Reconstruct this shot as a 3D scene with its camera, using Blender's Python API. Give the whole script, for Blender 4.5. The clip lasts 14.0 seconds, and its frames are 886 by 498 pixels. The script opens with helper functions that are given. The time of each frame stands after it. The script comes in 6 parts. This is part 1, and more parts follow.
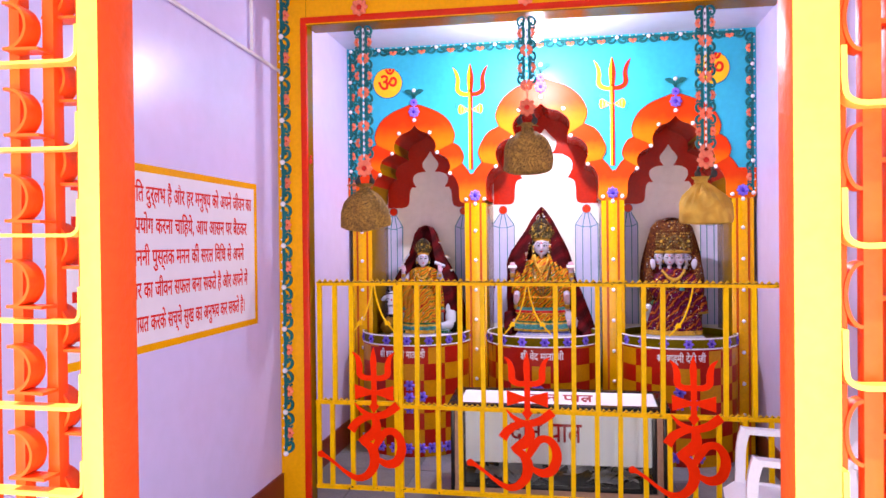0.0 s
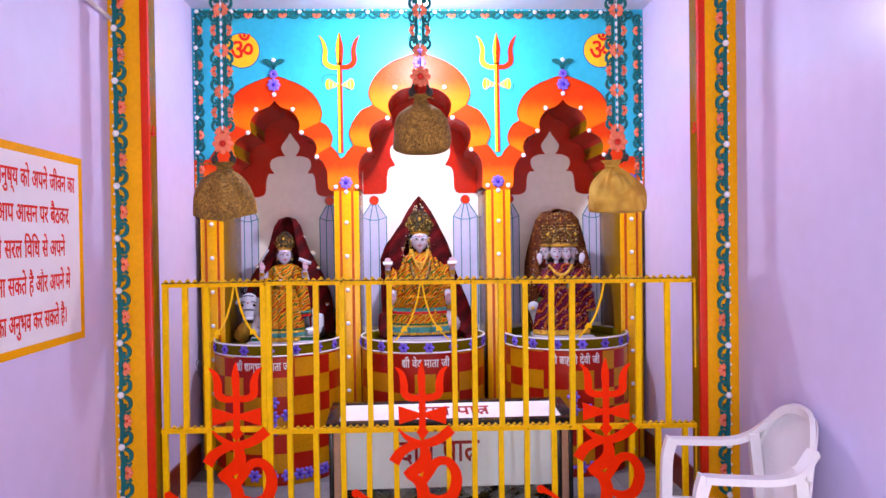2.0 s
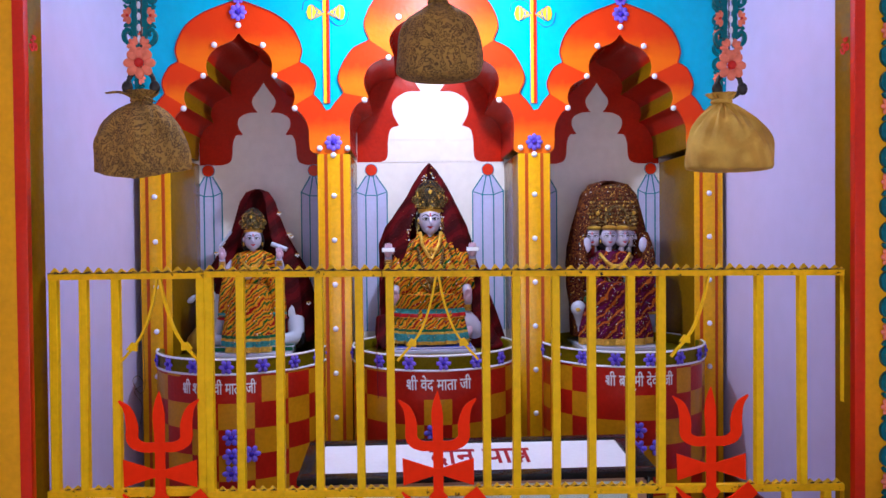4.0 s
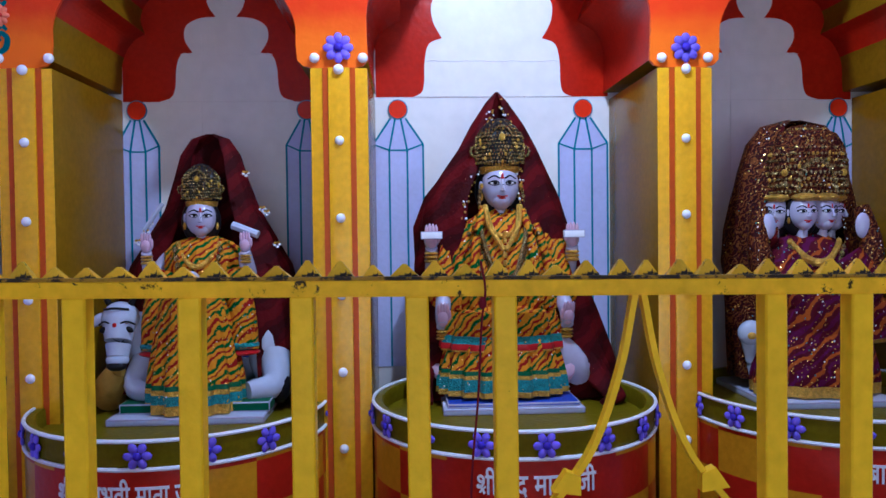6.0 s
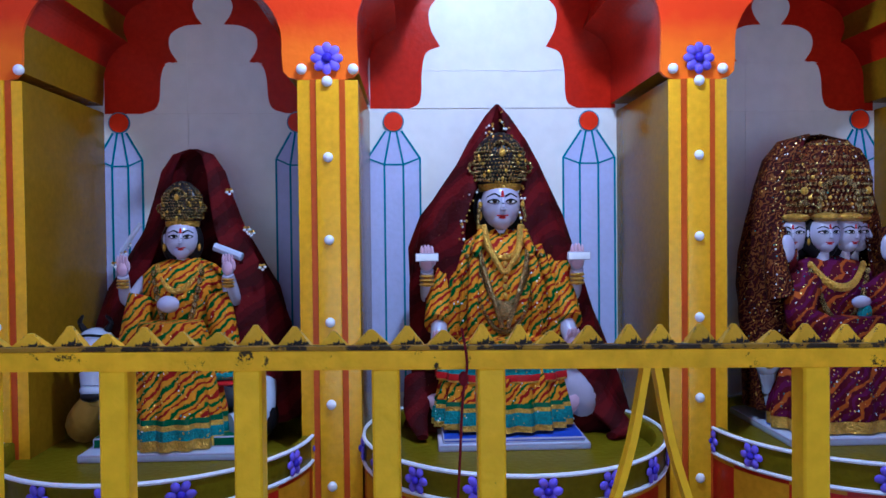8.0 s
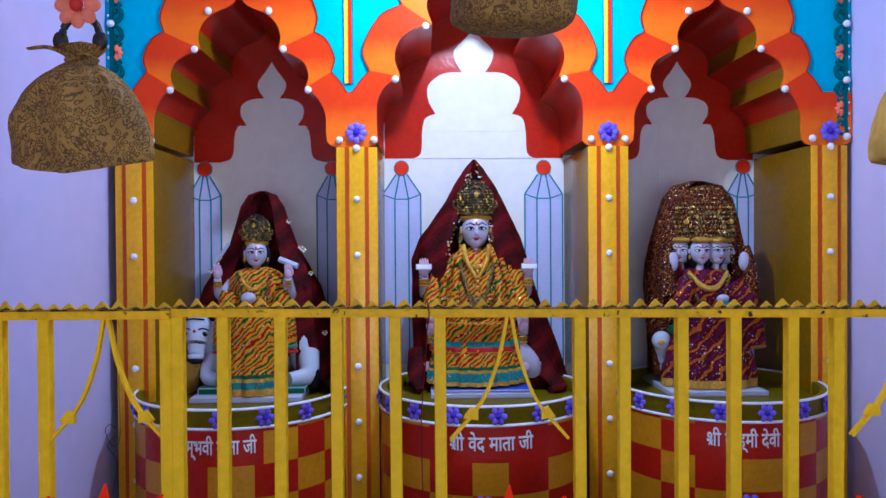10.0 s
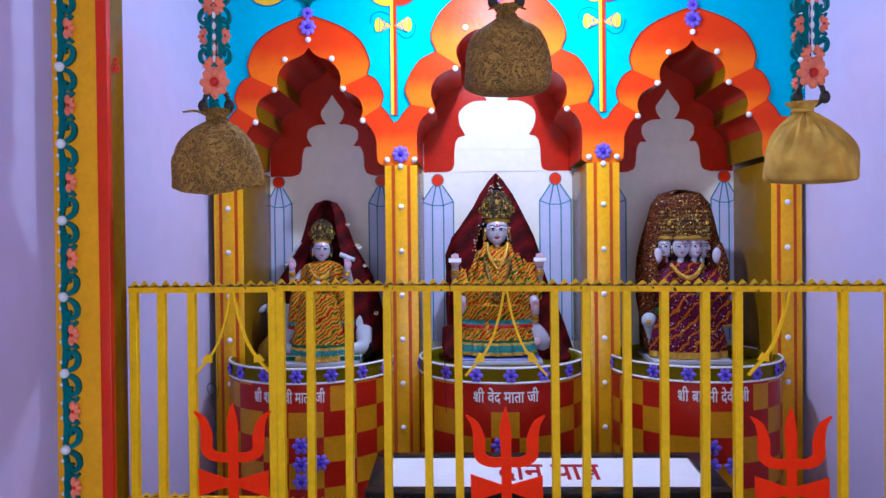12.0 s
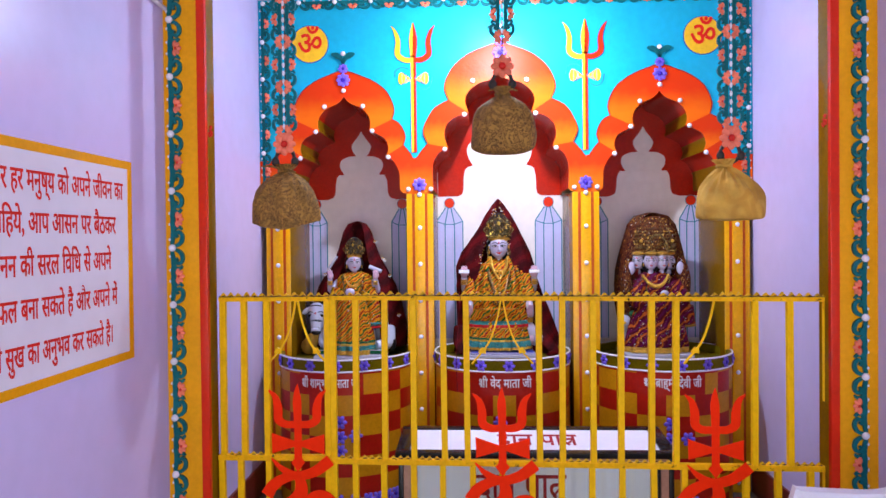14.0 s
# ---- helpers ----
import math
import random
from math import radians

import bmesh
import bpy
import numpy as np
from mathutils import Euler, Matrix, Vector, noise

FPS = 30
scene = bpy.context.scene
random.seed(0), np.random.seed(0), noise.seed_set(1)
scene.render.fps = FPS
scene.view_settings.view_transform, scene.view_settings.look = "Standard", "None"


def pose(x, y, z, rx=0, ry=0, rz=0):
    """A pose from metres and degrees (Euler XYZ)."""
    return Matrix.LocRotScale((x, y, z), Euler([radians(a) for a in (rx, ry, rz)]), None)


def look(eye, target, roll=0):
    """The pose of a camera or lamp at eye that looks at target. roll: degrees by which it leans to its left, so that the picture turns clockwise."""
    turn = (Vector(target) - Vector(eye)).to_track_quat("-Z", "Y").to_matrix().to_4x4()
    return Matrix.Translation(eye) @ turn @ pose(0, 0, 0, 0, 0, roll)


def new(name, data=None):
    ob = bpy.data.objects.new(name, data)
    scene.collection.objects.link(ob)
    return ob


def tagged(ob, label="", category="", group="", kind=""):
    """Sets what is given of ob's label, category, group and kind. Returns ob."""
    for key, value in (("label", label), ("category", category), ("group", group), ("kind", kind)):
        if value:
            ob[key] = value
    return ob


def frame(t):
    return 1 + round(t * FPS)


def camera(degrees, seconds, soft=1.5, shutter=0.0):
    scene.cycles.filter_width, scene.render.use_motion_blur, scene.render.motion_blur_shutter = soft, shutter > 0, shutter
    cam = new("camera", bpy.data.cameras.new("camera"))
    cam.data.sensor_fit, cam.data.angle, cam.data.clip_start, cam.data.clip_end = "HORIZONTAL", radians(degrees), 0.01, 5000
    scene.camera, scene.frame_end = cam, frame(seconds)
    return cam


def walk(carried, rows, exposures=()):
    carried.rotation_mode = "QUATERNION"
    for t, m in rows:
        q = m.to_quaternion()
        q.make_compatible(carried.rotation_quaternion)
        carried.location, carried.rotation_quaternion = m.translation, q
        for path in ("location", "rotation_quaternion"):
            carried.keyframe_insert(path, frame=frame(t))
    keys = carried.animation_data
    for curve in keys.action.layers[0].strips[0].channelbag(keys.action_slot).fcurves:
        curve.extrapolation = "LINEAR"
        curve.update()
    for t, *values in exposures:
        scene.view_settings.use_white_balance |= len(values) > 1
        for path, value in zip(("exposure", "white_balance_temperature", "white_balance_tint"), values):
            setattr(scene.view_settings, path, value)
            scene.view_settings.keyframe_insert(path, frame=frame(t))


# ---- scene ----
cam = camera(61.0, 14.0)
PATH = [
    (0, (0.17, 0.162, 1.457), (-0.165, 2.134, 1.44), -0.6),
    (0.5, (0.099, 0.259, 1.48), (-0.147, 2.243, 1.453), -0.9),
    (1, (-0.053, 0.402, 1.485), (-0.149, 2.4, 1.457), -0.6),
    (1.5, (-0.137, 0.505, 1.467), (-0.091, 2.504, 1.438), -0.6),
    (2, (-0.107, 0.675, 1.426), (-0.003, 2.672, 1.402), -0.8),
    (2.2, (-0.116, 0.758, 1.444), (0.008, 2.754, 1.416), -0.7),
    (4.3, (-0.129, 1.897, 1.326), (-0.033, 3.895, 1.291), -0.6),
    (4.5, (-0.156, 2.039, 1.311), (-0.059, 4.037, 1.277), -0.7),
    (5, (-0.23, 2.427, 1.315), (-0.127, 4.424, 1.276), -0.6),
    (5.5, (-0.259, 2.755, 1.308), (-0.157, 4.752, 1.262), -0.7),
    (6, (-0.264, 3.053, 1.309), (-0.168, 5.05, 1.261), -0.7),
    (6.5, (-0.26, 3.289, 1.321), (-0.169, 5.287, 1.274), -0.6),
    (7, (-0.235, 3.406, 1.329), (-0.151, 5.404, 1.281), -0.7),
    (7.5, (-0.236, 3.337, 1.33), (-0.154, 5.335, 1.283), -0.6),
    (8, (-0.231, 3.171, 1.355), (-0.154, 5.169, 1.314), -0.6),
    (8.2, (-0.224, 3.099, 1.357), (-0.144, 5.097, 1.323), -0.6),
    (10.3, (-0.198, 2.214, 1.395), (-0.15, 4.214, 1.375), -0.4),
    (10.5, (-0.22, 2.12, 1.396), (-0.167, 4.119, 1.38), -0.5),
    (11, (-0.225, 1.921, 1.403), (-0.171, 3.92, 1.379), -0.6),
    (11.5, (-0.157, 1.81, 1.388), (-0.141, 3.81, 1.362), -0.6),
    (12, (-0.135, 1.709, 1.386), (-0.206, 3.708, 1.363), -0.6),
    (12.5, (-0.162, 1.51, 1.427), (-0.253, 3.508, 1.401), -0.5),
    (13, (-0.162, 1.317, 1.443), (-0.254, 3.315, 1.42), -0.6),
    (13.5, (-0.14, 1.163, 1.465), (-0.236, 3.16, 1.442), -0.7),
    (14, (-0.119, 1.019, 1.474), (-0.215, 3.016, 1.446), -0.6),
]
EXPOSURES = [(0.0, 0.94, 7000, 27), (2.2, 0.80, 6700, 25), (4.5, 0.20, 5750, 14), (5.5, 0.10, 5400, 11), (6.5, -0.15, 4600, 6), (8.2, -0.08, 4650, 6), (10.5, 0.14, 5050, 8), (12.0, 0.25, 5350, 10), (14.0, 0.56, 6150, 18)]
walk(cam, [(t, look(eye, target, roll)) for t, eye, target, roll in PATH], EXPOSURES)

# ---------------------------------------------------------------- light
FL = 0.17          # height of the finished floor
world = bpy.data.worlds.new("world")
scene.world = world
world.use_nodes = True
wn = world.node_tree
sky = wn.nodes.new("ShaderNodeTexSky")
sky.sky_type, sky.sun_disc = "NISHITA", False
sky.sun_elevation, sky.sun_rotation = radians(70), radians(200)
wn.nodes["Background"].inputs["Strength"].default_value = 0.12
wn.links.new(sky.outputs["Color"], wn.nodes["Background"].inputs["Color"])

sun = new("sun", bpy.data.lights.new("sun", "SUN"))
sun.data.energy, sun.data.angle, sun.data.color = 5.0, radians(1), (1.0, 0.95, 0.88)
sun.matrix_world = look((-1.0, -2.75, 8.0), (0, 0, 0))

# daylight that falls in through the open front of the shrine
day = new("daylight_opening", bpy.data.lights.new("daylight_opening", "AREA"))
day.data.shape, day.data.size, day.data.size_y = "RECTANGLE", 2.6, 1.7
day.data.energy, day.data.color = 42.0, (1.0, 0.96, 0.92)
day.matrix_world = look((0.0, -0.35, 0.90), (0.0, 5.0, 1.15))

# the bulb that hangs under the ceiling of the sanctum
BULB_AT = (0.0, 4.28, 2.575)
lamp = new("bulb_light", bpy.data.lights.new("bulb_light", "POINT"))
lamp.data.energy, lamp.data.color, lamp.data.shadow_soft_size = 25.0, (0.82, 0.89, 1.0), 0.03
lamp.location = (BULB_AT[0], BULB_AT[1], BULB_AT[2] - 0.07)
# added spot at the bulb, aimed to brighten the niches and spare the walls
beam = new("bulb_beam", bpy.data.lights.new("bulb_beam", "SPOT"))
beam.data.energy, beam.data.color, beam.data.shadow_soft_size = 36.0, (0.82, 0.89, 1.0), 0.03
beam.data.spot_size, beam.data.spot_blend = radians(150), 0.9
beam.matrix_world = look((BULB_AT[0], BULB_AT[1], BULB_AT[2] - 0.07), (0.0, 5.2, 1.45))

# ---------------------------------------------------------------- materials
def nodes_of(m):
    m.use_nodes = True
    return m.node_tree, m.node_tree.nodes["Principled BSDF"]


def paint(name, color, rough=0.45, metal=0.0, vary=0.12, grain=9.0, fine=70.0, bump=0.12, coat=0.0, wear=None, wear_at=0.62, random=0.0, spec=0.14):
    """Painted or plain surface: cloudy and fine variation of tone, fine relief, optional chips of another colour."""
    m = bpy.data.materials.new(name)
    t, b = nodes_of(m)
    N, L = t.nodes, t.links
    co = N.new("ShaderNodeTexCoord")
    n1, n2 = N.new("ShaderNodeTexNoise"), N.new("ShaderNodeTexNoise")
    n1.inputs["Scale"].default_value, n1.inputs["Detail"].default_value = grain, 4
    n2.inputs["Scale"].default_value, n2.inputs["Detail"].default_value = fine, 5
    for n in (n1, n2):
        L.new(co.outputs["Object"], n.inputs["Vector"])
    add = N.new("ShaderNodeMath"); add.operation = "ADD"
    L.new(n1.outputs["Fac"], add.inputs[0]); L.new(n2.outputs["Fac"], add.inputs[1])
    mr = N.new("ShaderNodeMapRange")
    mr.inputs["From Min"].default_value, mr.inputs["From Max"].default_value = 0.6, 1.4
    mr.inputs["To Min"].default_value, mr.inputs["To Max"].default_value = 1 - vary, 1 + vary
    L.new(add.outputs[0], mr.inputs["Value"])
    mul = N.new("ShaderNodeMix"); mul.data_type, mul.blend_type = "RGBA", "MULTIPLY"
    mul.inputs[0].default_value = 1.0
    mul.inputs[6].default_value = (*color, 1)
    L.new(mr.outputs[0], mul.inputs[7])
    last = mul.outputs[2]
    if random:
        oi = N.new("ShaderNodeObjectInfo")
        r = N.new("ShaderNodeMapRange")
        r.inputs["To Min"].default_value, r.inputs["To Max"].default_value = 1 - random, 1 + random
        L.new(oi.outputs["Random"], r.inputs["Value"])
        m2 = N.new("ShaderNodeMix"); m2.data_type, m2.blend_type = "RGBA", "MULTIPLY"; m2.inputs[0].default_value = 1
        L.new(last, m2.inputs[6]); L.new(r.outputs[0], m2.inputs[7]); last = m2.outputs[2]
    if wear:
        n3 = N.new("ShaderNodeTexNoise"); n3.inputs["Scale"].default_value, n3.inputs["Detail"].default_value = 34, 8
        n3.inputs["Roughness"].default_value = 0.7
        L.new(co.outputs["Object"], n3.inputs["Vector"])
        st = N.new("ShaderNodeMapRange")
        st.inputs["From Min"].default_value, st.inputs["From Max"].default_value = wear_at, wear_at + 0.03
        L.new(n3.outputs["Fac"], st.inputs["Value"])
        mx = N.new("ShaderNodeMix"); mx.data_type = "RGBA"
        mx.inputs[7].default_value = (*wear, 1)
        L.new(last, mx.inputs[6]); L.new(st.outputs[0], mx.inputs[0]); last = mx.outputs[2]
    L.new(last, b.inputs["Base Color"])
    b.inputs["Roughness"].default_value, b.inputs["Metallic"].default_value = rough, metal
    b.inputs["Coat Weight"].default_value = coat
    b.inputs["Specular IOR Level"].default_value = spec
    b.inputs["Coat Roughness"].default_value = 0.12
    bp = N.new("ShaderNodeBump"); bp.inputs["Strength"].default_value, bp.inputs["Distance"].default_value = bump, 0.01
    L.new(n2.outputs["Fac"], bp.inputs["Height"]); L.new(bp.outputs["Normal"], b.inputs["Normal"])
    return m


def graded(name, low, high, rough=0.36):
    """Hand-brushed blend of two paints, from the foot of the piece to its head."""
    m = paint(name, high, rough, vary=0.08, spec=0.12)
    t, b = nodes_of(m)
    N, L = t.nodes, t.links
    co, sp, ra = N.new("ShaderNodeTexCoord"), N.new("ShaderNodeSeparateXYZ"), N.new("ShaderNodeValToRGB")
    no, ad = N.new("ShaderNodeTexNoise"), N.new("ShaderNodeMath")
    no.inputs["Scale"].default_value = 5
    ad.operation = "MULTIPLY_ADD"; ad.inputs[1].default_value = 0.25
    L.new(co.outputs["Generated"], sp.inputs[0]); L.new(co.outputs["Generated"], no.inputs["Vector"])
    L.new(no.outputs["Fac"], ad.inputs[0]); L.new(sp.outputs["Z"], ad.inputs[2])
    ra.color_ramp.elements[0].position, ra.color_ramp.elements[0].color = 0.35, (*low, 1)
    ra.color_ramp.elements[1].position, ra.color_ramp.elements[1].color = 0.72, (*high, 1)
    L.new(ad.outputs[0], ra.inputs[0]); L.new(ra.outputs[0], b.inputs["Base Color"])
    return m


def cloth(name, base, bands, rough=0.7, scale=26.0, glitter=0.0, gold=(0.75, 0.55, 0.15), distort=3.5, narrow=False):
    """Woven cloth with slanting coloured bands and small bright sequins."""
    m = bpy.data.materials.new(name)
    t, b = nodes_of(m)
    N, L = t.nodes, t.links
    co = N.new("ShaderNodeTexCoord")
    mp = N.new("ShaderNodeMapping"); mp.inputs["Rotation"].default_value = (0.3, 0.75, 0.2)
    L.new(co.outputs["Object"], mp.inputs["Vector"])
    wv = N.new("ShaderNodeTexWave"); wv.inputs["Scale"].default_value, wv.inputs["Distortion"].default_value = scale * 0.34, distort
    wv.inputs["Detail"].default_value, wv.inputs["Detail Scale"].default_value = 3, 2.2
    wv.bands_direction = "Z"
    L.new(mp.outputs[0], wv.inputs["Vector"])
    no = N.new("ShaderNodeTexNoise"); no.inputs["Scale"].default_value = scale * 0.6
    L.new(mp.outputs[0], no.inputs["Vector"])
    mx = N.new("ShaderNodeMath"); mx.operation = "MULTIPLY_ADD"; mx.inputs[1].default_value = 0.75
    sc = N.new("ShaderNodeMath"); sc.operation = "MULTIPLY"; sc.inputs[1].default_value = 0.25
    L.new(no.outputs["Fac"], sc.inputs[0]); L.new(wv.outputs["Fac"], mx.inputs[0]); L.new(sc.outputs[0], mx.inputs[2])
    ra = N.new("ShaderNodeValToRGB"); ra.color_ramp.interpolation = "EASE"
    el = ra.color_ramp.elements
    el[0].position, el[0].color = 0.0, (*bands[0], 1)
    el[1].position, el[1].color = 1.0, (*bands[-1], 1)
    for p, c in (((0.19, bands[0]), (0.25, base), (0.76, base), (0.82, bands[-1])) if narrow else ((0.24, bands[0]), (0.34, base), (0.66, base), (0.76, bands[-1]))):
        e = el.new(p); e.color = (*c, 1)
    L.new(mx.outputs[0], ra.inputs[0])
    vo = N.new("ShaderNodeTexVoronoi"); vo.inputs["Scale"].default_value = 95
    L.new(co.outputs["Object"], vo.inputs["Vector"])
    st = N.new("ShaderNodeMath"); st.operation = "LESS_THAN"; st.inputs[1].default_value = glitter
    L.new(vo.outputs["Distance"], st.inputs[0])
    m2 = N.new("ShaderNodeMix"); m2.data_type = "RGBA"; m2.inputs[7].default_value = (*gold, 1)
    L.new(st.outputs[0], m2.inputs[0]); L.new(ra.outputs[0], m2.inputs[6])
    L.new(m2.outputs[2], b.inputs["Base Color"]); L.new(st.outputs[0], b.inputs["Metallic"])
    rr = N.new("ShaderNodeMapRange"); rr.inputs["To Min"].default_value, rr.inputs["To Max"].default_value = rough, 0.22
    L.new(st.outputs[0], rr.inputs["Value"]); L.new(rr.outputs[0], b.inputs["Roughness"])
    bp = N.new("ShaderNodeBump"); bp.inputs["Strength"].default_value, bp.inputs["Distance"].default_value = 0.5, 0.01
    n3 = N.new("ShaderNodeTexNoise"); n3.inputs["Scale"].default_value, n3.inputs["Detail"].default_value = 45, 5
    L.new(co.outputs["Object"], n3.inputs["Vector"]); L.new(n3.outputs["Fac"], bp.inputs["Height"])
    L.new(bp.outputs["Normal"], b.inputs["Normal"])
    b.inputs["Specular IOR Level"].default_value = 0.12
    return m


def print_cloth(name, base, spot, scale, rough=0.85):
    """Cotton with a small dark print, as on the bags round the bells."""
    m = bpy.data.materials.new(name)
    t, b = nodes_of(m)
    N, L = t.nodes, t.links
    co, vo, no = N.new("ShaderNodeTexCoord"), N.new("ShaderNodeTexVoronoi"), N.new("ShaderNodeTexNoise")
    vo.inputs["Scale"].default_value, no.inputs["Scale"].default_value, no.inputs["Detail"].default_value = scale, 14, 6
    L.new(co.outputs["Object"], no.inputs["Vector"])
    wp = N.new("ShaderNodeMix"); wp.data_type = "RGBA"; wp.inputs[0].default_value = 0.06
    L.new(co.outputs["Object"], wp.inputs[6]); L.new(no.outputs["Color"], wp.inputs[7]); L.new(wp.outputs[2], vo.inputs["Vector"])
    st = N.new("ShaderNodeValToRGB")
    el = st.color_ramp.elements
    el[0].position, el[0].color, el[1].position, el[1].color = 0.0, (0.05, 0.05, 0.05, 1), 1.0, (1, 1, 1, 1)
    for pos, val in ((0.16, 0.1), (0.22, 0.9), (0.34, 1.0), (0.42, 0.15), (0.52, 0.2), (0.62, 0.95)):
        e = el.new(pos); e.color = (val, val, val, 1)
    L.new(vo.outputs["Distance"], st.inputs[0])
    mx = N.new("ShaderNodeMix"); mx.data_type = "RGBA"
    mx.inputs[6].default_value, mx.inputs[7].default_value = (*spot, 1), (*base, 1)
    L.new(st.outputs[0], mx.inputs[0])
    mu = N.new("ShaderNodeMix"); mu.data_type, mu.blend_type = "RGBA", "MULTIPLY"; mu.inputs[0].default_value = 0.7
    L.new(mx.outputs[2], mu.inputs[6]); L.new(no.outputs["Fac"], mu.inputs[7])
    L.new(mu.outputs[2], b.inputs["Base Color"]); b.inputs["Roughness"].default_value = rough
    bp = N.new("ShaderNodeBump"); bp.inputs["Strength"].default_value, bp.inputs["Distance"].default_value = 0.5, 0.02
    L.new(no.outputs["Fac"], bp.inputs["Height"]); L.new(bp.outputs["Normal"], b.inputs["Normal"])
    return m


WALL = paint("wall_paint", (0.66, 0.605, 0.92), 0.26, spec=0.25, vary=0.05, grain=1.4, fine=12, bump=0.02)
CEIL = paint("ceiling_paint", (0.66, 0.66, 0.80), 0.25, spec=0.4, vary=0.06, grain=2, fine=15, bump=0.03)
TURQ = paint("turquoise_paint", (0.008, 0.44, 0.62), 0.25, spec=0.25, vary=0.12, grain=2.5, fine=30, bump=0.04)
ORANGE_LO, ORANGE_HI = (0.88, 0.16, 0.003), (0.70, 0.042, 0.003)
ARCH = graded("arch_paint", ORANGE_LO, ORANGE_HI)
LINE = paint("dark_red_line", (0.35, 0.012, 0.012), 0.4)
SOFFIT = paint("red_gloss_paint", (0.45, 0.011, 0.0006), 0.22, spec=0.22, vary=0.2, grain=6, bump=0.08)
# ochre with the shade of the niche sides put into its colour
OCHRE_SHADED = paint("ochre_paint_shaded", (0.24, 0.115, 0.001), 0.20, spec=0.08, vary=0.2, grain=5, bump=0.05)
NICHE = paint("niche_white_paint", (0.80, 0.765, 0.76), 0.30, spec=0.25, vary=0.07, grain=3, fine=25, bump=0.04)
LILAC = paint("lilac_paint", (0.52, 0.52, 0.80), 0.3, vary=0.08)
TEALINE = paint("teal_line_paint", (0.006, 0.19, 0.30), 0.4)
PILLAR = paint("pillar_yellow", (0.78, 0.39, 0.001), 0.16, spec=0.30, vary=0.16, grain=5, bump=0.1)
STRIPE = paint("pillar_orange", (0.52, 0.075, 0.005), 0.3, vary=0.15)
POSTY = paint("post_yellow", (0.88, 0.40, 0.004), 0.26, vary=0.1, grain=4, bump=0.03)
POSTR = paint("post_red", (0.70, 0.028, 0.004), 0.22, vary=0.1, bump=0.03, coat=0.2)
FENCE = paint("fence_yellow", (0.90, 0.49, 0.003), 0.36, spec=0.05, vary=0.2, grain=14, bump=0.25, wear=(0.06, 0.035, 0.010), wear_at=0.605)
BARY = paint("bar_yellow", (0.94, 0.55, 0.002), 0.3, spec=0.06, vary=0.12, grain=14, bump=0.12, wear=(0.10, 0.05, 0.012), wear_at=0.70)
SIGNRED = paint("sign_red", (0.98, 0.032, 0.001), 0.45, spec=0.04, vary=0.06, bump=0.05)
TEAL = paint("teal_plastic", (0.004, 0.13, 0.14), 0.4, vary=0.25, grain=40, random=0.15)
CORAL = paint("coral_plastic", (0.85, 0.22, 0.12), 0.5, vary=0.15, grain=50, random=0.15)
CORALC = paint("coral_centre", (0.62, 0.03, 0.02), 0.4)
PEARL = paint("pearl_white", (0.85, 0.83, 0.88), 0.18, vary=0.04)
PURPLE = paint("purple_plastic", (0.20, 0.13, 0.72), 0.45, vary=0.15, grain=60, random=0.2)
PURPLEC = paint("deep_blue_plastic", (0.06, 0.03, 0.42), 0.4)
CHECKR = paint("check_red", (0.40, 0.012, 0.004), 0.28, vary=0.2, grain=7, bump=0.08, coat=0.2)
CHECKY = paint("check_yellow", (0.56, 0.24, 0.002), 0.28, vary=0.18, grain=7, bump=0.08, coat=0.2)
RIMY = paint("rim_yellow", (0.15, 0.11, 0.001), 0.3, vary=0.25, spec=0.06)
WHITE = paint("white_paint", (0.82, 0.82, 0.86), 0.4, vary=0.06)
TEXTRED = paint("writing_red", (0.72, 0.022, 0.01), 0.5, vary=0.08)
THREAD = paint("red_thread", (0.13, 0.006, 0.012), 0.8)
MAROON = paint("maroon_writing", (0.40, 0.012, 0.02), 0.5)
BASE = paint("maroon_baseboard", (0.17, 0.018, 0.015), 0.3, vary=0.2)
STONE = paint("grey_floor_stone", (0.20, 0.20, 0.21), 0.32, vary=0.25, grain=6, bump=0.15, random=0.12)
GROUT = paint("floor_grout", (0.09, 0.09, 0.09), 0.8)
GROUND = paint("ground_concrete", (0.42, 0.40, 0.38), 0.85, vary=0.2, grain=0.6, fine=20)
BLACKW = paint("black_wood", (0.012, 0.012, 0.014), 0.25, vary=0.3, coat=0.3)
WOOD = paint("pale_wood", (0.45, 0.28, 0.20), 0.5, vary=0.2, grain=12)
PAPER = paint("white_paper", (0.88, 0.88, 0.92), 0.6, vary=0.05)
NOTE = paint("bank_note_grey", (0.42, 0.42, 0.46), 0.8, vary=0.3, random=0.45)
CHAIRW = paint("white_plastic", (0.80, 0.80, 0.84), 0.3, vary=0.04, grain=5, bump=0.03)
GATEO = paint("gate_orange", (0.80, 0.085, 0.012), 0.34, vary=0.15, bump=0.12, wear=(0.30, 0.10, 0.05), wear_at=0.72)
GATEY = paint("gate_yellow", (0.74, 0.46, 0.08), 0.3, vary=0.12, bump=0.1, wear=(0.55, 0.30, 0.08), wear_at=0.7)
BAGB = print_cloth("brown_print_cotton", (0.56, 0.30, 0.045), (0.09, 0.034, 0.004), 95)
BAGY = print_cloth("mustard_cotton", (0.95, 0.56, 0.075), (0.80, 0.42, 0.04), 9)
IRON = paint("dark_iron", (0.05, 0.045, 0.04), 0.5, metal=0.6)
SKIN = paint("painted_marble", (0.46, 0.43, 0.56), 0.14, spec=0.5, vary=0.06, bump=0.02, coat=0.3)
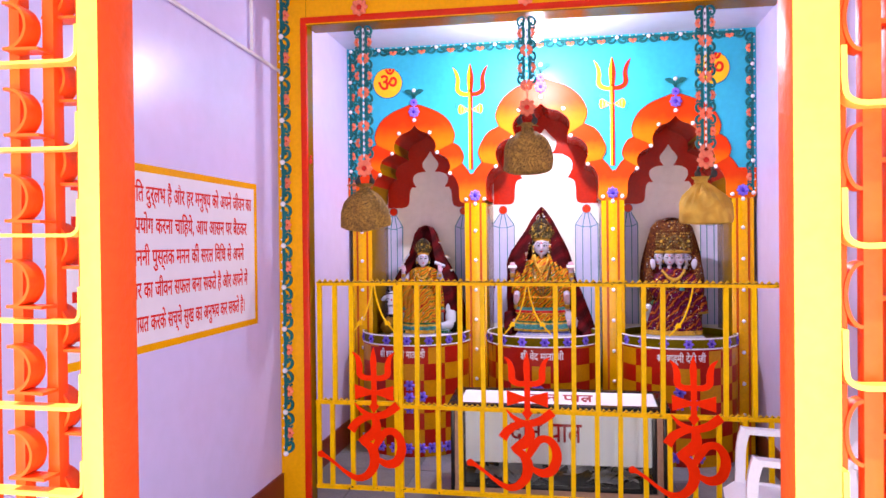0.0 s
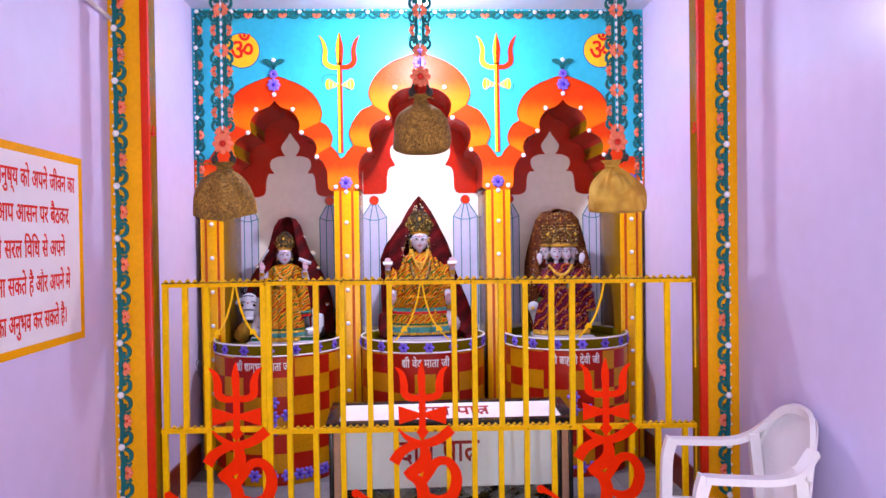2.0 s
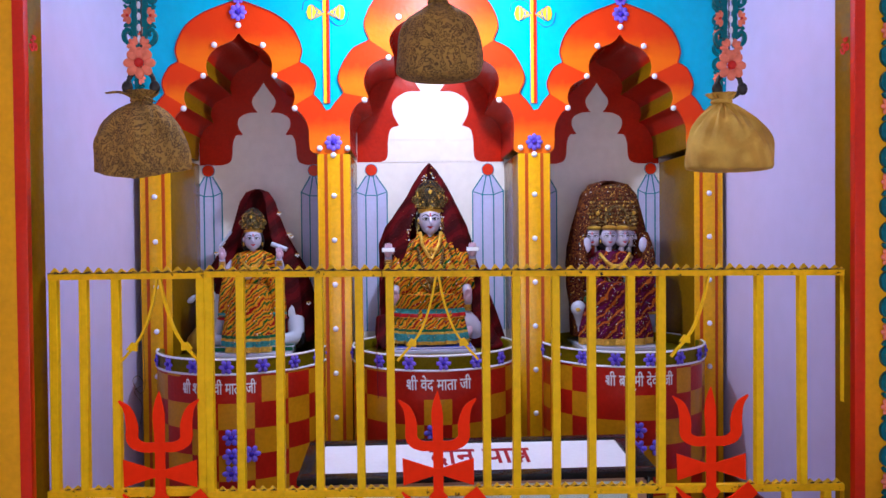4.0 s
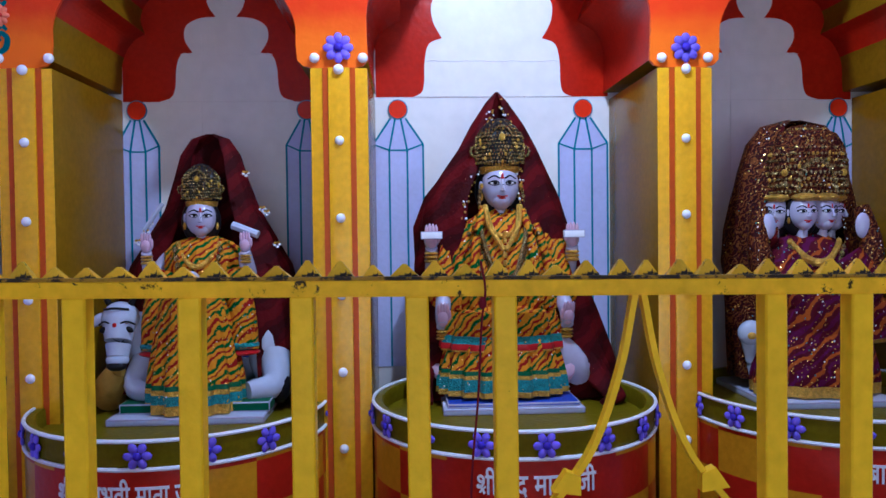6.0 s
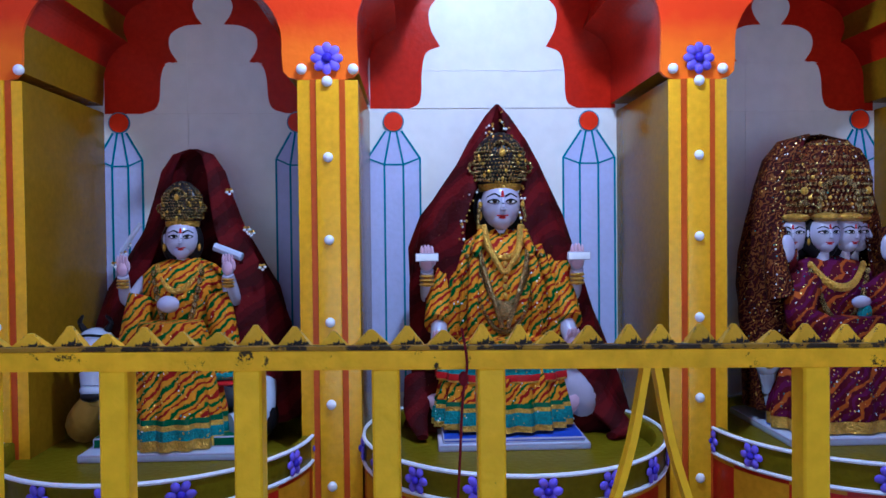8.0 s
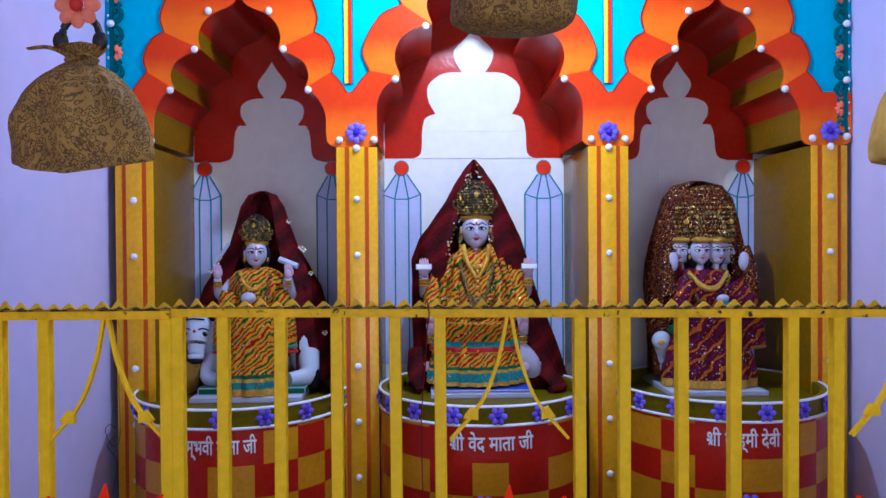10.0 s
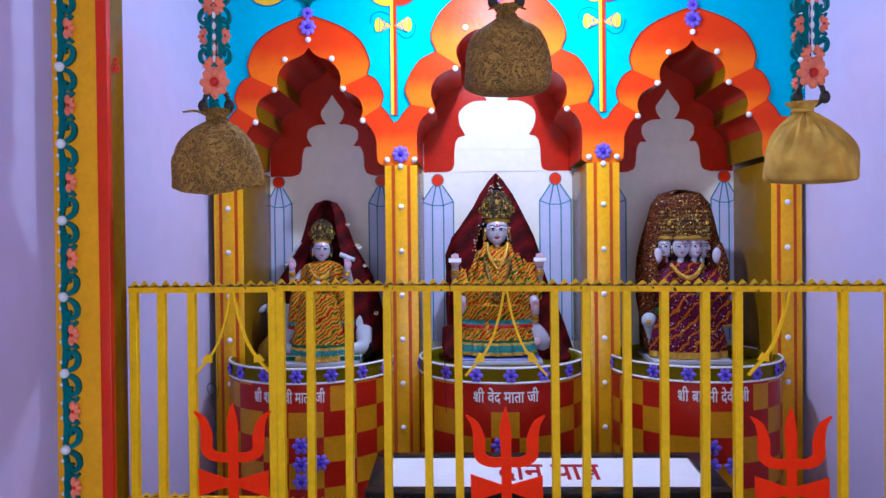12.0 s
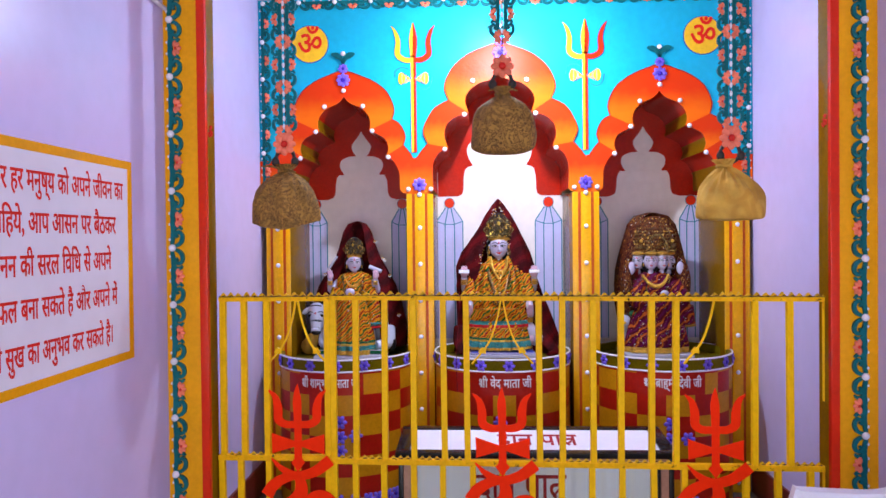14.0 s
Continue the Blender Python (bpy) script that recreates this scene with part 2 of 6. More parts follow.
MARBLE = paint("white_marble", (0.50, 0.53, 0.66), 0.2, vary=0.06, bump=0.02, coat=0.3)
HAIR = paint("black_lacquer", (0.012, 0.010, 0.012), 0.3)
BRONZE = paint("old_gilt", (0.34, 0.24, 0.085), 0.24, metal=0.92, vary=0.5, grain=60, fine=180, bump=0.9)
GOLD = paint("gold_trim", (0.72, 0.42, 0.06), 0.3, metal=0.75, vary=0.35, grain=90, fine=200, bump=0.8)
TRIMTEAL = paint("teal_brocade", (0.05, 0.26, 0.26), 0.4, metal=0.3, vary=0.5, grain=110, fine=240, bump=0.6)
SARI = cloth("orange_leheriya_cloth", (0.62, 0.23, 0.003), [(0.006, 0.085, 0.012), (0.26, 0.007, 0.004)], scale=33, glitter=0.16, distort=4.2, narrow=True)
WINE = cloth("wine_cloth", (0.075, 0.002, 0.010), [(0.09, 0.003, 0.045), (0.36, 0.075, 0.006)], scale=22, glitter=0.15, distort=5.0, narrow=True)
VEIL = cloth("maroon_net_veil", (0.060, 0.0012, 0.003), [(0.034, 0.001, 0.002), (0.095, 0.002, 0.004)], scale=12, glitter=0.05, rough=0.75)
VEILG = cloth("maroon_gilt_veil", (0.055, 0.004, 0.003), [(0.022, 0.002, 0.002), (0.16, 0.050, 0.008)], scale=70, glitter=0.18, distort=14)
LEAF = paint("lotus_pink", (0.58, 0.38, 0.48), 0.4)
BLUE = paint("blue_enamel", (0.03, 0.06, 0.40), 0.3)
GREEN = paint("green_enamel", (0.01, 0.10, 0.04), 0.3)
LIPS = paint("red_enamel", (0.45, 0.012, 0.015), 0.3)
PIPE = paint("white_conduit", (0.72, 0.70, 0.76), 0.4)
BULB = bpy.data.materials.new("lit_bulb")
_t, _b = nodes_of(BULB)
_b.inputs["Emission Color"].default_value, _b.inputs["Emission Strength"].default_value = (0.95, 0.97, 1, 1), 6.0
GLASS = bpy.data.materials.new("clear_glass")
_t, _b = nodes_of(GLASS)
_tr, _gl, _mx, _fr = (_t.nodes.new(n) for n in ("ShaderNodeBsdfTransparent", "ShaderNodeBsdfGlossy", "ShaderNodeMixShader", "ShaderNodeFresnel"))
_tr.inputs["Color"].default_value, _gl.inputs["Roughness"].default_value, _fr.inputs["IOR"].default_value = (0.94, 0.97, 0.96, 1), 0.03, 1.45
_t.links.new(_fr.outputs[0], _mx.inputs[0]); _t.links.new(_tr.outputs[0], _mx.inputs[1]); _t.links.new(_gl.outputs[0], _mx.inputs[2])
_t.links.new(_mx.outputs[0], _t.nodes["Material Output"].inputs["Surface"])
_t.nodes.remove(_b)


# ---------------------------------------------------------------- building helpers
def finish(bm, name, mats, smooth):
    me = bpy.data.meshes.new(name)
    bmesh.ops.recalc_face_normals(bm, faces=bm.faces)
    bm.to_mesh(me); bm.free()
    for m in (mats if isinstance(mats, (list, tuple)) else [mats]):
        me.materials.append(m)
    if smooth:
        me.shade_smooth()
        me.set_sharp_from_angle(angle=radians(38))
    return me


def part(name, bm, material, parent, label="", smooth=True, at=None):
    """Links a bmesh as one mesh object under a thing or a part."""
    ob = new(name, finish(bm, name, material, smooth))
    ob.parent = parent
    if at is not None:
        ob.matrix_basis = at
    if label:
        ob["label"] = label
    return ob


def again(ob, m, parent=None):
    """Another piece on the same mesh."""
    o = ob.copy()
    scene.collection.objects.link(o)
    o.parent = parent or ob.parent
    o.matrix_basis = m
    return o


def solo(name, bm, material, label, category, group="", kind="", smooth=True):
    return tagged(new(name, finish(bm, name, material, smooth)), label, category, group, kind)


def thing(name, x, y, z, label, category, group="", kind=""):
    e = new(name)
    e.empty_display_size = 0.05
    e.location = (x, y, z)
    return tagged(e, label, category, group, kind)


def box(bm, x0, x1, y0, y1, z0, z1, bevel=0.0, mi=0):
    r = bmesh.ops.create_cube(bm, size=1, matrix=Matrix.Translation(((x0 + x1) / 2, (y0 + y1) / 2, (z0 + z1) / 2)) @ Matrix.Diagonal((x1 - x0, y1 - y0, z1 - z0, 1)))
    vs = r["verts"]
    fs = {f for v in vs for f in v.link_faces}
    for f in fs:
        f.material_index = mi
    if bevel:
        bmesh.ops.bevel(bm, geom=list({e for v in vs for e in v.link_edges}), offset=bevel, segments=2, affect="EDGES", profile=0.6)
    return bm


def ball(bm, x, y, z, rx, ry=None, rz=None, seg=12, mi=0, m=None):
    """An ellipsoid."""
    ry, rz = ry or rx, rz or rx
    t = Matrix.Translation((x, y, z)) @ (m or Matrix()) @ Matrix.Diagonal((rx, ry, rz, 1))
    rows = max(6, seg * 2 // 3)
    top, end = bm.verts.new(t @ Vector((0, 0, 1))), bm.verts.new(t @ Vector((0, 0, -1)))
    rings = []
    for j in range(1, rows):
        p = math.pi * j / rows
        rings.append([bm.verts.new(t @ Vector((math.sin(p) * math.cos(2 * math.pi * k / seg), math.sin(p) * math.sin(2 * math.pi * k / seg), math.cos(p)))) for k in range(seg)])
    fs = []
    for k in range(seg):
        n = (k + 1) % seg
        fs.append(bm.faces.new((top, rings[0][k], rings[0][n])))
        fs.append(bm.faces.new((end, rings[-1][n], rings[-1][k])))
        for u, v in zip(rings, rings[1:]):
            fs.append(bm.faces.new((u[k], v[k], v[n], u[n])))
    for f in fs:
        f.material_index = mi
    return bm


def lathe(bm, prof, x=0, y=0, sx=1, sy=1, seg=32, mi=0, wave=None, a0=0.0, a1=2 * math.pi, cap=True, mats=None):
    """Turned form through (radius, height) points; wave(angle, height) changes the radius; mats gives a material for each ring."""
    closed = abs(a1 - a0 - 2 * math.pi) < 1e-6
    n = seg if closed else seg + 1
    rings = []
    for r, z in prof:
        ring = []
        for k in range(n):
            a = a0 + (a1 - a0) * k / seg
            q = max(r + (wave(a, z) if wave else 0), 0.0005)
            ring.append(bm.verts.new((x + q * math.cos(a) * sx, y + q * math.sin(a) * sy, z)))
        rings.append(ring)
    for i in range(len(rings) - 1):
        for k in range(n if closed else n - 1):
            f = bm.faces.new((rings[i][k], rings[i][(k + 1) % n], rings[i + 1][(k + 1) % n], rings[i + 1][k]))
            f.material_index = mats[i] if mats else mi
    if cap and closed:
        for ring, i in ((rings[0], 0), (rings[-1], -1)):
            f = bm.faces.new(ring)
            f.material_index = mats[i] if mats else mi
    return bm


def prism(bm, pts, y0, y1, mi=0, side=None):
    """A flat outline in x and z, given depth from y0 to y1."""
    a = [bm.verts.new((x, y0, z)) for x, z in pts]
    b = [bm.verts.new((x, y1, z)) for x, z in pts]
    for ring in (a, b):
        bm.faces.new(ring).material_index = mi
    n = len(pts)
    for k in range(n):
        f = bm.faces.new((a[k], a[(k + 1) % n], b[(k + 1) % n], b[k]))
        f.material_index = mi if side is None else side(k)
    return bm


def spline(pts, steps=6):
    """Smooth line through points of any dimension."""
    p = [Vector(q) for q in pts]
    p = [2 * p[0] - p[1]] + p + [2 * p[-1] - p[-2]]
    out = []
    for i in range(1, len(p) - 2):
        for k in range(steps):
            t = k / steps
            out.append(0.5 * (2 * p[i] + (p[i + 1] - p[i - 1]) * t + (2 * p[i - 1] - 5 * p[i] + 4 * p[i + 1] - p[i + 2]) * t * t + (3 * p[i] - p[i - 1] - 3 * p[i + 1] + p[i + 2]) * t ** 3))
    out.append(p[-2])
    return out


def ribbon(bm, pts, y0, y1, steps=6, mi=0):
    """A flat band in x and z along points (x, z, half width), cut from sheet between y0 and y1."""
    line = spline(pts, steps)
    left, right = [], []
    for i, q in enumerate(line):
        d = line[min(i + 1, len(line) - 1)] - line[max(i - 1, 0)]
        n = Vector((-d[1], d[0]))
        n = n.normalized() if n.length > 1e-9 else Vector((0, 1))
        w = max(q[2], 0.0004)
        left.append((q[0] + n[0] * w, q[1] + n[1] * w)); right.append((q[0] - n[0] * w, q[1] - n[1] * w))
    vl = [[bm.verts.new((x, y, z)) for x, z in left] for y in (y0, y1)]
    vr = [[bm.verts.new((x, y, z)) for x, z in right] for y in (y0, y1)]
    fs = []
    for i in range(len(line) - 1):
        fs.append(bm.faces.new((vl[0][i], vl[0][i + 1], vr[0][i + 1], vr[0][i])))
        fs.append(bm.faces.new((vl[1][i], vr[1][i], vr[1][i + 1], vl[1][i + 1])))
        fs.append(bm.faces.new((vl[0][i], vl[1][i], vl[1][i + 1], vl[0][i + 1])))
        fs.append(bm.faces.new((vr[0][i], vr[0][i + 1], vr[1][i + 1], vr[1][i])))
    fs.append(bm.faces.new((vl[0][0], vr[0][0], vr[1][0], vl[1][0])))
    fs.append(bm.faces.new((vl[0][-1], vl[1][-1], vr[1][-1], vr[0][-1])))
    for f in fs:
        f.material_index = mi
    return bm


def tube(bm, pts, r, seg=8, mi=0, flat=1.0, steps=5, smooth_path=True):
    """A rod along 3D points; flat squeezes it along the second cross axis; r may be a list."""
    line = spline(pts, steps) if smooth_path else [Vector(p) for p in pts]
    rings, up = [], Vector((0, 0, 1))
    for i, q in enumerate(line):
        d = (line[min(i + 1, len(line) - 1)] - line[max(i - 1, 0)]).normalized()
        a = d.cross(up if abs(d.z) < 0.95 else Vector((0, 1, 0))).normalized()
        b = a.cross(d)
        rr = r if isinstance(r, (int, float)) else r[0] + (r[-1] - r[0]) * i / (len(line) - 1)
        rings.append([bm.verts.new(q + a * rr * math.cos(2 * math.pi * k / seg) + b * rr * flat * math.sin(2 * math.pi * k / seg)) for k in range(seg)])
    for i in range(len(rings) - 1):
        for k in range(seg):
            bm.faces.new((rings[i][k], rings[i][(k + 1) % seg], rings[i + 1][(k + 1) % seg], rings[i + 1][k])).material_index = mi
    for ring in (rings[0], rings[-1]):
        bm.faces.new(ring).material_index = mi
    return bm


def bar(bm, pts, w, h, up=(0, 0, 1), mi=0, steps=5):
    """A rectangular bar along 3D points, w across and h along up."""
    line = spline(pts, steps) if len(pts) > 2 else [Vector(p) for p in pts]
    rings, up = [], Vector(up)
    for i, q in enumerate(line):
        d = (line[min(i + 1, len(line) - 1)] - line[max(i - 1, 0)]).normalized()
        a = d.cross(up).normalized()
        b = a.cross(d).normalized()
        rings.append([bm.verts.new(q + a * (w / 2 * s) + b * (h / 2 * t)) for s, t in ((-1, -1), (1, -1), (1, 1), (-1, 1))])
    for i in range(len(rings) - 1):
        for k in range(4):
            bm.faces.new((rings[i][k], rings[i][(k + 1) % 4], rings[i + 1][(k + 1) % 4], rings[i + 1][k])).material_index = mi
    bm.faces.new(rings[0]).material_index = mi; bm.faces.new(rings[-1]).material_index = mi
    return bm


def letters(text, height, thick, heavy):
    """Font outlines as a bmesh in x and y, with relief along z."""
    c = bpy.data.curves.new("letters", "FONT")
    c.body, c.size, c.extrude, c.resolution_u, c.offset = text, height / 0.62, thick, 3, heavy * height
    o = bpy.data.objects.new("letters", c)
    me = bpy.data.meshes.new_from_object(o)
    bpy.data.objects.remove(o); bpy.data.curves.remove(c)
    bm = bmesh.new(); bm.from_mesh(me); bpy.data.meshes.remove(me)
    return bm


REACH = {}


def reach(text, height):
    """How far a text reaches to the right."""
    if text.strip() and text not in REACH:
        bm = letters(text, 1.0, 0.0, 0.0)
        REACH[text] = max(v.co.x for v in bm.verts)
        bm.free()
    return REACH.get(text, 0.0) * height


def writing(text, height, width=None, bend=None, thick=0.0012, heavy=0.02):
    """A bmesh of letters in x and z, centred, with their own relief; bend maps (x, z, depth) to a place.
    The sign for a joined r is drawn as the short slanting stroke under its letter."""
    joined = "\u094d\u0930"
    strokes, clean = [], text
    while joined in clean:
        i = clean.index(joined)
        clean = clean[:i] + clean[i + 2:]
        strokes.append(i - 1)
    bm = letters(clean, height, thick, heavy)
    for i in strokes:
        x0, x1 = reach(clean[:i], height), reach(clean[:i + 1], height)
        w, q = x1 - x0, 0.055 * height
        a, b = Vector((x0 + 0.62 * w, 0.42 * height)), Vector((x0 + 0.22 * w, 0.06 * height))
        n = Vector((-(b - a).y, (b - a).x)).normalized() * q
        top = [bm.verts.new((p.x, p.y, thick)) for p in (a + n, b + n, b - n, a - n)]
        low = [bm.verts.new((p.x, p.y, -thick)) for p in (a + n, b + n, b - n, a - n)]
        bm.faces.new(top); bm.faces.new(low[::-1])
        for k in range(4):
            bm.faces.new((top[k], low[k], low[(k + 1) % 4], top[(k + 1) % 4]))
    xs = [v.co.x for v in bm.verts]
    mid, span = (min(xs) + max(xs)) / 2, max(xs) - min(xs)
    k = width / span if width else 1.0
    for v in bm.verts:
        p = ((v.co.x - mid) * k, v.co.y, v.co.z)
        v.co = bend(*p) if bend else (p[0], -p[2], p[1])
    return bm


def words(text, height, width):
    """Splits a line into its words: each with the middle of its place, centred on 0, and its width."""
    plain = text.replace("\u094d\u0930", "")
    total = reach(plain, height)
    k, out, parts_ = width / total, [], plain.split(" ")
    for i, (w, whole) in enumerate(zip(parts_, text.split(" "))):
        x1, span = reach(" ".join(parts_[:i + 1]), height), reach(w, height)
        out.append((whole, (x1 - span / 2 - total / 2) * k, span * k))
    return out


def flower(name, parent, at, petals, r, m_petal, m_core, label="", cup=0.3):
    """A moulded plastic flower: a ring of rounded petals with a button in the middle, facing -y."""
    bm = bmesh.new()
    for k in range(petals):
        a = 2 * math.pi * k / petals
        ball(bm, r * 0.62 * math.cos(a), -r * 0.12, r * 0.62 * math.sin(a), r * 0.38, r * 0.16, r * 0.30, 8, 0, Matrix.Rotation(-a, 4, "Y"))
    ob = part(name, bm, m_petal, parent, label, at=at)
    bm = bmesh.new()
    ball(bm, 0, -r * 0.25, 0, r * 0.30, r * 0.22, r * 0.30, 10)
    core = part("flower_centre", bm, m_core, ob)
    return ob


def flower_again(ob, m, parent=None):
    o = again(ob, m, parent)
    for c in ob.children:
        again(c, c.matrix_basis.copy(), o)
    return o

# ---------------------------------------------------------------- room
XL, XR = -1.257, 1.268          # faces of the side walls
YF, YB = 4.90, 5.335           # face of the arcade, back of the niches
ZC = 2.72                      # ceiling of the sanctum
ZR = 3.05                      # ceiling of the outer room

bm = box(bmesh.new(), -60, 60, -60, 0.98, -0.2, 0.03)
solo("ground", bm, GROUND, "dusty pale concrete ground outside the shrine", "ground", kind="structure")
FO = 0.05                      # floor of the outer room, a step lower
bm = box(bmesh.new(), XL - 0.2, XR + 0.2, 0.98, 3.70, -0.2, FO)
solo("floor_outer", bm, STONE, "grey stone floor of the outer room", "floor", kind="structure")
bm = box(bmesh.new(), XL - 0.2, XR + 0.2, 3.702, 5.5, -0.2, FL - 0.006)
floor = solo("floor", bm, GROUT, "grey stone slab floor with dark joints", "floor", kind="structure")
bm = box(bmesh.new(), XL - 0.15, XL, 0.98, 5.5, -0.1, ZR)
wall_west = solo("wall_west", bm, WALL, "glossy pale lilac painted side wall", "wall", kind="structure")
bm = box(bmesh.new(), XR, XR + 0.15, 0.98, 5.5, -0.1, ZR)
solo("wall_east", bm, WALL, "glossy pale lilac painted side wall", "wall", kind="structure")
bm = box(bmesh.new(), XL - 0.15, XR + 0.15, YB, YB + 0.145, -0.1, ZR)
wall_north = solo("wall_north", bm, NICHE, "white painted back wall of the niches", "wall", kind="structure")
bm = box(bmesh.new(), XL + 0.001, XR - 0.001, 3.85, YB - 0.001, ZC, ZC + 0.1)
solo("ceiling", bm, CEIL, "glossy pale grey painted ceiling", "ceiling", kind="structure")
bm = box(bmesh.new(), XL + 0.001, XR - 0.001, 1.05, 3.849, ZR - 0.05, ZR)
solo("ceiling_outer", bm, CEIL, "pale painted ceiling of the outer room", "ceiling", kind="structure")
bm = box(bmesh.new(), XL + 0.002, XR - 0.002, 1.03, 1.20, 2.78, ZR + 0.1)
solo("lintel", bm, WALL, "painted lintel above the front gate", "lintel", kind="structure")
for name, x0, x1 in (("baseboard_west", XL, XL + 0.012), ("baseboard_east", XR - 0.012, XR)):
    bm = box(bmesh.new(), x0, x1, 1.25, YF, FO, 0.32, 0.002)
    solo(name, bm, BASE, "dark maroon painted skirting band", "baseboard", kind="structure")


# ---------------------------------------------------------------- arcade with three niches
def lobes(*runs):
    """Outline through runs of (dx, z) that meet in cusps."""
    out = []
    for run in runs:
        s = [tuple(p) for p in spline(run, 5)]
        out += s if not out else s[1:]
    return out


SIDE_IN = lobes([(0, 2.213), (0.030, 2.180), (0.091, 2.152), (0.126, 2.115), (0.137, 2.075), (0.130, 2.035)],
                [(0.130, 2.035), (0.175, 2.016), (0.214, 1.99), (0.230, 1.945), (0.218, 1.903)],
                [(0.218, 1.903), (0.256, 1.876), (0.284, 1.82), (0.287, 1.76), (0.290, 1.725)])
SIDE_OUT = lobes([(0, 2.350), (0.060, 2.330), (0.150, 2.292), (0.222, 2.235), (0.260, 2.150), (0.250, 2.092)],
                 [(0.250, 2.092), (0.290, 2.066), (0.317, 2.006), (0.306, 1.958)],
                 [(0.306, 1.958), (0.335, 1.925), (0.358, 1.888)])
MID_IN = lobes([(0, 2.318), (0.040, 2.288), (0.110, 2.268), (0.162, 2.225), (0.178, 2.178), (0.160, 2.118)],
               [(0.160, 2.118), (0.225, 2.100), (0.272, 2.062), (0.287, 2.005), (0.268, 1.942)],
               [(0.268, 1.942), (0.318, 1.912), (0.345, 1.862), (0.349, 1.80), (0.346, 1.725)])
MID_OUT = lobes([(0, 2.476), (0.060, 2.458), (0.165, 2.415), (0.245, 2.345), (0.283, 2.255), (0.262, 2.185)],
                [(0.262, 2.185), (0.340, 2.140), (0.394, 2.035), (0.372, 1.962)],
                [(0.372, 1.962), (0.405, 1.925), (0.431, 1.888)])
ARCHES = ((-0.812, SIDE_IN, SIDE_OUT), (-0.006, MID_IN, MID_OUT), (0.803, SIDE_IN, SIDE_OUT))
PILLARS = (-1.163, -0.4225, 0.4265, 1.184)


def mirrored(prof):
    return [(-x, z) for x, z in reversed(prof)] + [p for p in prof[1:]]


arcade = thing("arcade", 0, YF, FL, "painted arcade of three lobed niches, orange and red on turquoise", "arcade", kind="structure")
base = Matrix.Translation((0, -YF, -FL))
# the thick front wall, notched by the three arches; the soffits are glossy red, ochre low in each lobe
pts, tone = [(XL, ZC), (XL, 1.725)], []
for cx, inn, out in ARCHES:
    pts += [(cx + x, z) for x, z in mirrored(inn)]
pts += [(XR, 1.725), (XR, ZC)]
soff = []
for k in range(len(pts)):
    (x0, z0), (x1, z1) = pts[k], pts[(k + 1) % len(pts)]
    xm, zm = (x0 + x1) / 2, (z0 + z1) / 2
    low = 0
    for c, lo, hi in ((-0.812, -1, 0), (0.803, 0, 1)):
        d = xm - c
        if lo * 0.35 < d < hi * 0.35 and (1.725 < zm < 1.83 or 1.905 < zm < 1.975 or 2.035 < zm < 2.10):
            low = 2
    soff.append(2 if abs(zm - 1.725) < 0.001 else low or (1 if 1.72 < zm < 2.33 and abs(xm) < 1.12 and not (zm < 1.726) else 0))
bm = prism(bmesh.new(), pts, YF, YB - 0.001, 0, lambda k: soff[k])
part("front_wall", bm, [TURQ, SOFFIT, OCHRE_SHADED], arcade, "turquoise painted wall with red arch soffits", smooth=False, at=base)

# painted and slightly raised lobes of each arch
def cusp(prof, z):
    return min(range(len(prof)), key=lambda i: abs(prof[i][1] - z))


for cx, inn, out in ARCHES:
    side = inn is SIDE_IN
    zi, zo = ((2.035, 1.903), (2.092, 1.958)) if side else ((2.118, 1.942), (2.185, 1.962))
    i1, i2 = cusp(inn, zi[0]), cusp(inn, zi[1])
    o1, o2 = cusp(out, zo[0]), cusp(out, zo[1])
    half = out[:o1 + 1] + [(inn[i1][0] + 0.003, inn[i1][1])] + inn[:i1][::-1]
    dome = [(cx - x, z) for x, z in out[1:o1 + 1]][::-1] + [(cx + x, z) for x, z in out[:o1 + 1]] + [(cx + x, z) for x, z in inn[:i1 + 1]][::-1] + [(cx - x, z) for x, z in inn[1:i1 + 1]]
    part("lobe", prism(bmesh.new(), dome, YF - 0.006, YF + 0.002), ARCH, arcade, "dome-shaped arch head blending from red to orange", smooth=False, at=base)
    for s in (-1, 1):
        lobe = [(cx + s * x, z) for x, z in out[o1:o2 + 1] + inn[i1:i2 + 1][::-1]]
        part("lobe", prism(bmesh.new(), lobe, YF - 0.0075, YF + 0.002), ARCH, arcade, smooth=False, at=base)
    # thin dark outline along the outer edge
    for s in (-1, 1):
        bm = ribbon(bmesh.new(), [(cx + s * x, z, 0.0022) for x, z in out], YF - 0.010, YF - 0.003, 1)
        part("outline", bm, LINE, arcade, smooth=False, at=base)
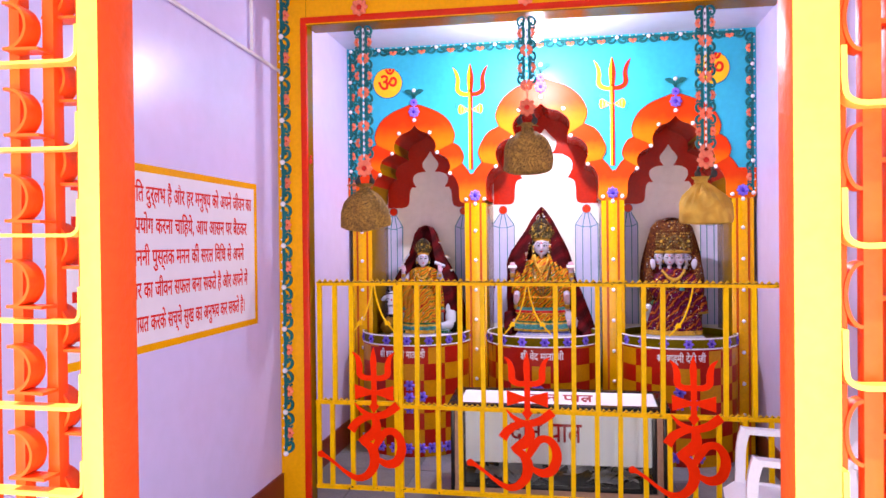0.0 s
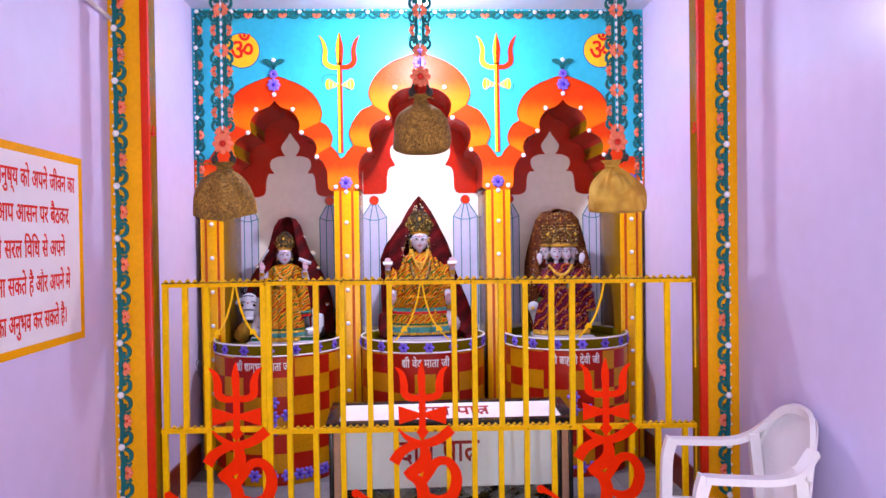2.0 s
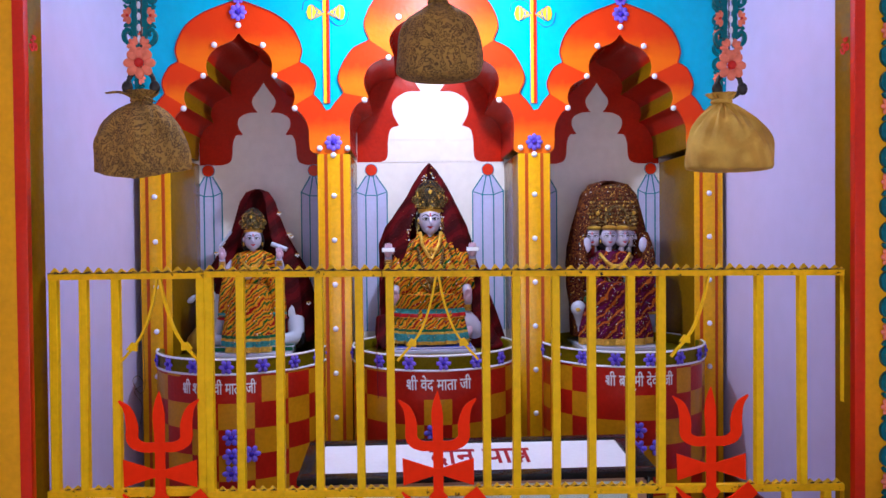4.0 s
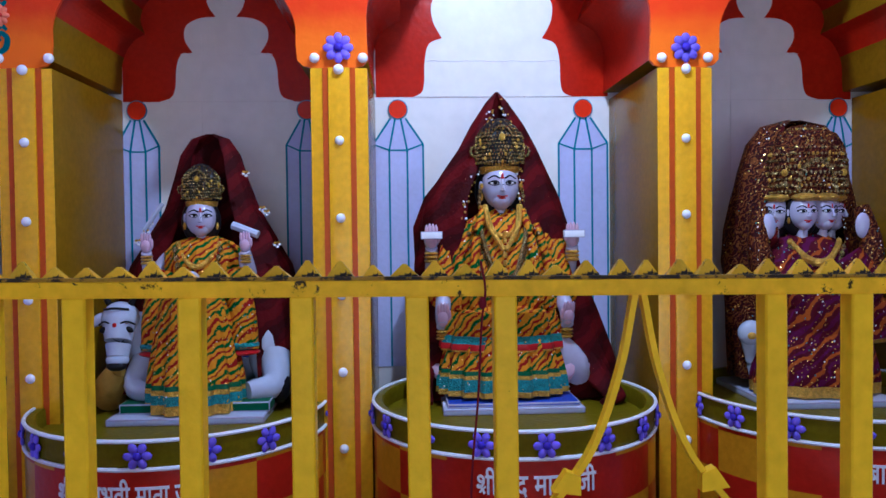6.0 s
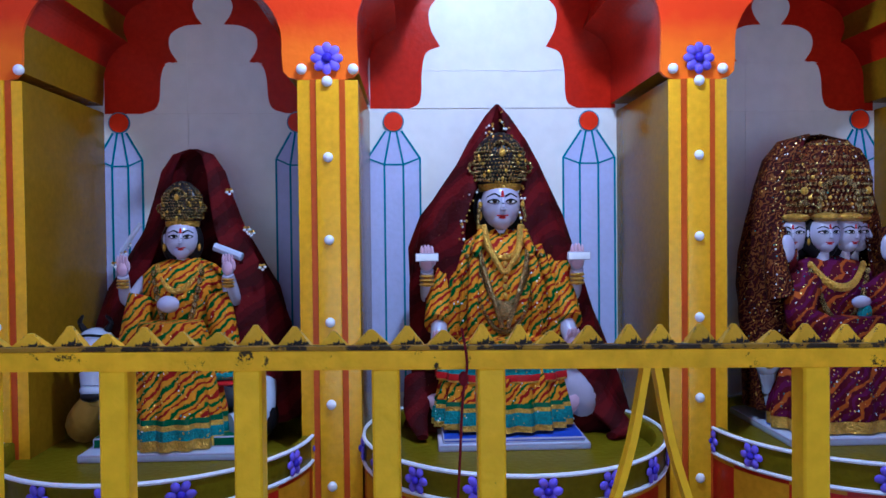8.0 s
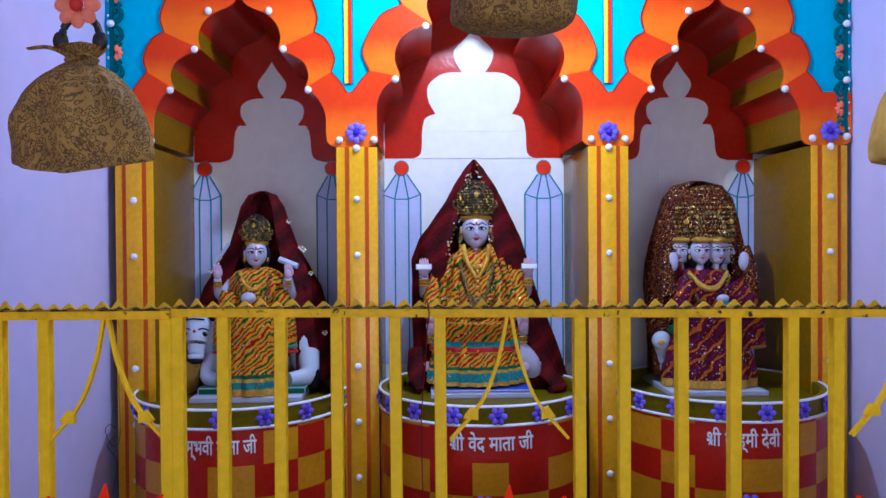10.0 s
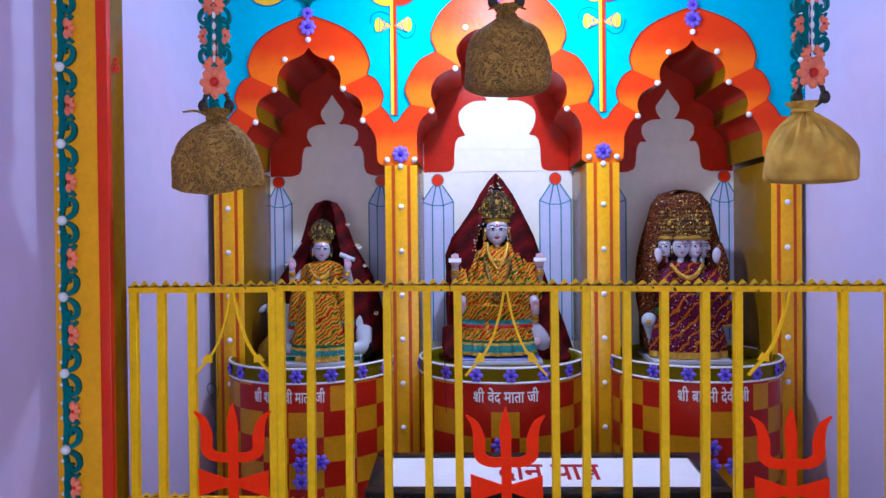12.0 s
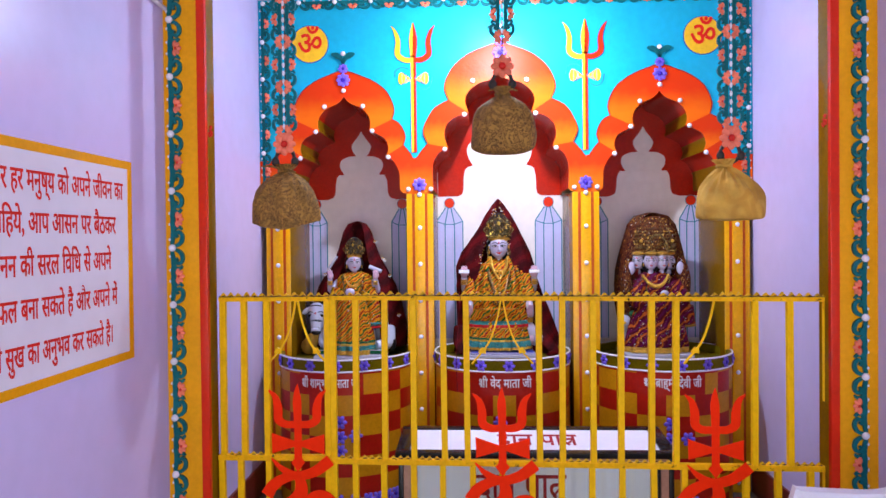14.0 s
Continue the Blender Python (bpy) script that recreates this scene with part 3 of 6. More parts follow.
# spandrels over the pillars
for k, px in enumerate(PILLARS):
    pl = []
    if k > 0:
        cx, inn, out = ARCHES[k - 1]
        i2, o2 = cusp(inn, 1.903 if inn is SIDE_IN else 1.942), cusp(out, 1.958 if inn is SIDE_IN else 1.962)
        pl += [(cx + x, z) for x, z in inn[i2:]][::-1] + [(cx + x, z) for x, z in out[o2:]]
    else:
        pl += [(XL + 0.004, 1.725), (XL + 0.004, 1.885)]
    if k < 3:
        cx, inn, out = ARCHES[k]
        i2, o2 = cusp(inn, 1.903 if inn is SIDE_IN else 1.942), cusp(out, 1.958 if inn is SIDE_IN else 1.962)
        right = [(cx - x, z) for x, z in out[o2:]][::-1] + [(cx - x, z) for x, z in inn[i2:]]
        pl += right[1:] if k > 0 else right
    else:
        pl += [(XR - 0.004, 1.885), (XR - 0.004, 1.725)]
    # rounded foot of the capital
    zs = [p for p in pl if p[1] > 1.7251]
    lo_l, lo_r = pl[0][0], pl[-1][0]
    foot = [(lo_r - 0.012, 1.712), (lo_r - 0.035, 1.706), (lo_l + 0.035, 1.706), (lo_l + 0.012, 1.712)]
    part("spandrel", prism(bmesh.new(), pl + foot, YF - 0.009, YF + 0.002), ARCH, arcade, "orange spandrel panel above a pillar", smooth=False, at=base)

# pillars: ochre sides with painted-in shade, raised yellow strip, orange stripes, white studs
for k, px in enumerate(PILLARS):
    w = 0.069 if k in (1, 2) else 0.064
    bm = box(bmesh.new(), -w, w, YF - 0.012, YB - 0.002, FL, 1.7055, 0.003)
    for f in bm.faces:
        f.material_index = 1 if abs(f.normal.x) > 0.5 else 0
    p = part("pillar", bm, [PILLAR, OCHRE_SHADED], arcade, "square yellow pillar with orange stripes and white studs", at=base @ Matrix.Translation((px, 0, 0)))
    bm = box(bmesh.new(), -0.026, 0.026, YF - 0.019, YF - 0.011, FL, 1.7055, 0.002)
    part("strip", bm, PILLAR, p)
    for s in (-1, 1):
        bm = box(bmesh.new(), s * 0.033 - 0.0065, s * 0.033 + 0.0065, YF - 0.0145, YF - 0.011, FL, 1.7055)
        part("stripe", bm, STRIPE, p, smooth=False)
    stud = None
    for i in range(8):
        at = Matrix.Translation((0, YF - 0.020, 1.53 - 0.187 * i))
        if stud is None:
            stud = part("stud", ball(bmesh.new(), 0, 0, 0, 0.0115, 0.009), PEARL, p, at=at)
        else:
            again(stud, at)
stud = part("stud", ball(bmesh.new(), 0, 0, 0, 0.0125, 0.010), PEARL, arcade, at=Matrix.Translation((-0.4225, -0.022, 1.700 - FL)))
for px in PILLARS:
    for dx, z in ((-0.058, 1.729), (0.058, 1.729), (0, 1.700)):
        if abs(px + dx) < 1.235 and not (px == PILLARS[1] and dx == 0):
            again(stud, Matrix.Translation((px + dx, -0.014 if dx else -0.022, z - FL)))
for cx, inn, out in ARCHES:
    sl = ((0, 2.243), (0.100, 2.161), (0.147, 2.033), (0.229, 1.897)) if inn is SIDE_IN else ((0, 2.36), (0.138, 2.281), (0.182, 2.110), (0.285, 1.932))
    for dx, z in sl:
        for s in ((-1, 1) if dx else (1,)):
            again(stud, Matrix.Translation((cx + s * dx, -0.012, z - FL)))
fl0 = flower("flower", arcade, Matrix.Translation((PILLARS[1], -0.016, 1.752 - FL)), 8, 0.037, PURPLE, PURPLEC, "violet plastic flower")
for px in PILLARS[2:]:
    flower_again(fl0, Matrix.Translation((px, -0.016, 1.752 - FL)))
for cx, inn, out in ARCHES:
    z = 2.296 if inn is SIDE_IN else 2.42
    flower_again(fl0, Matrix.Translation((cx, -0.012, z - FL)))
    flower_again(fl0, Matrix.Translation((cx, -0.010, z + 0.060 - FL)) @ Matrix.Scale(0.7, 4))
    bm = bmesh.new()
    for s in (-1, 1):
        ribbon(bm, [(0, 0, 0.006), (s * 0.012, 0.030, 0.010), (s * 0.035, 0.045, 0.014), (s * 0.060, 0.052, 0.004)], -0.010, 0.0)
    part("leaf_sprig", bm, TEAL, arcade, "teal plastic leaf sprig", at=Matrix.Translation((cx, -0.004, z + 0.085 - FL)))
    again(stud, Matrix.Translation((cx, -0.012, z + 0.138 - FL)))

# back of the niches: red painted arch, white spade, lilac six-sided columns
SIDE_SP = lobes([(0, 2.095), (0.022, 2.06), (0.054, 2.015), (0.050, 1.982), (0.030, 1.953)],
                [(0.030, 1.953), (0.080, 1.948), (0.118, 1.925), (0.122, 1.885), (0.100, 1.847)],
                [(0.100, 1.847), (0.135, 1.838), (0.148, 1.80), (0.152, 1.745), (0.165, 1.715), (0.200, 1.702)])
MID_SP = lobes([(0, 2.223), (0.030, 2.188), (0.076, 2.140), (0.072, 2.098), (0.046, 2.054)],
               [(0.046, 2.054), (0.120, 2.048), (0.178, 2.005), (0.180, 1.945), (0.152, 1.890)],
               [(0.152, 1.890), (0.192, 1.872), (0.205, 1.82), (0.207, 1.760), (0.215, 1.728), (0.240, 1.714)])
NX = ((-1.10, -0.4915), (-0.3535, 0.3575), (0.4955, 1.12))
for (cx, inn, out), (n0, n1) in zip(ARCHES, NX):
    sp = SIDE_SP if inn is SIDE_IN else MID_SP
    zb, sx = sp[-1][1], 0.012 if cx > 0 else (0.02 if cx < -0.5 else 0.008)
    c = cx + (0.02 if cx < -0.5 else 0.01 if cx > 0.5 else 0.008)
    red = [(n0 + 0.002, zb), (n0 + 0.002, 2.30 if inn is SIDE_IN else 2.40), (n1 - 0.002, 2.30 if inn is SIDE_IN else 2.40), (n1 - 0.002, zb)]
    spade = [(c + x, z) for x, z in sp][::-1] + [(c - x, z) for x, z in sp[1:]]
    part("painted_arch", prism(bmesh.new(), red, YB - 0.0015, YB), SOFFIT, wall_north, "red painted arch band", smooth=False)
    part("spade_panel", prism(bmesh.new(), spade, YB - 0.0028, YB - 0.001), NICHE, wall_north, "white spade-shaped panel", smooth=False)
    rr = random.Random(8)
    hw, zr = (0.20, 1.822) if inn is not SIDE_IN else (0.135, 1.842)
    part("plaster_ridge", tube(bmesh.new(), [(c - hw + hw * k / 10, YB - 0.0028, zr + rr.uniform(-0.003, 0.003)) for k in range(21)], 0.0016, 6), NICHE, wall_north)
    if inn is SIDE_IN:
        part("plaster_ridge", tube(bmesh.new(), [(c - 0.075 + rr.uniform(-0.001, 0.001), YB - 0.0026, 1.30 + 0.06 * k) for k in range(11)], 0.0012, 6), NICHE, wall_north)
COLS = (-1.057, -0.558, -0.286, 0.277, 0.550, 1.076)
for x in COLS:
    side = abs(x) > 0.5
    w, zt, zs, zb = (0.062, 1.648, 1.572, 0.90) if side else (0.075, 1.650, 1.572, 0.90)
    bm = prism(bmesh.new(), [(-w, zb), (-w, zs), (-w * 0.35, zt), (w * 0.35, zt), (w, zs), (w, zb)], YB - 0.003, YB - 0.0005)
    c = part("painted_column", bm, LILAC, wall_north, "lilac painted six-sided column", smooth=False, at=Matrix.Translation((x, 0, 0)))
    bm = bmesh.new()
    for dx in (-w, -w * 0.36, w * 0.36, w):
        lo = zs - (0.018 if abs(dx) < w * 0.5 else 0)
        ribbon(bm, [(dx, zb, 0.0028), (dx, lo, 0.0028)], YB - 0.0045, YB - 0.002, 1)
        ribbon(bm, [(dx, lo, 0.0028), (dx * 0.3, zt, 0.0028)], YB - 0.0045, YB - 0.002, 1)
    ribbon(bm, [(-w, zs, 0.0022), (-w * 0.36, zs - 0.018, 0.0022)], YB - 0.0047, YB - 0.002, 1)
    ribbon(bm, [(-w * 0.36, zs - 0.018, 0.0022), (w * 0.36, zs - 0.018, 0.0022)], YB - 0.0047, YB - 0.002, 1)
    ribbon(bm, [(w * 0.36, zs - 0.018, 0.0022), (w, zs, 0.0022)], YB - 0.0047, YB - 0.002, 1)
    part("drawn_line", bm, TEALINE, c, smooth=False)
    bm = bmesh.new()
    bmesh.ops.create_cone(bm, cap_ends=True, segments=28, radius1=0.030, radius2=0.030, depth=0.003, matrix=Matrix.Translation((0, YB - 0.005, 1.676)) @ Matrix.Rotation(radians(90), 4, "X"))
    b2 = part("ball_finial", bm, TEALINE, c, smooth=False)
    bm = bmesh.new()
    bmesh.ops.create_cone(bm, cap_ends=True, segments=28, radius1=0.027, radius2=0.027, depth=0.003, matrix=Matrix.Translation((0, YB - 0.0065, 1.676)) @ Matrix.Rotation(radians(90), 4, "X"))
    part("ball_finial", bm, POSTR, c, smooth=False)


# painted tridents with drums, and round emblems, on the turquoise wall
def painted_trident(x):
    th = thing("painted_trident", x, YF, 1.9, "yellow and red painted trident with a small drum", "wall painting", "painted tridents")
    y = -0.0035
    def rib(name, pts, m, d=0.0, steps=6):
        return part(name, ribbon(bmesh.new(), pts, y - d, 0.0, steps), m, th, smooth=False)
    for grow, d, ms in ((0.0035, 0.0, (BLUEL, BLUEL)), (0.0, 0.002, (CHECKY2, POSTR))):
        for half, m in ((-1, ms[0]), (1, ms[1])):
            rib("shaft", [(half * 0.0065, 0.02 - grow, 0.0065 + grow), (half * 0.0065, 0.52, 0.0065 + grow)], m, d, 1)
            rib("blade", [(half * 0.004, 0.50, 0.008 + grow), (half * 0.009, 0.60, 0.011 + grow), (half * 0.002, 0.684 + grow, 0.0015)], m, d)
        for s in (-1, 1):
            rib("prong", [(0, 0.495, 0.012 + grow), (s * 0.045, 0.497, 0.013 + grow), (s * 0.080, 0.525, 0.014 + grow), (s * 0.078, 0.590, 0.012 + grow), (s * 0.092, 0.640, 0.008 + grow), (s * 0.112, 0.672 + grow, 0.001)], ms[0 if s < 0 else 1], d + 0.0004)
    for s in (-1, 1):
        drum = prism(bmesh.new(), [(s * 0.006, 0.396), (s * 0.058, 0.434), (s * 0.074, 0.425), (s * 0.080, 0.400), (s * 0.074, 0.376), (s * 0.058, 0.368)], y - 0.003, 0)
        part("drum", drum, CHECKY2, th, smooth=False)
        bm = bmesh.new()
        for a, b in (((0.008, 0.398), (0.058, 0.434)), ((0.008, 0.404), (0.058, 0.368)), ((0.03, 0.415), (0.05, 0.372)), ((0.03, 0.386), (0.05, 0.428)), ((0.058, 0.434), (0.058, 0.368))):
            ribbon(bm, [(s * a[0], a[1], 0.0014), (s * b[0], b[1], 0.0014)], y - 0.0045, y - 0.002, 1)
        ribbon(bm, [(s * 0.010, 0.44, 0.001), (s * 0.05, 0.458, 0.0012), (s * 0.09, 0.445, 0.0012), (s * 0.098, 0.41, 0.0025)] if s < 0 else [(s * 0.010, 0.375, 0.001), (s * 0.05, 0.345, 0.0012), (s * 0.085, 0.36, 0.0012), (s * 0.098, 0.405, 0.0025)], y, 0)
        part("drum_lacing", bm, BLUEL, th, smooth=False)
    return th


BLUEL = paint("blue_line_paint", (0.02, 0.13, 0.45), 0.4)
CHECKY2 = paint("bright_yellow_paint", (0.85, 0.52, 0.02), 0.35)
for x in (-0.449, 0.429):
    painted_trident(x)
for x in (-0.985, 1.021):
    th = thing("round_emblem", x, YF, 2.488, "yellow painted disc with a red sacred syllable", "wall painting", "round emblems")
    for r, d, m, nm in ((0.099, 0.004, BLUEL, "disc_edge"), (0.094, 0.006, CHECKY2, "disc")):
        bm = bmesh.new()
        bmesh.ops.create_cone(bm, cap_ends=True, segments=48, radius1=r, radius2=r, depth=d, matrix=Matrix.Translation((0, -d / 2, 0)) @ Matrix.Rotation(radians(90), 4, "X"))
        part(nm, bm, m, th, smooth=False)
    part("letter", writing("\u0950", 0.105, 0.125, lambda a, b, c: (a, -0.007 - c, b - 0.055)), TEXTRED, th, smooth=False)

# ---------------------------------------------------------------- portal in front of the sanctum
PL, PR, PY = -1.105, 1.107, 3.705
portal = thing("portal", 0, PY, FL, "glossy yellow and red painted door surround", "door surround", kind="structure")
pb = Matrix.Translation((0, -PY, -FL))
for s, xin, xout in ((-1, PL, XL), (1, PR, XR)):
    a, b = sorted((xin, xout))
    bm = box(bmesh.new(), a, b, PY, 3.80, FO, 2.70, 0.002)
    # inner faces: ochre that carries shade in its colour
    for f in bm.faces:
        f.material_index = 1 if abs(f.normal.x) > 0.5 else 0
    part("post", bm, [POSTY, OCHRE_SHADED], portal, "yellow post with a shade-darkened ochre inner face", at=pb)
    a, b = sorted((xin - s * 0.001, xin + s * 0.029))
    part("red_edge", box(bmesh.new(), a, b, PY - 0.004, PY + 0.02, FO, 2.56, 0.002), POSTR, portal, at=pb)
    m = Matrix.Translation((xin - s * 0.0015, 0.045, 1.85 - FL))
    part("letter", writing("\u0950", 0.035, 0.042, (lambda u, v, w: (-w, -u, v)) if s > 0 else (lambda u, v, w: (w, u, v))), TEXTRED, portal, smooth=False, at=m)
part("beam", box(bmesh.new(), PL + 0.0005, PR - 0.0005, PY, 3.845, 2.535, 2.70, 0.002), [POSTY], portal, "yellow beam", at=pb)
# underside in the same ochre, shade included in its tone
part("beam", box(bmesh.new(), PL, PR, PY + 0.004, 3.843, 2.531, 2.537), OCHRE_SHADED, portal, "shade-darkened ochre underside", smooth=False, at=pb)
part("red_edge", box(bmesh.new(), PL - 0.028, PR + 0.028, PY - 0.0045, PY + 0.02, 2.540, 2.570, 0.002), POSTR, portal, at=pb)
bm = box(bmesh.new(), XL + 0.001, XR - 0.001, PY + 0.002, 3.848, 2.701, ZR - 0.05)
solo("wall_over_portal", bm, WALL, "pale lilac wall above the door surround", "wall", kind="structure")


# ---------------------------------------------------------------- plastic garlands
def scroll_mesh():
    """One scroll unit, 0.206 long, along z, curling towards +x."""
    bm = bmesh.new()
    for f in (0, 1):
        Z = (lambda z: 0.206 - z) if f else (lambda z: z)
        ribbon(bm, [(x, Z(z), w) for x, z, w in ((0.006, 0.010, 0.004), (0.026, 0.008, 0.006), (0.044, 0.022, 0.007), (0.047, 0.045, 0.0065), (0.034, 0.058, 0.006), (0.024, 0.048, 0.005), (0.030, 0.038, 0.005))], -0.011, 0.0, 5)
        ribbon(bm, [(x, Z(z), w) for x, z, w in ((0.008, 0.012, 0.006), (0.013, 0.042, 0.008), (0.017, 0.070, 0.008), (0.036, 0.075, 0.006), (0.046, 0.066, 0.004))], -0.009, 0.0, 4)
        ribbon(bm, [(x, Z(z), w) for x, z, w in ((0.015, 0.065, 0.008), (0.012, 0.088, 0.008), (0.014, 0.104, 0.008))], -0.0095, 0.0, 3)
    return finish(bm, "scroll", TEAL, True)


def petal_mesh():
    bm = bmesh.new()
    for dx, dz, a in ((0.008, 0.011, 40), (0.008, -0.011, -40), (0.0, 0.016, 80), (0.0, -0.016, -80), (0.012, 0, 0)):
        ball(bm, dx, -0.009, dz, 0.013, 0.005, 0.008, 8, 0, Matrix.Rotation(radians(-a), 4, "Y"))
    return finish(bm, "half_flower", CORAL, True)


def bead_mesh(r, name):
    return finish(ball(bmesh.new(), 0, -r * 0.8, 0, r, r, r, 10), name, PEARL, True)


SCROLL, PETAL, BEAD, SMALL, CENTRE = scroll_mesh(), petal_mesh(), bead_mesh(0.0135, "bead"), bead_mesh(0.006, "small_bead"), finish(ball(bmesh.new(), 0, -0.013, 0, 0.005, 0.004, 0.005, 8), "flower_centre", CORALC, True)


def kid(name, me, parent, m):
    o = new(name, me); o.parent = parent; o.matrix_basis = m
    return o


def edging(name, origin, along, count, scale=1.0, flip=1, label="", group="plastic edging garlands"):
    """A run of scroll units from origin: along is 'z' or 'x'; flip mirrors the curls."""
    th = thing(name, *origin, label, "garland", group)
    turn = Matrix() if along == "z" else Matrix.Rotation(radians(90), 4, "Y") @ Matrix.Scale(-1, 4, (1, 0, 0))
    for k in range(count):
        m = turn @ Matrix.Translation((0, 0, 0.206 * scale * k)) @ Matrix.Diagonal((flip * scale, 1, scale, 1))
        kid("scroll", SCROLL, th, m)
        hf = kid("half_flower", PETAL, th, m @ Matrix.Translation((0.030, 0, 0.103)))
        kid("flower_centre", CENTRE, hf, Matrix.Translation((0.004, 0, 0)))
        kid("bead", BEAD, th, m @ Matrix.Translation((0.012, 0, 0.0)))
        for dz in (0.03, 0.085, 0.125, 0.175):
            kid("small_bead", SMALL, th, m @ Matrix.Translation((0.002, 0, dz)))
    return th


G = "teal scroll garland with coral flowers and beads"
edging("edging_garland", (XL + 0.016, PY - 0.001, 0.42), "z", 11, 1.0, 1, G + " on a post")
edging("edging_garland", (XR - 0.038, PY - 0.001, 0.36), "z", 11, 1.0, -1, G + " on a post")
edging("edging_garland", (XL + 0.02, PY - 0.001, 2.71), "x", 12, 1.0, -1, G + " on the beam")
edging("edging_garland", (XL + 0.012, YF - 0.001, 1.735), "z", 5, 0.93, 1, G + " by the wall")
edging("edging_garland", (XR - 0.012, YF - 0.001, 1.735), "z", 5, 0.93, -1, G + " by the wall")
edging("edging_garland", (XL + 0.03, YF - 0.001, 2.712), "x", 13, 0.91, -1, G + " at the ceiling")


def bell(name, x, z_flower, z_bottom, n, cloth_mat, label, seed):
    """A hanging garland of mirrored scrolls that ends in a flower, and a bell tied up in a cloth bag."""
    y = 3.765
    th = thing("hanging_garland", x, y, z_flower, "teal scroll garland with coral flowers hanging from the beam", "garland", "hanging garlands")
    s = 0.80
    top = 2.53 - z_flower
    for k in range(n):
        z = top - 0.165 * (k + 1)
        for f in (-1, 1):
            m = Matrix.Translation((0, 0, z)) @ Matrix.Diagonal((f * s, 1, s, 1))
            kid("scroll", SCROLL, th, m @ Matrix.Translation((0.004, 0, 0)))
            hf = kid("half_flower", PETAL, th, m @ Matrix.Translation((0.034, -0.001, 0.103)))
            kid("flower_centre", CENTRE, hf, Matrix.Translation((0.004, 0, 0)))
            kid("half_flower", PETAL, th, m @ Matrix.Translation((0.012, -0.004, 0.0)) @ Matrix.Scale(1.15, 4))
        for dz in (0.02, 0.05, 0.08, 0.11, 0.14):
            kid("small_bead", SMALL, th, Matrix.Translation((0, -0.008, z + dz)) @ Matrix.Diagonal((0.9, 0.9, 1.7, 1)))
    f = flower("flower", th, Matrix.Translation((0, -0.008, 0)), 8, 0.043, CORAL, CORALC, "large coral plastic flower")
    flower_again(f, Matrix.Translation((0, PY - y - 0.006, 2.60 - z_flower)))
    part("wire", tube(bmesh.new(), [(0, 0, -0.01), (0.002, 0.004, 0.3), (0, 0, top)], 0.0022, 6), IRON, th)
    # ring and bag
    zt = z_flower - 0.075
    h = zt - z_bottom
    b = thing("bagged_bell", x, y, z_bottom, label, "bell", "bagged bells")
    bm = bmesh.new()
    tube(bm, [(0.034 * math.cos(a), 0, h + 0.024 + 0.034 * math.sin(a)) for a in [2 * math.pi * i / 10 for i in range(10)]] + [(0.034, 0, h + 0.024)], 0.007, 8)
    for s2 in (-1, 1):
        ball(bm, s2 * 0.036, -0.004, h + 0.012, 0.015, 0.011, 0.018, 8)
    part("ring", bm, IRON, b)
    rnd = random.Random(seed)
    ph = [rnd.uniform(0, 6.28) for _ in range(8)]
    form = BAG_FORMS[seed]

    def wave(a, z):
        """Corners of the cloth low down, gathered pleats at the neck, a few hard creases between."""
        u = max(0.0, z / h)
        low = max(0.0, 1 - u * 1.1)
        q = abs(math.cos(a - form["turn"])) ** 1.06 + abs(math.sin(a - form["turn"])) ** 1.06
        g = 0.116 * form["square"] * low * (q ** (-1 / 1.06) - 0.80)
        g += form["pleat"] * (0.6 * math.sin(14 * a + ph[0] + 4 * u) + 0.5 * math.sin(23 * a + ph[1] - 6 * u)) * max(0.0, u - 0.25) ** 0.7 * (1 if u < 0.85 else 0.4)
        for k in (2, 3, 4):
            c = math.cos(a - ph[k] - (u - 0.5) * (k - 3) * 1.6)
            g += form["crease"] * (max(0.0, c) ** 24 - 0.6 * max(0.0, math.cos(a - ph[k] - 0.22 - (u - 0.5) * (k - 3) * 1.6)) ** 30) * (1 - abs(2 * u - 0.8))
        g += 0.005 * math.sin(2 * a + ph[5] + 3 * u) + 0.003 * math.sin(5 * a + ph[6] + 7 * u)
        return g * (1.0 if z > -0.004 else 0.35)
    prof = form["prof"]
    k = h / 0.252
    fine = [(q[0], q[1] * k) for q in spline([(r, z, 0) for r, z in prof], 3)]
    bm = lathe(bmesh.new(), fine, 0, 0, 1, form["depth"], 96, 0, wave)
    for v in bm.verts:
        u = max(0.0, v.co.z / h)
        v.co.x += form["lean"] * u * u
        v.co.z -= form["droop"] * (-v.co.y / 0.11) * max(0.0, 1 - 1.6 * u)
    bag = part("cloth_bag", bm, cloth_mat, b)
    nx = form["lean"]
    bm = bmesh.new()
    for s2, reach_x, up in form["ears"]:
        pts = [(nx, -0.014, 0.222 * k), (nx + s2 * reach_x * 0.5, -0.034, 0.236 * k + up * 0.6), (nx + s2 * reach_x, -0.030, 0.230 * k + up)]
        tube(bm, pts, [0.013, 0.006], 10, 0, 0.35)
    tube(bm, [(nx + 0.024 * math.cos(t), 0.020 * math.sin(t), 0.224 * k) for t in [2 * math.pi * i / 12 for i in range(13)]], 0.006, 8)
    part("tied_ear", bm, cloth_mat, b, "knotted ends of the cloth")
    if form["hem"]:
        bm = bmesh.new()
        tube(bm, [((0.118 + wave(t, 0.01)) * math.cos(t), form["depth"] * (0.118 + wave(t, 0.01)) * math.sin(t), 0.016 * k) for t in [2 * math.pi * i / 72 for i in range(73)]], 0.0045, 6, smooth_path=False)
        part("hem", bm, cloth_mat, bag)


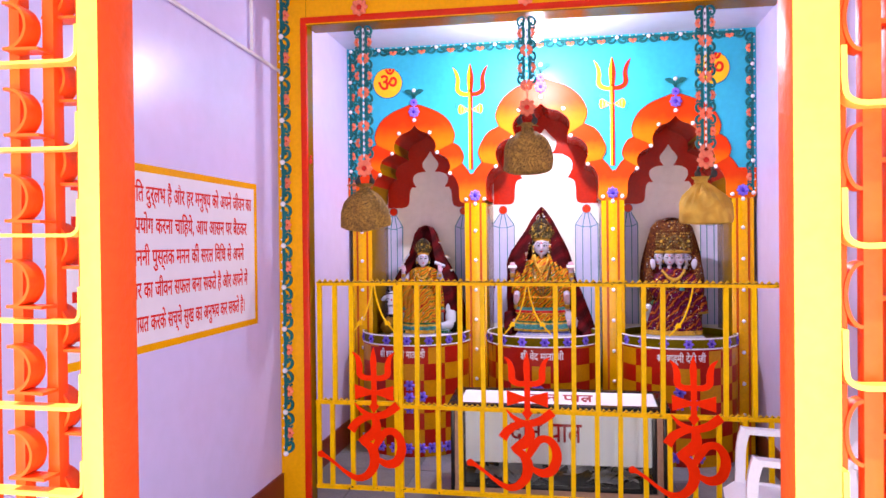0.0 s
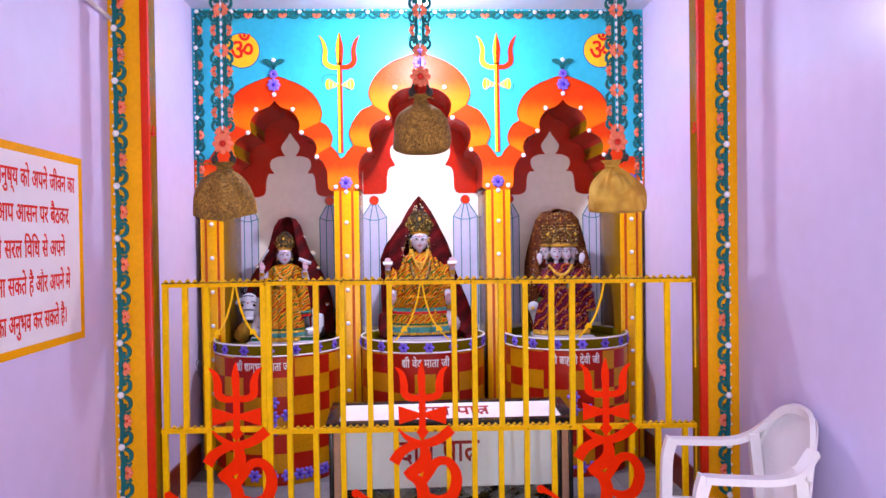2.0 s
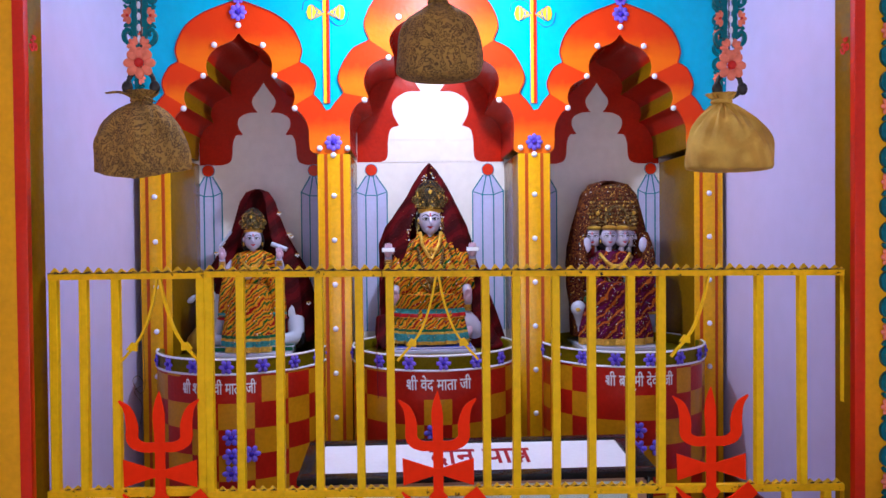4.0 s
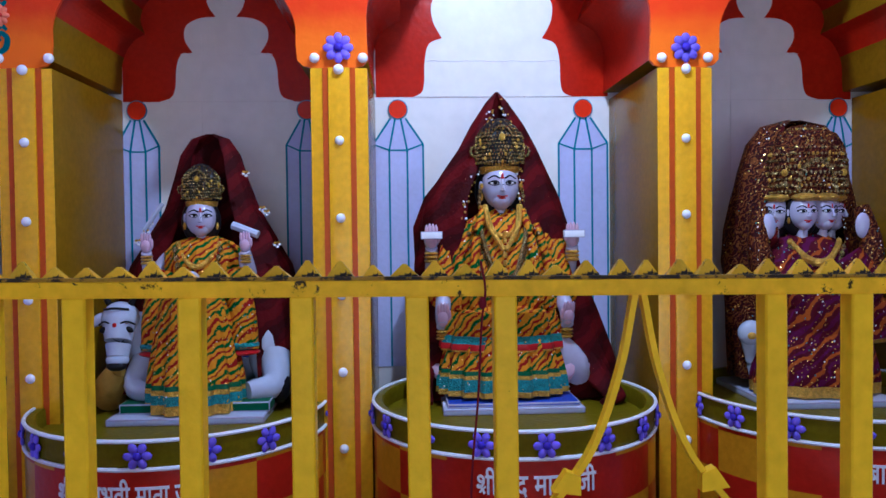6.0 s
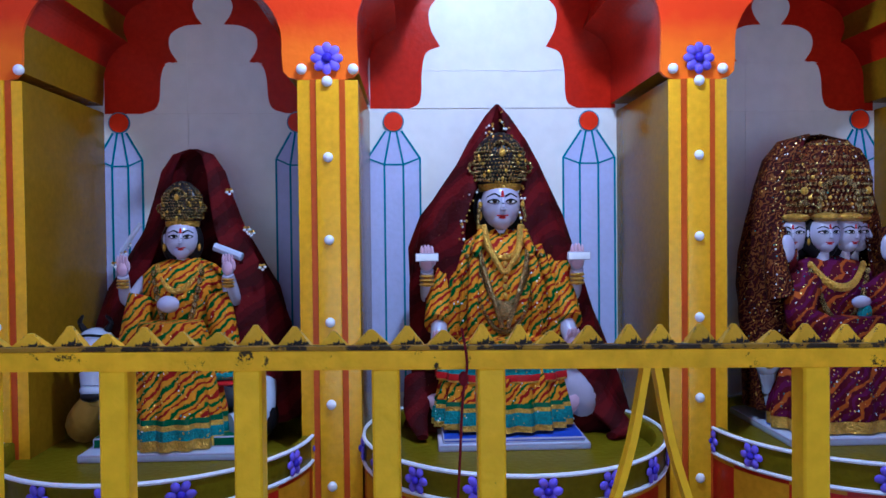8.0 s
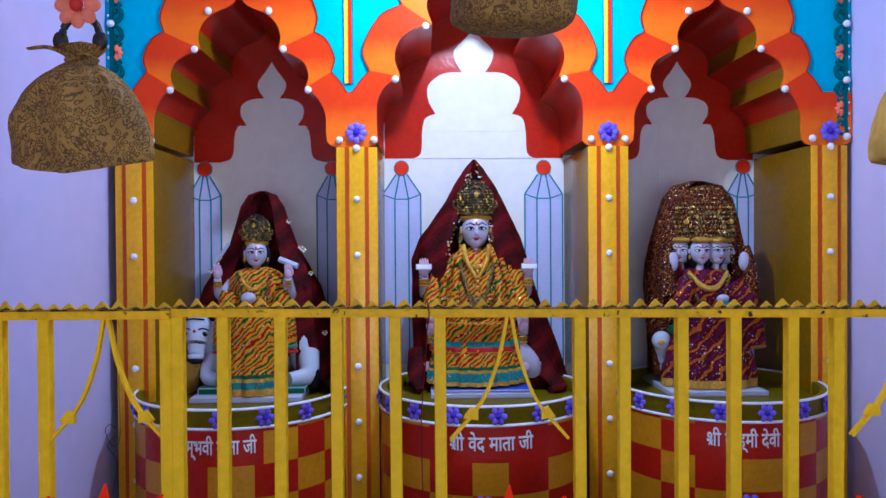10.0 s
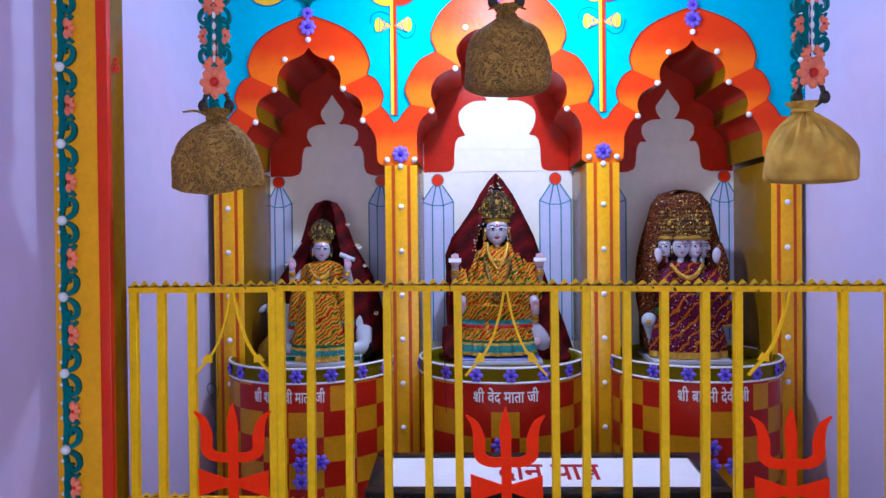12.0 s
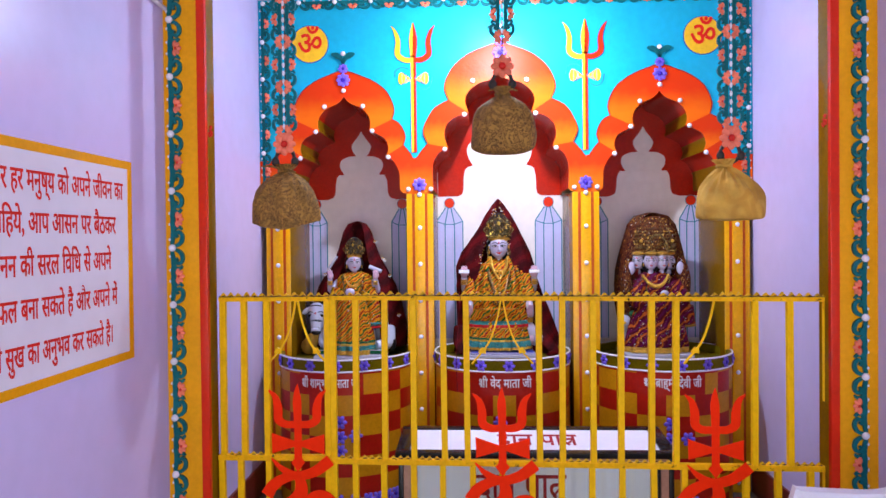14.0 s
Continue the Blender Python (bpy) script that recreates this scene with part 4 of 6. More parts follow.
BAG_FORMS = {
    3: dict(droop=0.030, turn=radians(98), square=0.95, pleat=0.006, crease=0.010, depth=0.98, lean=0.0, hem=False, ears=((-1, 0.082, 0.010), (1, 0.045, -0.012)),
            prof=((0.003, -0.006), (0.056, -0.004), (0.094, -0.001), (0.100, 0.005), (0.101, 0.020), (0.101, 0.06), (0.099, 0.10), (0.090, 0.145), (0.066, 0.185), (0.040, 0.208), (0.022, 0.220), (0.020, 0.226), (0.034, 0.240), (0.044, 0.252))),
    8: dict(droop=0.012, turn=radians(55), square=0.30, pleat=0.006, crease=0.009, depth=0.92, lean=0.0, hem=False, ears=((-1, 0.050, 0.004), (1, 0.052, 0.002)),
            prof=((0.003, -0.030), (0.060, -0.026), (0.100, -0.012), (0.112, 0.006), (0.113, 0.030), (0.112, 0.08), (0.106, 0.13), (0.088, 0.168), (0.056, 0.196), (0.028, 0.216), (0.018, 0.226), (0.030, 0.240), (0.038, 0.252))),
    5: dict(droop=0.004, turn=radians(40), square=0.22, pleat=0.013, crease=0.007, depth=0.85, lean=-0.022, hem=True, ears=((-1, 0.030, 0.012), (1, 0.026, 0.014)),
            prof=((0.003, -0.010), (0.060, -0.008), (0.112, -0.002), (0.122, 0.006), (0.124, 0.020), (0.122, 0.05), (0.114, 0.09), (0.098, 0.13), (0.074, 0.165), (0.046, 0.192), (0.024, 0.212), (0.017, 0.226), (0.028, 0.240), (0.036, 0.252))),
}
bell("bell", -0.829, 1.826, 1.540, 4, BAGB, "bell tied up in a brown printed cotton bag", 3)
bell("bell", -0.029, 2.094, 1.800, 2, BAGB, "bell tied up in a brown printed cotton bag", 8)
bell("bell", 0.783, 1.822, 1.535, 4, BAGY, "bell tied up in a mustard yellow cotton bag", 5)
bulb = thing("ceiling_bulb", *BULB_AT, "lit white bulb hanging under the sanctum ceiling", "lamp")
part("bulb_glass", lathe(bmesh.new(), [(0.004, -0.034), (0.018, -0.029), (0.028, -0.014), (0.029, 0.0), (0.024, 0.014), (0.014, 0.028)], seg=20), BULB, bulb)
part("lamp_holder", lathe(bmesh.new(), [(0.014, 0.028), (0.018, 0.040), (0.018, 0.08), (0.006, 0.09), (0.004, 0.145)], seg=16), PIPE, bulb)

# ---------------------------------------------------------------- fence of the sanctum
FY = 3.78                      # middle of the fence; it stands a little askew
SPLIT = -0.6755                # between the short fixed panel and the long one, which sags
fence = thing("fence", 0, FY, FL, "yellow painted steel tube fence with chipped saw-tooth top rail", "fence")
fb = Matrix.Translation((0, -FY, -FL))


def fy(x):
    return 3.7935 - (x + 1.08) * 0.0133


def sag(x):
    """Lift of the rails at x against the fixed panel."""
    return 0.0 if x < SPLIT else 0.0035 - (x - SPLIT) * 0.0085


def rail(x0, x1, z0, z1):
    bm = bar(bmesh.new(), [(x0, fy(x0), (z0 + z1) / 2 + sag(x0)), (x1, fy(x1), (z0 + z1) / 2 + sag(x1))], 0.025, z1 - z0)
    bmesh.ops.bevel(bm, geom=bm.edges[:], offset=0.002, segments=2, affect="EDGES")
    return part("rail", bm, FENCE, fence, at=fb)


rail(-1.094, SPLIT - 0.0008, 1.2465, 1.264)
rail(SPLIT + 0.0008, 1.128, 1.2465, 1.264)
rail(-1.104, SPLIT - 0.0008, 0.651, 0.672)
rail(SPLIT + 0.0008, 1.128, 0.637, 0.658)
rail(-1.104, SPLIT - 0.0008, 0.226, 0.246)
rail(SPLIT + 0.0008, 1.128, 0.222, 0.242)
UP = (-1.081, -1.001, -0.915, -0.6865, -0.6645, -0.579, -0.471, -0.365, -0.255, -0.170, 0.095, 0.181, 0.291, 0.392, 0.502, 0.589, 0.867, 0.989, 1.117)
LOW = (-1.124, -1.091, -1.019, -0.912, -0.804, -0.6865, -0.6645, -0.585, -0.479, -0.368, -0.260, -0.150, -0.042, 0.068, 0.175, 0.285, 0.394, 0.506, 0.615, 0.729, 0.834, 0.946, 1.060, 1.117)
rnd = random.Random(4)
for upper in (True, False):
    for x in (UP if upper else LOW):
        fixed = x < SPLIT
        if upper:
            low, top = (0.671 if fixed else 0.657) + sag(x), 1.2475 + sag(x)
        else:
            low = FL if x in (-1.124, -0.6865, -0.6645, 1.117) else 0.2455 if fixed else 0.2415 + sag(x)
            top = 0.702 if x == -1.124 else (0.652 if fixed else 0.638) + sag(x)
        w = 0.0112
        lean = 0.0 if x in (-0.6865, -0.6645) else rnd.uniform(-0.003, 0.003)
        bm = bmesh.new()
        bar(bm, [(x + lean, fy(x), low), (x, fy(x), top)], 2 * w, 2 * w, (0, 1, 0))
        bmesh.ops.bevel(bm, geom=bm.edges[:], offset=0.002, segments=1, affect="EDGES")
        part("bar", bm, BARY, fence, at=fb)
part("post_cap", ball(bmesh.new(), -1.124, fy(-1.124), 0.710, 0.013), FENCE, fence, at=fb)
# saw teeth
bm = bmesh.new()
v = [bm.verts.new(p) for p in ((-0.0165, -0.006, 0), (0.0165, -0.006, 0), (0.0165, 0.006, 0), (-0.0165, 0.006, 0), (-0.002, -0.0015, 0.016), (0.002, -0.0015, 0.016), (0.002, 0.0015, 0.016), (-0.002, 0.0015, 0.016))]
for q in ((0, 1, 5, 4), (1, 2, 6, 5), (2, 3, 7, 6), (3, 0, 4, 7), (4, 5, 6, 7), (3, 2, 1, 0)):
    bm.faces.new([v[i] for i in q])
TOOTH = finish(bm, "tooth", paint("tooth_yellow", (0.80, 0.46, 0.01), 0.35, vary=0.2, bump=0.3, wear=(0.03, 0.025, 0.02), wear_at=0.51, random=0.2), False)
n = 74
for k in range(n):
    x = -1.08 + 2.195 * k / (n - 1)
    kid("tooth", TOOTH, fence, fb @ Matrix.Translation((x + rnd.uniform(-0.002, 0.002), fy(x) + rnd.uniform(-0.002, 0.002), 1.264 + sag(x))) @ Matrix.Diagonal((rnd.uniform(0.72, 0.95), 1, rnd.uniform(0.7, 1.1), 1)))
ups = sorted(UP)
for a, b in zip(ups, ups[1:]):
    if b - a > 0.06:
        c = int((b - a - 0.02) / 0.024)
        for i in range(c):
            x = a + (b - a) * (i + 1) / (c + 1)
            if min(abs(x - t) for t in (-0.797, -0.042, 0.719)) > 0.105:
                kid("tooth", TOOTH, fence, fb @ Matrix.Translation((x, fy(x), (0.672 if x < SPLIT else 0.658) + sag(x))) @ Matrix.Diagonal((0.68, 1, 0.72, 1)))
# blackened weld seam where the teeth stand on the top rail
SEAM = paint("blackened_weld", (0.035, 0.022, 0.010), 0.6, vary=0.4, grain=30, bump=0.4, wear=(0.34, 0.18, 0.01), wear_at=0.49)
for x0, x1 in ((-1.092, SPLIT - 0.002), (SPLIT + 0.002, 1.126)):
    bm = bar(bmesh.new(), [(x0, fy(x0) - 0.0085, 1.2642 + sag(x0)), (x1, fy(x1) - 0.0085, 1.2642 + sag(x1))], 0.009, 0.0032)
    part("weld_seam", bm, SEAM, fence, "blackened weld seam", at=fb)
# forked rods under the top rail, each with a small cast leaf
for x in (-0.800, -0.038, 0.728):
    bm = bmesh.new()
    for s in (-1, 1):
        if x > 0.5 and s > 0:
            continue                              # the outer rod of the last fork is missing
        bar(bm, [(x + s * 0.004, fy(x), 1.248 + sag(x)), (x + s * 0.020, fy(x), 1.168), (x + s * 0.052, fy(x), 1.085), (x + s * 0.112, fy(x), 1.012)], 0.006, 0.012, (0, 1, 0))
        prism(bm, [(x + s * 0.060, 1.068), (x + s * 0.074, 1.074), (x + s * 0.088, 1.054), (x + s * 0.060, 1.050)], fy(x) - 0.009, fy(x) + 0.004)
    part("forked_rod", bm, BARY, fence, at=fb)


# ---------------------------------------------------------------- red tridents with the sacred syllable
def trident(x, z, s=1.0):
    """Cut from red sheet steel: trident, double drum, and flowing syllable below; x and z at the tip."""
    th = thing("trident_sign", x, fy(x) - 0.022, z, "bright red sheet-metal trident and sacred syllable fixed to the fence", "sign", "trident signs")
    k = 0.00116 * s

    def rib(name, pts, d=0.0):
        q = [((px - 937) * k, (70 - pz) * k, w * k) for px, pz, w in pts]
        return part(name, ribbon(bmesh.new(), q, -0.004 - d, 0.0, 7), SIGNRED, th, smooth=False)
    rib("blade", [(938, 66, 1), (936, 92, 9), (936, 125, 15), (937, 165, 14), (938, 215, 13), (938, 330, 13)])
    for sg in (-1, 1):
        rib("prong", [(937, 207, 12), (937 + sg * 40, 207, 13), (937 + sg * 66, 190, 15), (937 + sg * 68, 150, 15), (937 + sg * 78, 112, 10), (937 + sg * 100, 88, 2)], 0.0006)
    dr = [((px - 937) * k, (70 - pz) * k) for px, pz in ((846, 238), (925, 265), (950, 265), (1030, 242), (1030, 312), (950, 285), (925, 285), (848, 308))]
    part("drum", prism(bmesh.new(), dr, -0.0052, 0.0), SIGNRED, th, smooth=False)
    dm = [((px - 937) * k, (70 - pz) * k) for px, pz in ((937, 312), (962, 340), (937, 372), (914, 340))]
    part("dot", prism(bmesh.new(), dm, -0.0058, 0.0), SIGNRED, th, smooth=False)
    rib("crescent", [(844, 326, 2), (880, 362, 10), (930, 386, 15), (990, 374, 18), (1030, 348, 20), (1050, 332, 20)], 0.0006)
    rib("syllable_stroke", [(826, 455, 22), (850, 420, 20), (890, 395, 17), (935, 385, 14), (960, 400, 14)], 0.001)
    rib("syllable_stroke", [(938, 380, 14), (948, 430, 22), (935, 465, 26), (895, 490, 20), (868, 505, 12)], 0.0014)
    rib("syllable_stroke", [(880, 505, 12), (920, 530, 20), (938, 575, 24), (930, 625, 22), (895, 665, 18), (850, 675, 14), (800, 650, 9), (740, 605, 7), (700, 578, 9), (676, 568, 16), (664, 562, 4)], 0.0018)
    rib("syllable_stroke", [(935, 545, 10), (958, 500, 18), (990, 458, 17), (1030, 455, 16), (1060, 490, 19), (1066, 540, 22), (1045, 590, 22), (1000, 605, 18), (955, 585, 10)], 0.0022)
    return th


for x, z in ((-0.797, 0.938), (-0.042, 0.927), (0.719, 0.925)):
    trident(x, z, 0.92)
# twisted red thread tied to the top rail
bm = bmesh.new()
tube(bm, [(0, -0.016, 0.028), (0.004, -0.018, 0.0), (0.0, -0.020, -0.03), (-0.004, -0.020, -0.10), (-0.012, -0.019, -0.20), (-0.010, -0.019, -0.34)], 0.0011, 8)
ball(bm, 0.001, -0.019, -0.012, 0.004, 0.004, 0.006, 8)
o = solo("thread", bm, THREAD, "dark red sacred thread tied to the fence rail", "thread")
o.location = (-0.194, fy(-0.194), 1.252)


# ---------------------------------------------------------------- round pedestals
SEAT = 0.857                   # sunken top of the pedestals, on which the plinths stand


def pedestal(cx, text, phase, wide):
    R, cy, zt = 0.345, 4.915, 0.900
    th = thing("pedestal", cx, cy, FL, "round pedestal painted in red and yellow checks, violet flower rim", "pedestal", "pedestals under the statues")
    o = lambda z: z - FL
    bm = bmesh.new()
    seg = 80
    rows = [FL + 0.02] + [0.827 - 0.0985 * k for k in range(6, -1, -1)]
    rows = [FL, ] + [r for r in rows if r > FL + 0.03]
    prof = [(R, o(r)) for r in rows] + [(R, o(0.838))]
    lathe(bm, prof, 0, 0, 1, 1, seg, 0, cap=False)
    for f in bm.faces:
        c = f.calc_center_median()
        a = math.atan2(c.x, -c.y)                     # 0 at the front
        col = math.floor((a * R + phase) / 0.128 + 50)
        z = c.z + FL
        row = math.floor((0.827 - z) / 0.0985 + 20)
        f.material_index = (col + row) % 2
        if z > 0.7285 and abs(a * R - wide[0]) < wide[1]:
            f.material_index = 0
    part("drum", bm, [CHECKR, CHECKY], th, "cylinder painted in red and yellow checks")
    part("rim_band", lathe(bmesh.new(), [(R - 0.004, o(0.838)), (R - 0.002, o(0.842)), (R - 0.002, o(0.892)), (R - 0.006, o(0.897)), (R - 0.020, o(0.897)), (R - 0.024, o(0.892)), (R - 0.025, o(SEAT)), (0.01, o(SEAT))], 0, 0, 1, 1, 72, cap=False), RIMY, th, "olive yellow band round a sunken top")
    for z in (0.840, 0.897):
        bm = bmesh.new()
        tube(bm, [((R + 0.001) * math.cos(2 * math.pi * i / 64), (R + 0.001) * math.sin(2 * math.pi * i / 64), o(z)) for i in range(65)], 0.0045, 6, smooth_path=False)
        part("white_bead_line", bm, WHITE, th)
    base_f = None
    for k in range(-5, 6):
        a = k * 0.385 + phase
        m = Matrix.Translation(((R + 0.0) * math.sin(a), -(R + 0.0) * math.cos(a), o(0.868))) @ Matrix.Rotation(a, 4, "Z")
        if base_f is None:
            base_f = flower("flower", th, m, 6, 0.029, PURPLE, PURPLEC, "violet plastic flower")
        else:
            flower_again(base_f, m)
    for word, mid, span in words(text, 0.036, wide[2]):
        turn = lambda a: (a + mid + wide[0]) / R
        bend = lambda a, b, c: ((R + 0.001 + c) * math.sin(turn(a)), -(R + 0.001 + c) * math.cos(turn(a)), o(0.766) + b)
        part("word", writing(word, 0.038, span, bend), WHITE, th, "white painted writing", smooth=False)
    return th, base_f


p1, f1 = pedestal(-0.812, "\u0936\u094d\u0930\u0940 \u0936\u093e\u092e\u094d\u092d\u0935\u0940 \u092e\u093e\u0924\u093e \u091c\u0940", 0.020, (-0.03, 0.16, 0.29))
p2, f2 = pedestal(-0.006, "\u0936\u094d\u0930\u0940 \u0935\u0947\u0926 \u092e\u093e\u0924\u093e \u091c\u0940", 0.064, (0.005, 0.185, 0.255))
p3, f3 = pedestal(0.803, "\u0936\u094d\u0930\u0940 \u092c\u094d\u0930\u093e\u0939\u094d\u092e\u0940 \u0926\u0947\u0935\u0940 \u091c\u0940", 0.050, (-0.02, 0.16, 0.27))
# loose bunches of violet flowers at the pedestals
bunch = [(-0.790, 4.57, 0.602), (-0.790, 4.57, 0.53), (-0.718, 4.58, 0.535), (-0.790, 4.57, 0.465), (-0.027, 4.56, 0.602), (0.770, 4.57, 0.595), (0.846, 4.57, 0.526), (0.770, 4.57, 0.525)]
bunch += [(-0.95 + 0.075 * k, 4.55 + 0.02 * abs(k - 5), 0.225) for k in range(8)] + [(0.60 + 0.07 * k, 4.55, 0.225) for k in range(5)]
for x, y, z in bunch:
    c = min((-0.812, -0.006, 0.803), key=lambda q: abs(q - x))
    d = Vector((x - c, y - 4.915)).normalized() * 0.349
    g = thing("plastic_flower", c + d.x, 4.915 + d.y, z, "violet plastic flower fixed to the pedestal", "flower", "violet flowers on the pedestals")
    g.rotation_euler = (0, 0, math.atan2(d.x, -d.y))
    q = flower_again(f2, Matrix.Scale(1.2, 4), g)

# ---------------------------------------------------------------- statues, each one plain mesh
STM = [SKIN, SARI, VEIL, BRONZE, GOLD, TRIMTEAL, HAIR, MARBLE, WHITE, LIPS, LEAF, BLUE, GREEN, WINE, VEILG, BAGY]
(mSKIN, mSARI, mVEIL, mBRONZE, mGOLD, mTRIM, mHAIR, mMARB, mWHITE, mLIPS, mLEAF, mBLUE, mGREEN, mWINE, mVEILG, mYEL) = range(16)


def head(bm, x, y, z, s, turn=0.0):
    """Smooth ovoid head with simple painted marks."""
    r = Matrix.Rotation(turn, 4, "Z")
    P = lambda a, b, c: Vector((x, y, z)) + (r @ Vector((a, b, c))) * s
    F = lambda a, c, out=0.0: P(a, -0.055 * math.sqrt(max(0.05, 1 - (a / 0.0535) ** 2 - (c / 0.067) ** 2)) - out, c)
    ball(bm, *P(0, 0.030, -0.012), 0.072 * s, 0.048 * s, 0.088 * s, 20, mHAIR)
    ball(bm, *P(0, 0, 0), 0.0535 * s, 0.055 * s, 0.067 * s, 28, mSKIN, r)
    ball(bm, *P(0, -0.014, -0.036), 0.031 * s, 0.036 * s, 0.034 * s, 18, mSKIN, r)
    tube(bm, [F(0, 0.016, -0.002), F(0, 0.0, 0.003), F(0, -0.012, 0.007)], [0.0035 * s, 0.0062 * s], 10, mSKIN)
    ball(bm, *F(0, -0.0145, 0.006), 0.0088 * s, 0.006 * s, 0.0048 * s, 10, mSKIN, r)
    for sg in (-1, 1):
        ball(bm, *F(sg * 0.0215, 0.006, -0.001), 0.0140 * s, 0.0034 * s, 0.0047 * s, 14, mWHITE, r @ Matrix.Rotation(sg * 0.38, 4, "Z"))
        ball(bm, *F(sg * 0.0205, 0.0062, 0.0020), 0.0060 * s, 0.0024 * s, 0.0052 * s, 12, mHAIR, r @ Matrix.Rotation(sg * 0.38, 4, "Z"))
        tube(bm, [F(sg * 0.0090, 0.004, 0.001), F(sg * 0.014, 0.0098, 0.002), F(sg * 0.024, 0.0110, 0.002), F(sg * 0.0385, 0.006, 0.001)], [0.0024 * s, 0.0030 * s], 6, mHAIR)
        tube(bm, [F(sg * 0.0105, 0.0015, 0.001), F(sg * 0.0215, -0.0010, 0.001), F(sg * 0.036, 0.004, 0.001)], 0.0010 * s, 6, mHAIR)
        tube(bm, [F(sg * 0.007, 0.019, 0.0005), F(sg * 0.022, 0.0265, 0.0008), F(sg * 0.040, 0.018, 0.0005)], [0.0030 * s, 0.0016 * s], 6, mHAIR)
        ball(bm, *P(sg * 0.055, 0.006, -0.002), 0.007 * s, 0.010 * s, 0.018 * s, 12, mSKIN, r)
        ball(bm, *P(sg * 0.056, -0.002, -0.030), 0.006 * s, 0.006 * s, 0.014 * s, 10, mGOLD, r)
    tube(bm, [F(-0.0145, -0.0305, 0.001), F(-0.006, -0.0315, 0.003), F(0, -0.0325, 0.003), F(0.006, -0.0315, 0.003), F(0.0145, -0.0305, 0.001)], 0.0019 * s, 6, mLIPS)
    ball(bm, *F(0, -0.0365, 0.0015), 0.0100 * s, 0.0032 * s, 0.0042 * s, 10, mLIPS, r)
    ball(bm, *F(0, 0.027, 0.001), 0.0036 * s, 0.0018 * s, 0.0080 * s, 8, mLIPS, r)
    ball(bm, *F(0, 0.020, 0.001), 0.0062 * s, 0.0018 * s, 0.0026 * s, 8, mLIPS, r)
    lathe(bm, [(0.022 * s, z - 0.105 * s), (0.021 * s, z - 0.075 * s), (0.024 * s, z - 0.045 * s)], x, y + 0.008 * s, seg=16, mi=mSKIN)


def crown(bm, x, y, z, s, h=0.165, w=1.0):
    wv = lambda a, zz: 0.0035 * s * math.sin(9 * a) + 0.003 * s * math.sin(17 * a + zz * 160)
    lathe(bm, [(0.056 * s * w, z), (0.060 * s * w, z + 0.008 * s), (0.060 * s * w, z + 0.020 * s)], x, y, seg=28, mi=mGOLD)
    lathe(bm, [(0.058 * s * w, z + 0.020 * s), (0.066 * s * w, z + 0.03 * s), (0.070 * s * w, z + h * 0.45 * s), (0.066 * s * w, z + h * 0.65 * s), (0.050 * s * w, z + h * 0.82 * s), (0.026 * s * w, z + h * 0.95 * s), (0.004, z + h * s)], x, y, seg=48, mi=mHAIR, wave=wv)
    rn = random.Random(17)
    for row in range(12):
        t = 0.19 + 0.065 * row
        q = 0.0685 + 0.004 * math.sin(t * 5) if t < 0.62 else 0.0705 - 0.044 * ((t - 0.62) / 0.30) ** 1.4
        n = 24 if t < 0.7 else 16
        for k in range(n + 1):
            a = math.pi * (1 + (k + 0.5 * (row % 2)) / n)
            e = rn.uniform(0.0030, 0.0052) * s
            ball(bm, x + q * s * w * math.cos(a), y + q * s * w * math.sin(a), z + h * t * s, e, 0.0045 * s, e * rn.uniform(0.8, 1.4), 5, mGOLD if rn.random() < 0.10 else mBRONZE)
    for k in range(15):
        a = math.pi * k / 14
        ball(bm, x + 0.034 * s * math.cos(a), y - 0.062 * s * w, z + h * 0.50 * s + 0.052 * s * math.sin(a), 0.0052 * s, 0.007 * s, 0.0052 * s, 6, mBRONZE)
    ball(bm, x, y - 0.070 * s * w, z + h * 0.62 * s, 0.009 * s, 0.006 * s, 0.012 * s, 8, mGOLD)
    for k in range(23):
        a = math.pi * (1 + k / 22)
        ball(bm, x + 0.062 * s * w * math.cos(a), y + 0.062 * s * w * math.sin(a), z + 0.022 * s + 0.010 * s * abs(math.cos(a)), 0.0042 * s, 0.005 * s, 0.0042 * s, 6, mGOLD)
    for sg in (-1, 1):
        for k in range(8):
            b = 2 * math.pi * k / 8
            ball(bm, x + sg * 0.074 * s * w + 0.012 * s * math.cos(b), y - 0.012 * s, z + h * 0.40 * s + 0.014 * s * math.sin(b), 0.0058 * s, 0.006 * s, 0.0058 * s, 6, mBRONZE)


def drape(bm, x, y, prof, sy, mi, fold, gap=0.62, trim=mVEIL, skew=None):
    """A veil over head and shoulders, open at the front; prof gives (half width, height); gap is half the opening in radians."""
    wv = lambda a, z: fold * (math.sin(9 * a + 14 * z) + 0.6 * math.sin(17 * a - 9 * z)) * min(1.0, max(0.05, (prof[0][1] - z) * 3))
    a0, a1 = -math.pi / 2 + gap, 1.5 * math.pi - gap
    n0, v0 = len(bm.faces), len(bm.verts)
    lathe(bm, prof, x, y, 1, sy, 56, mi, wv, a0, a1, False)
    bm.faces.ensure_lookup_table()
    seg = 56
    for i, f in enumerate(bm.faces[n0:]):
        k = i % seg
        if k in (0, seg - 1) and i // seg % 2:
            f.material_index = trim
    # a second, inner layer gives the cloth its thickness
    lathe(bm, [(max(r - 0.004, 0.001), z - 0.003) for r, z in prof], x, y, 1, sy, 56, mi, wv, a0, a1, False)
    if skew:
        bm.verts.ensure_lookup_table()
        for v in bm.verts[v0:]:
            v.co.x += skew(v.co.z)


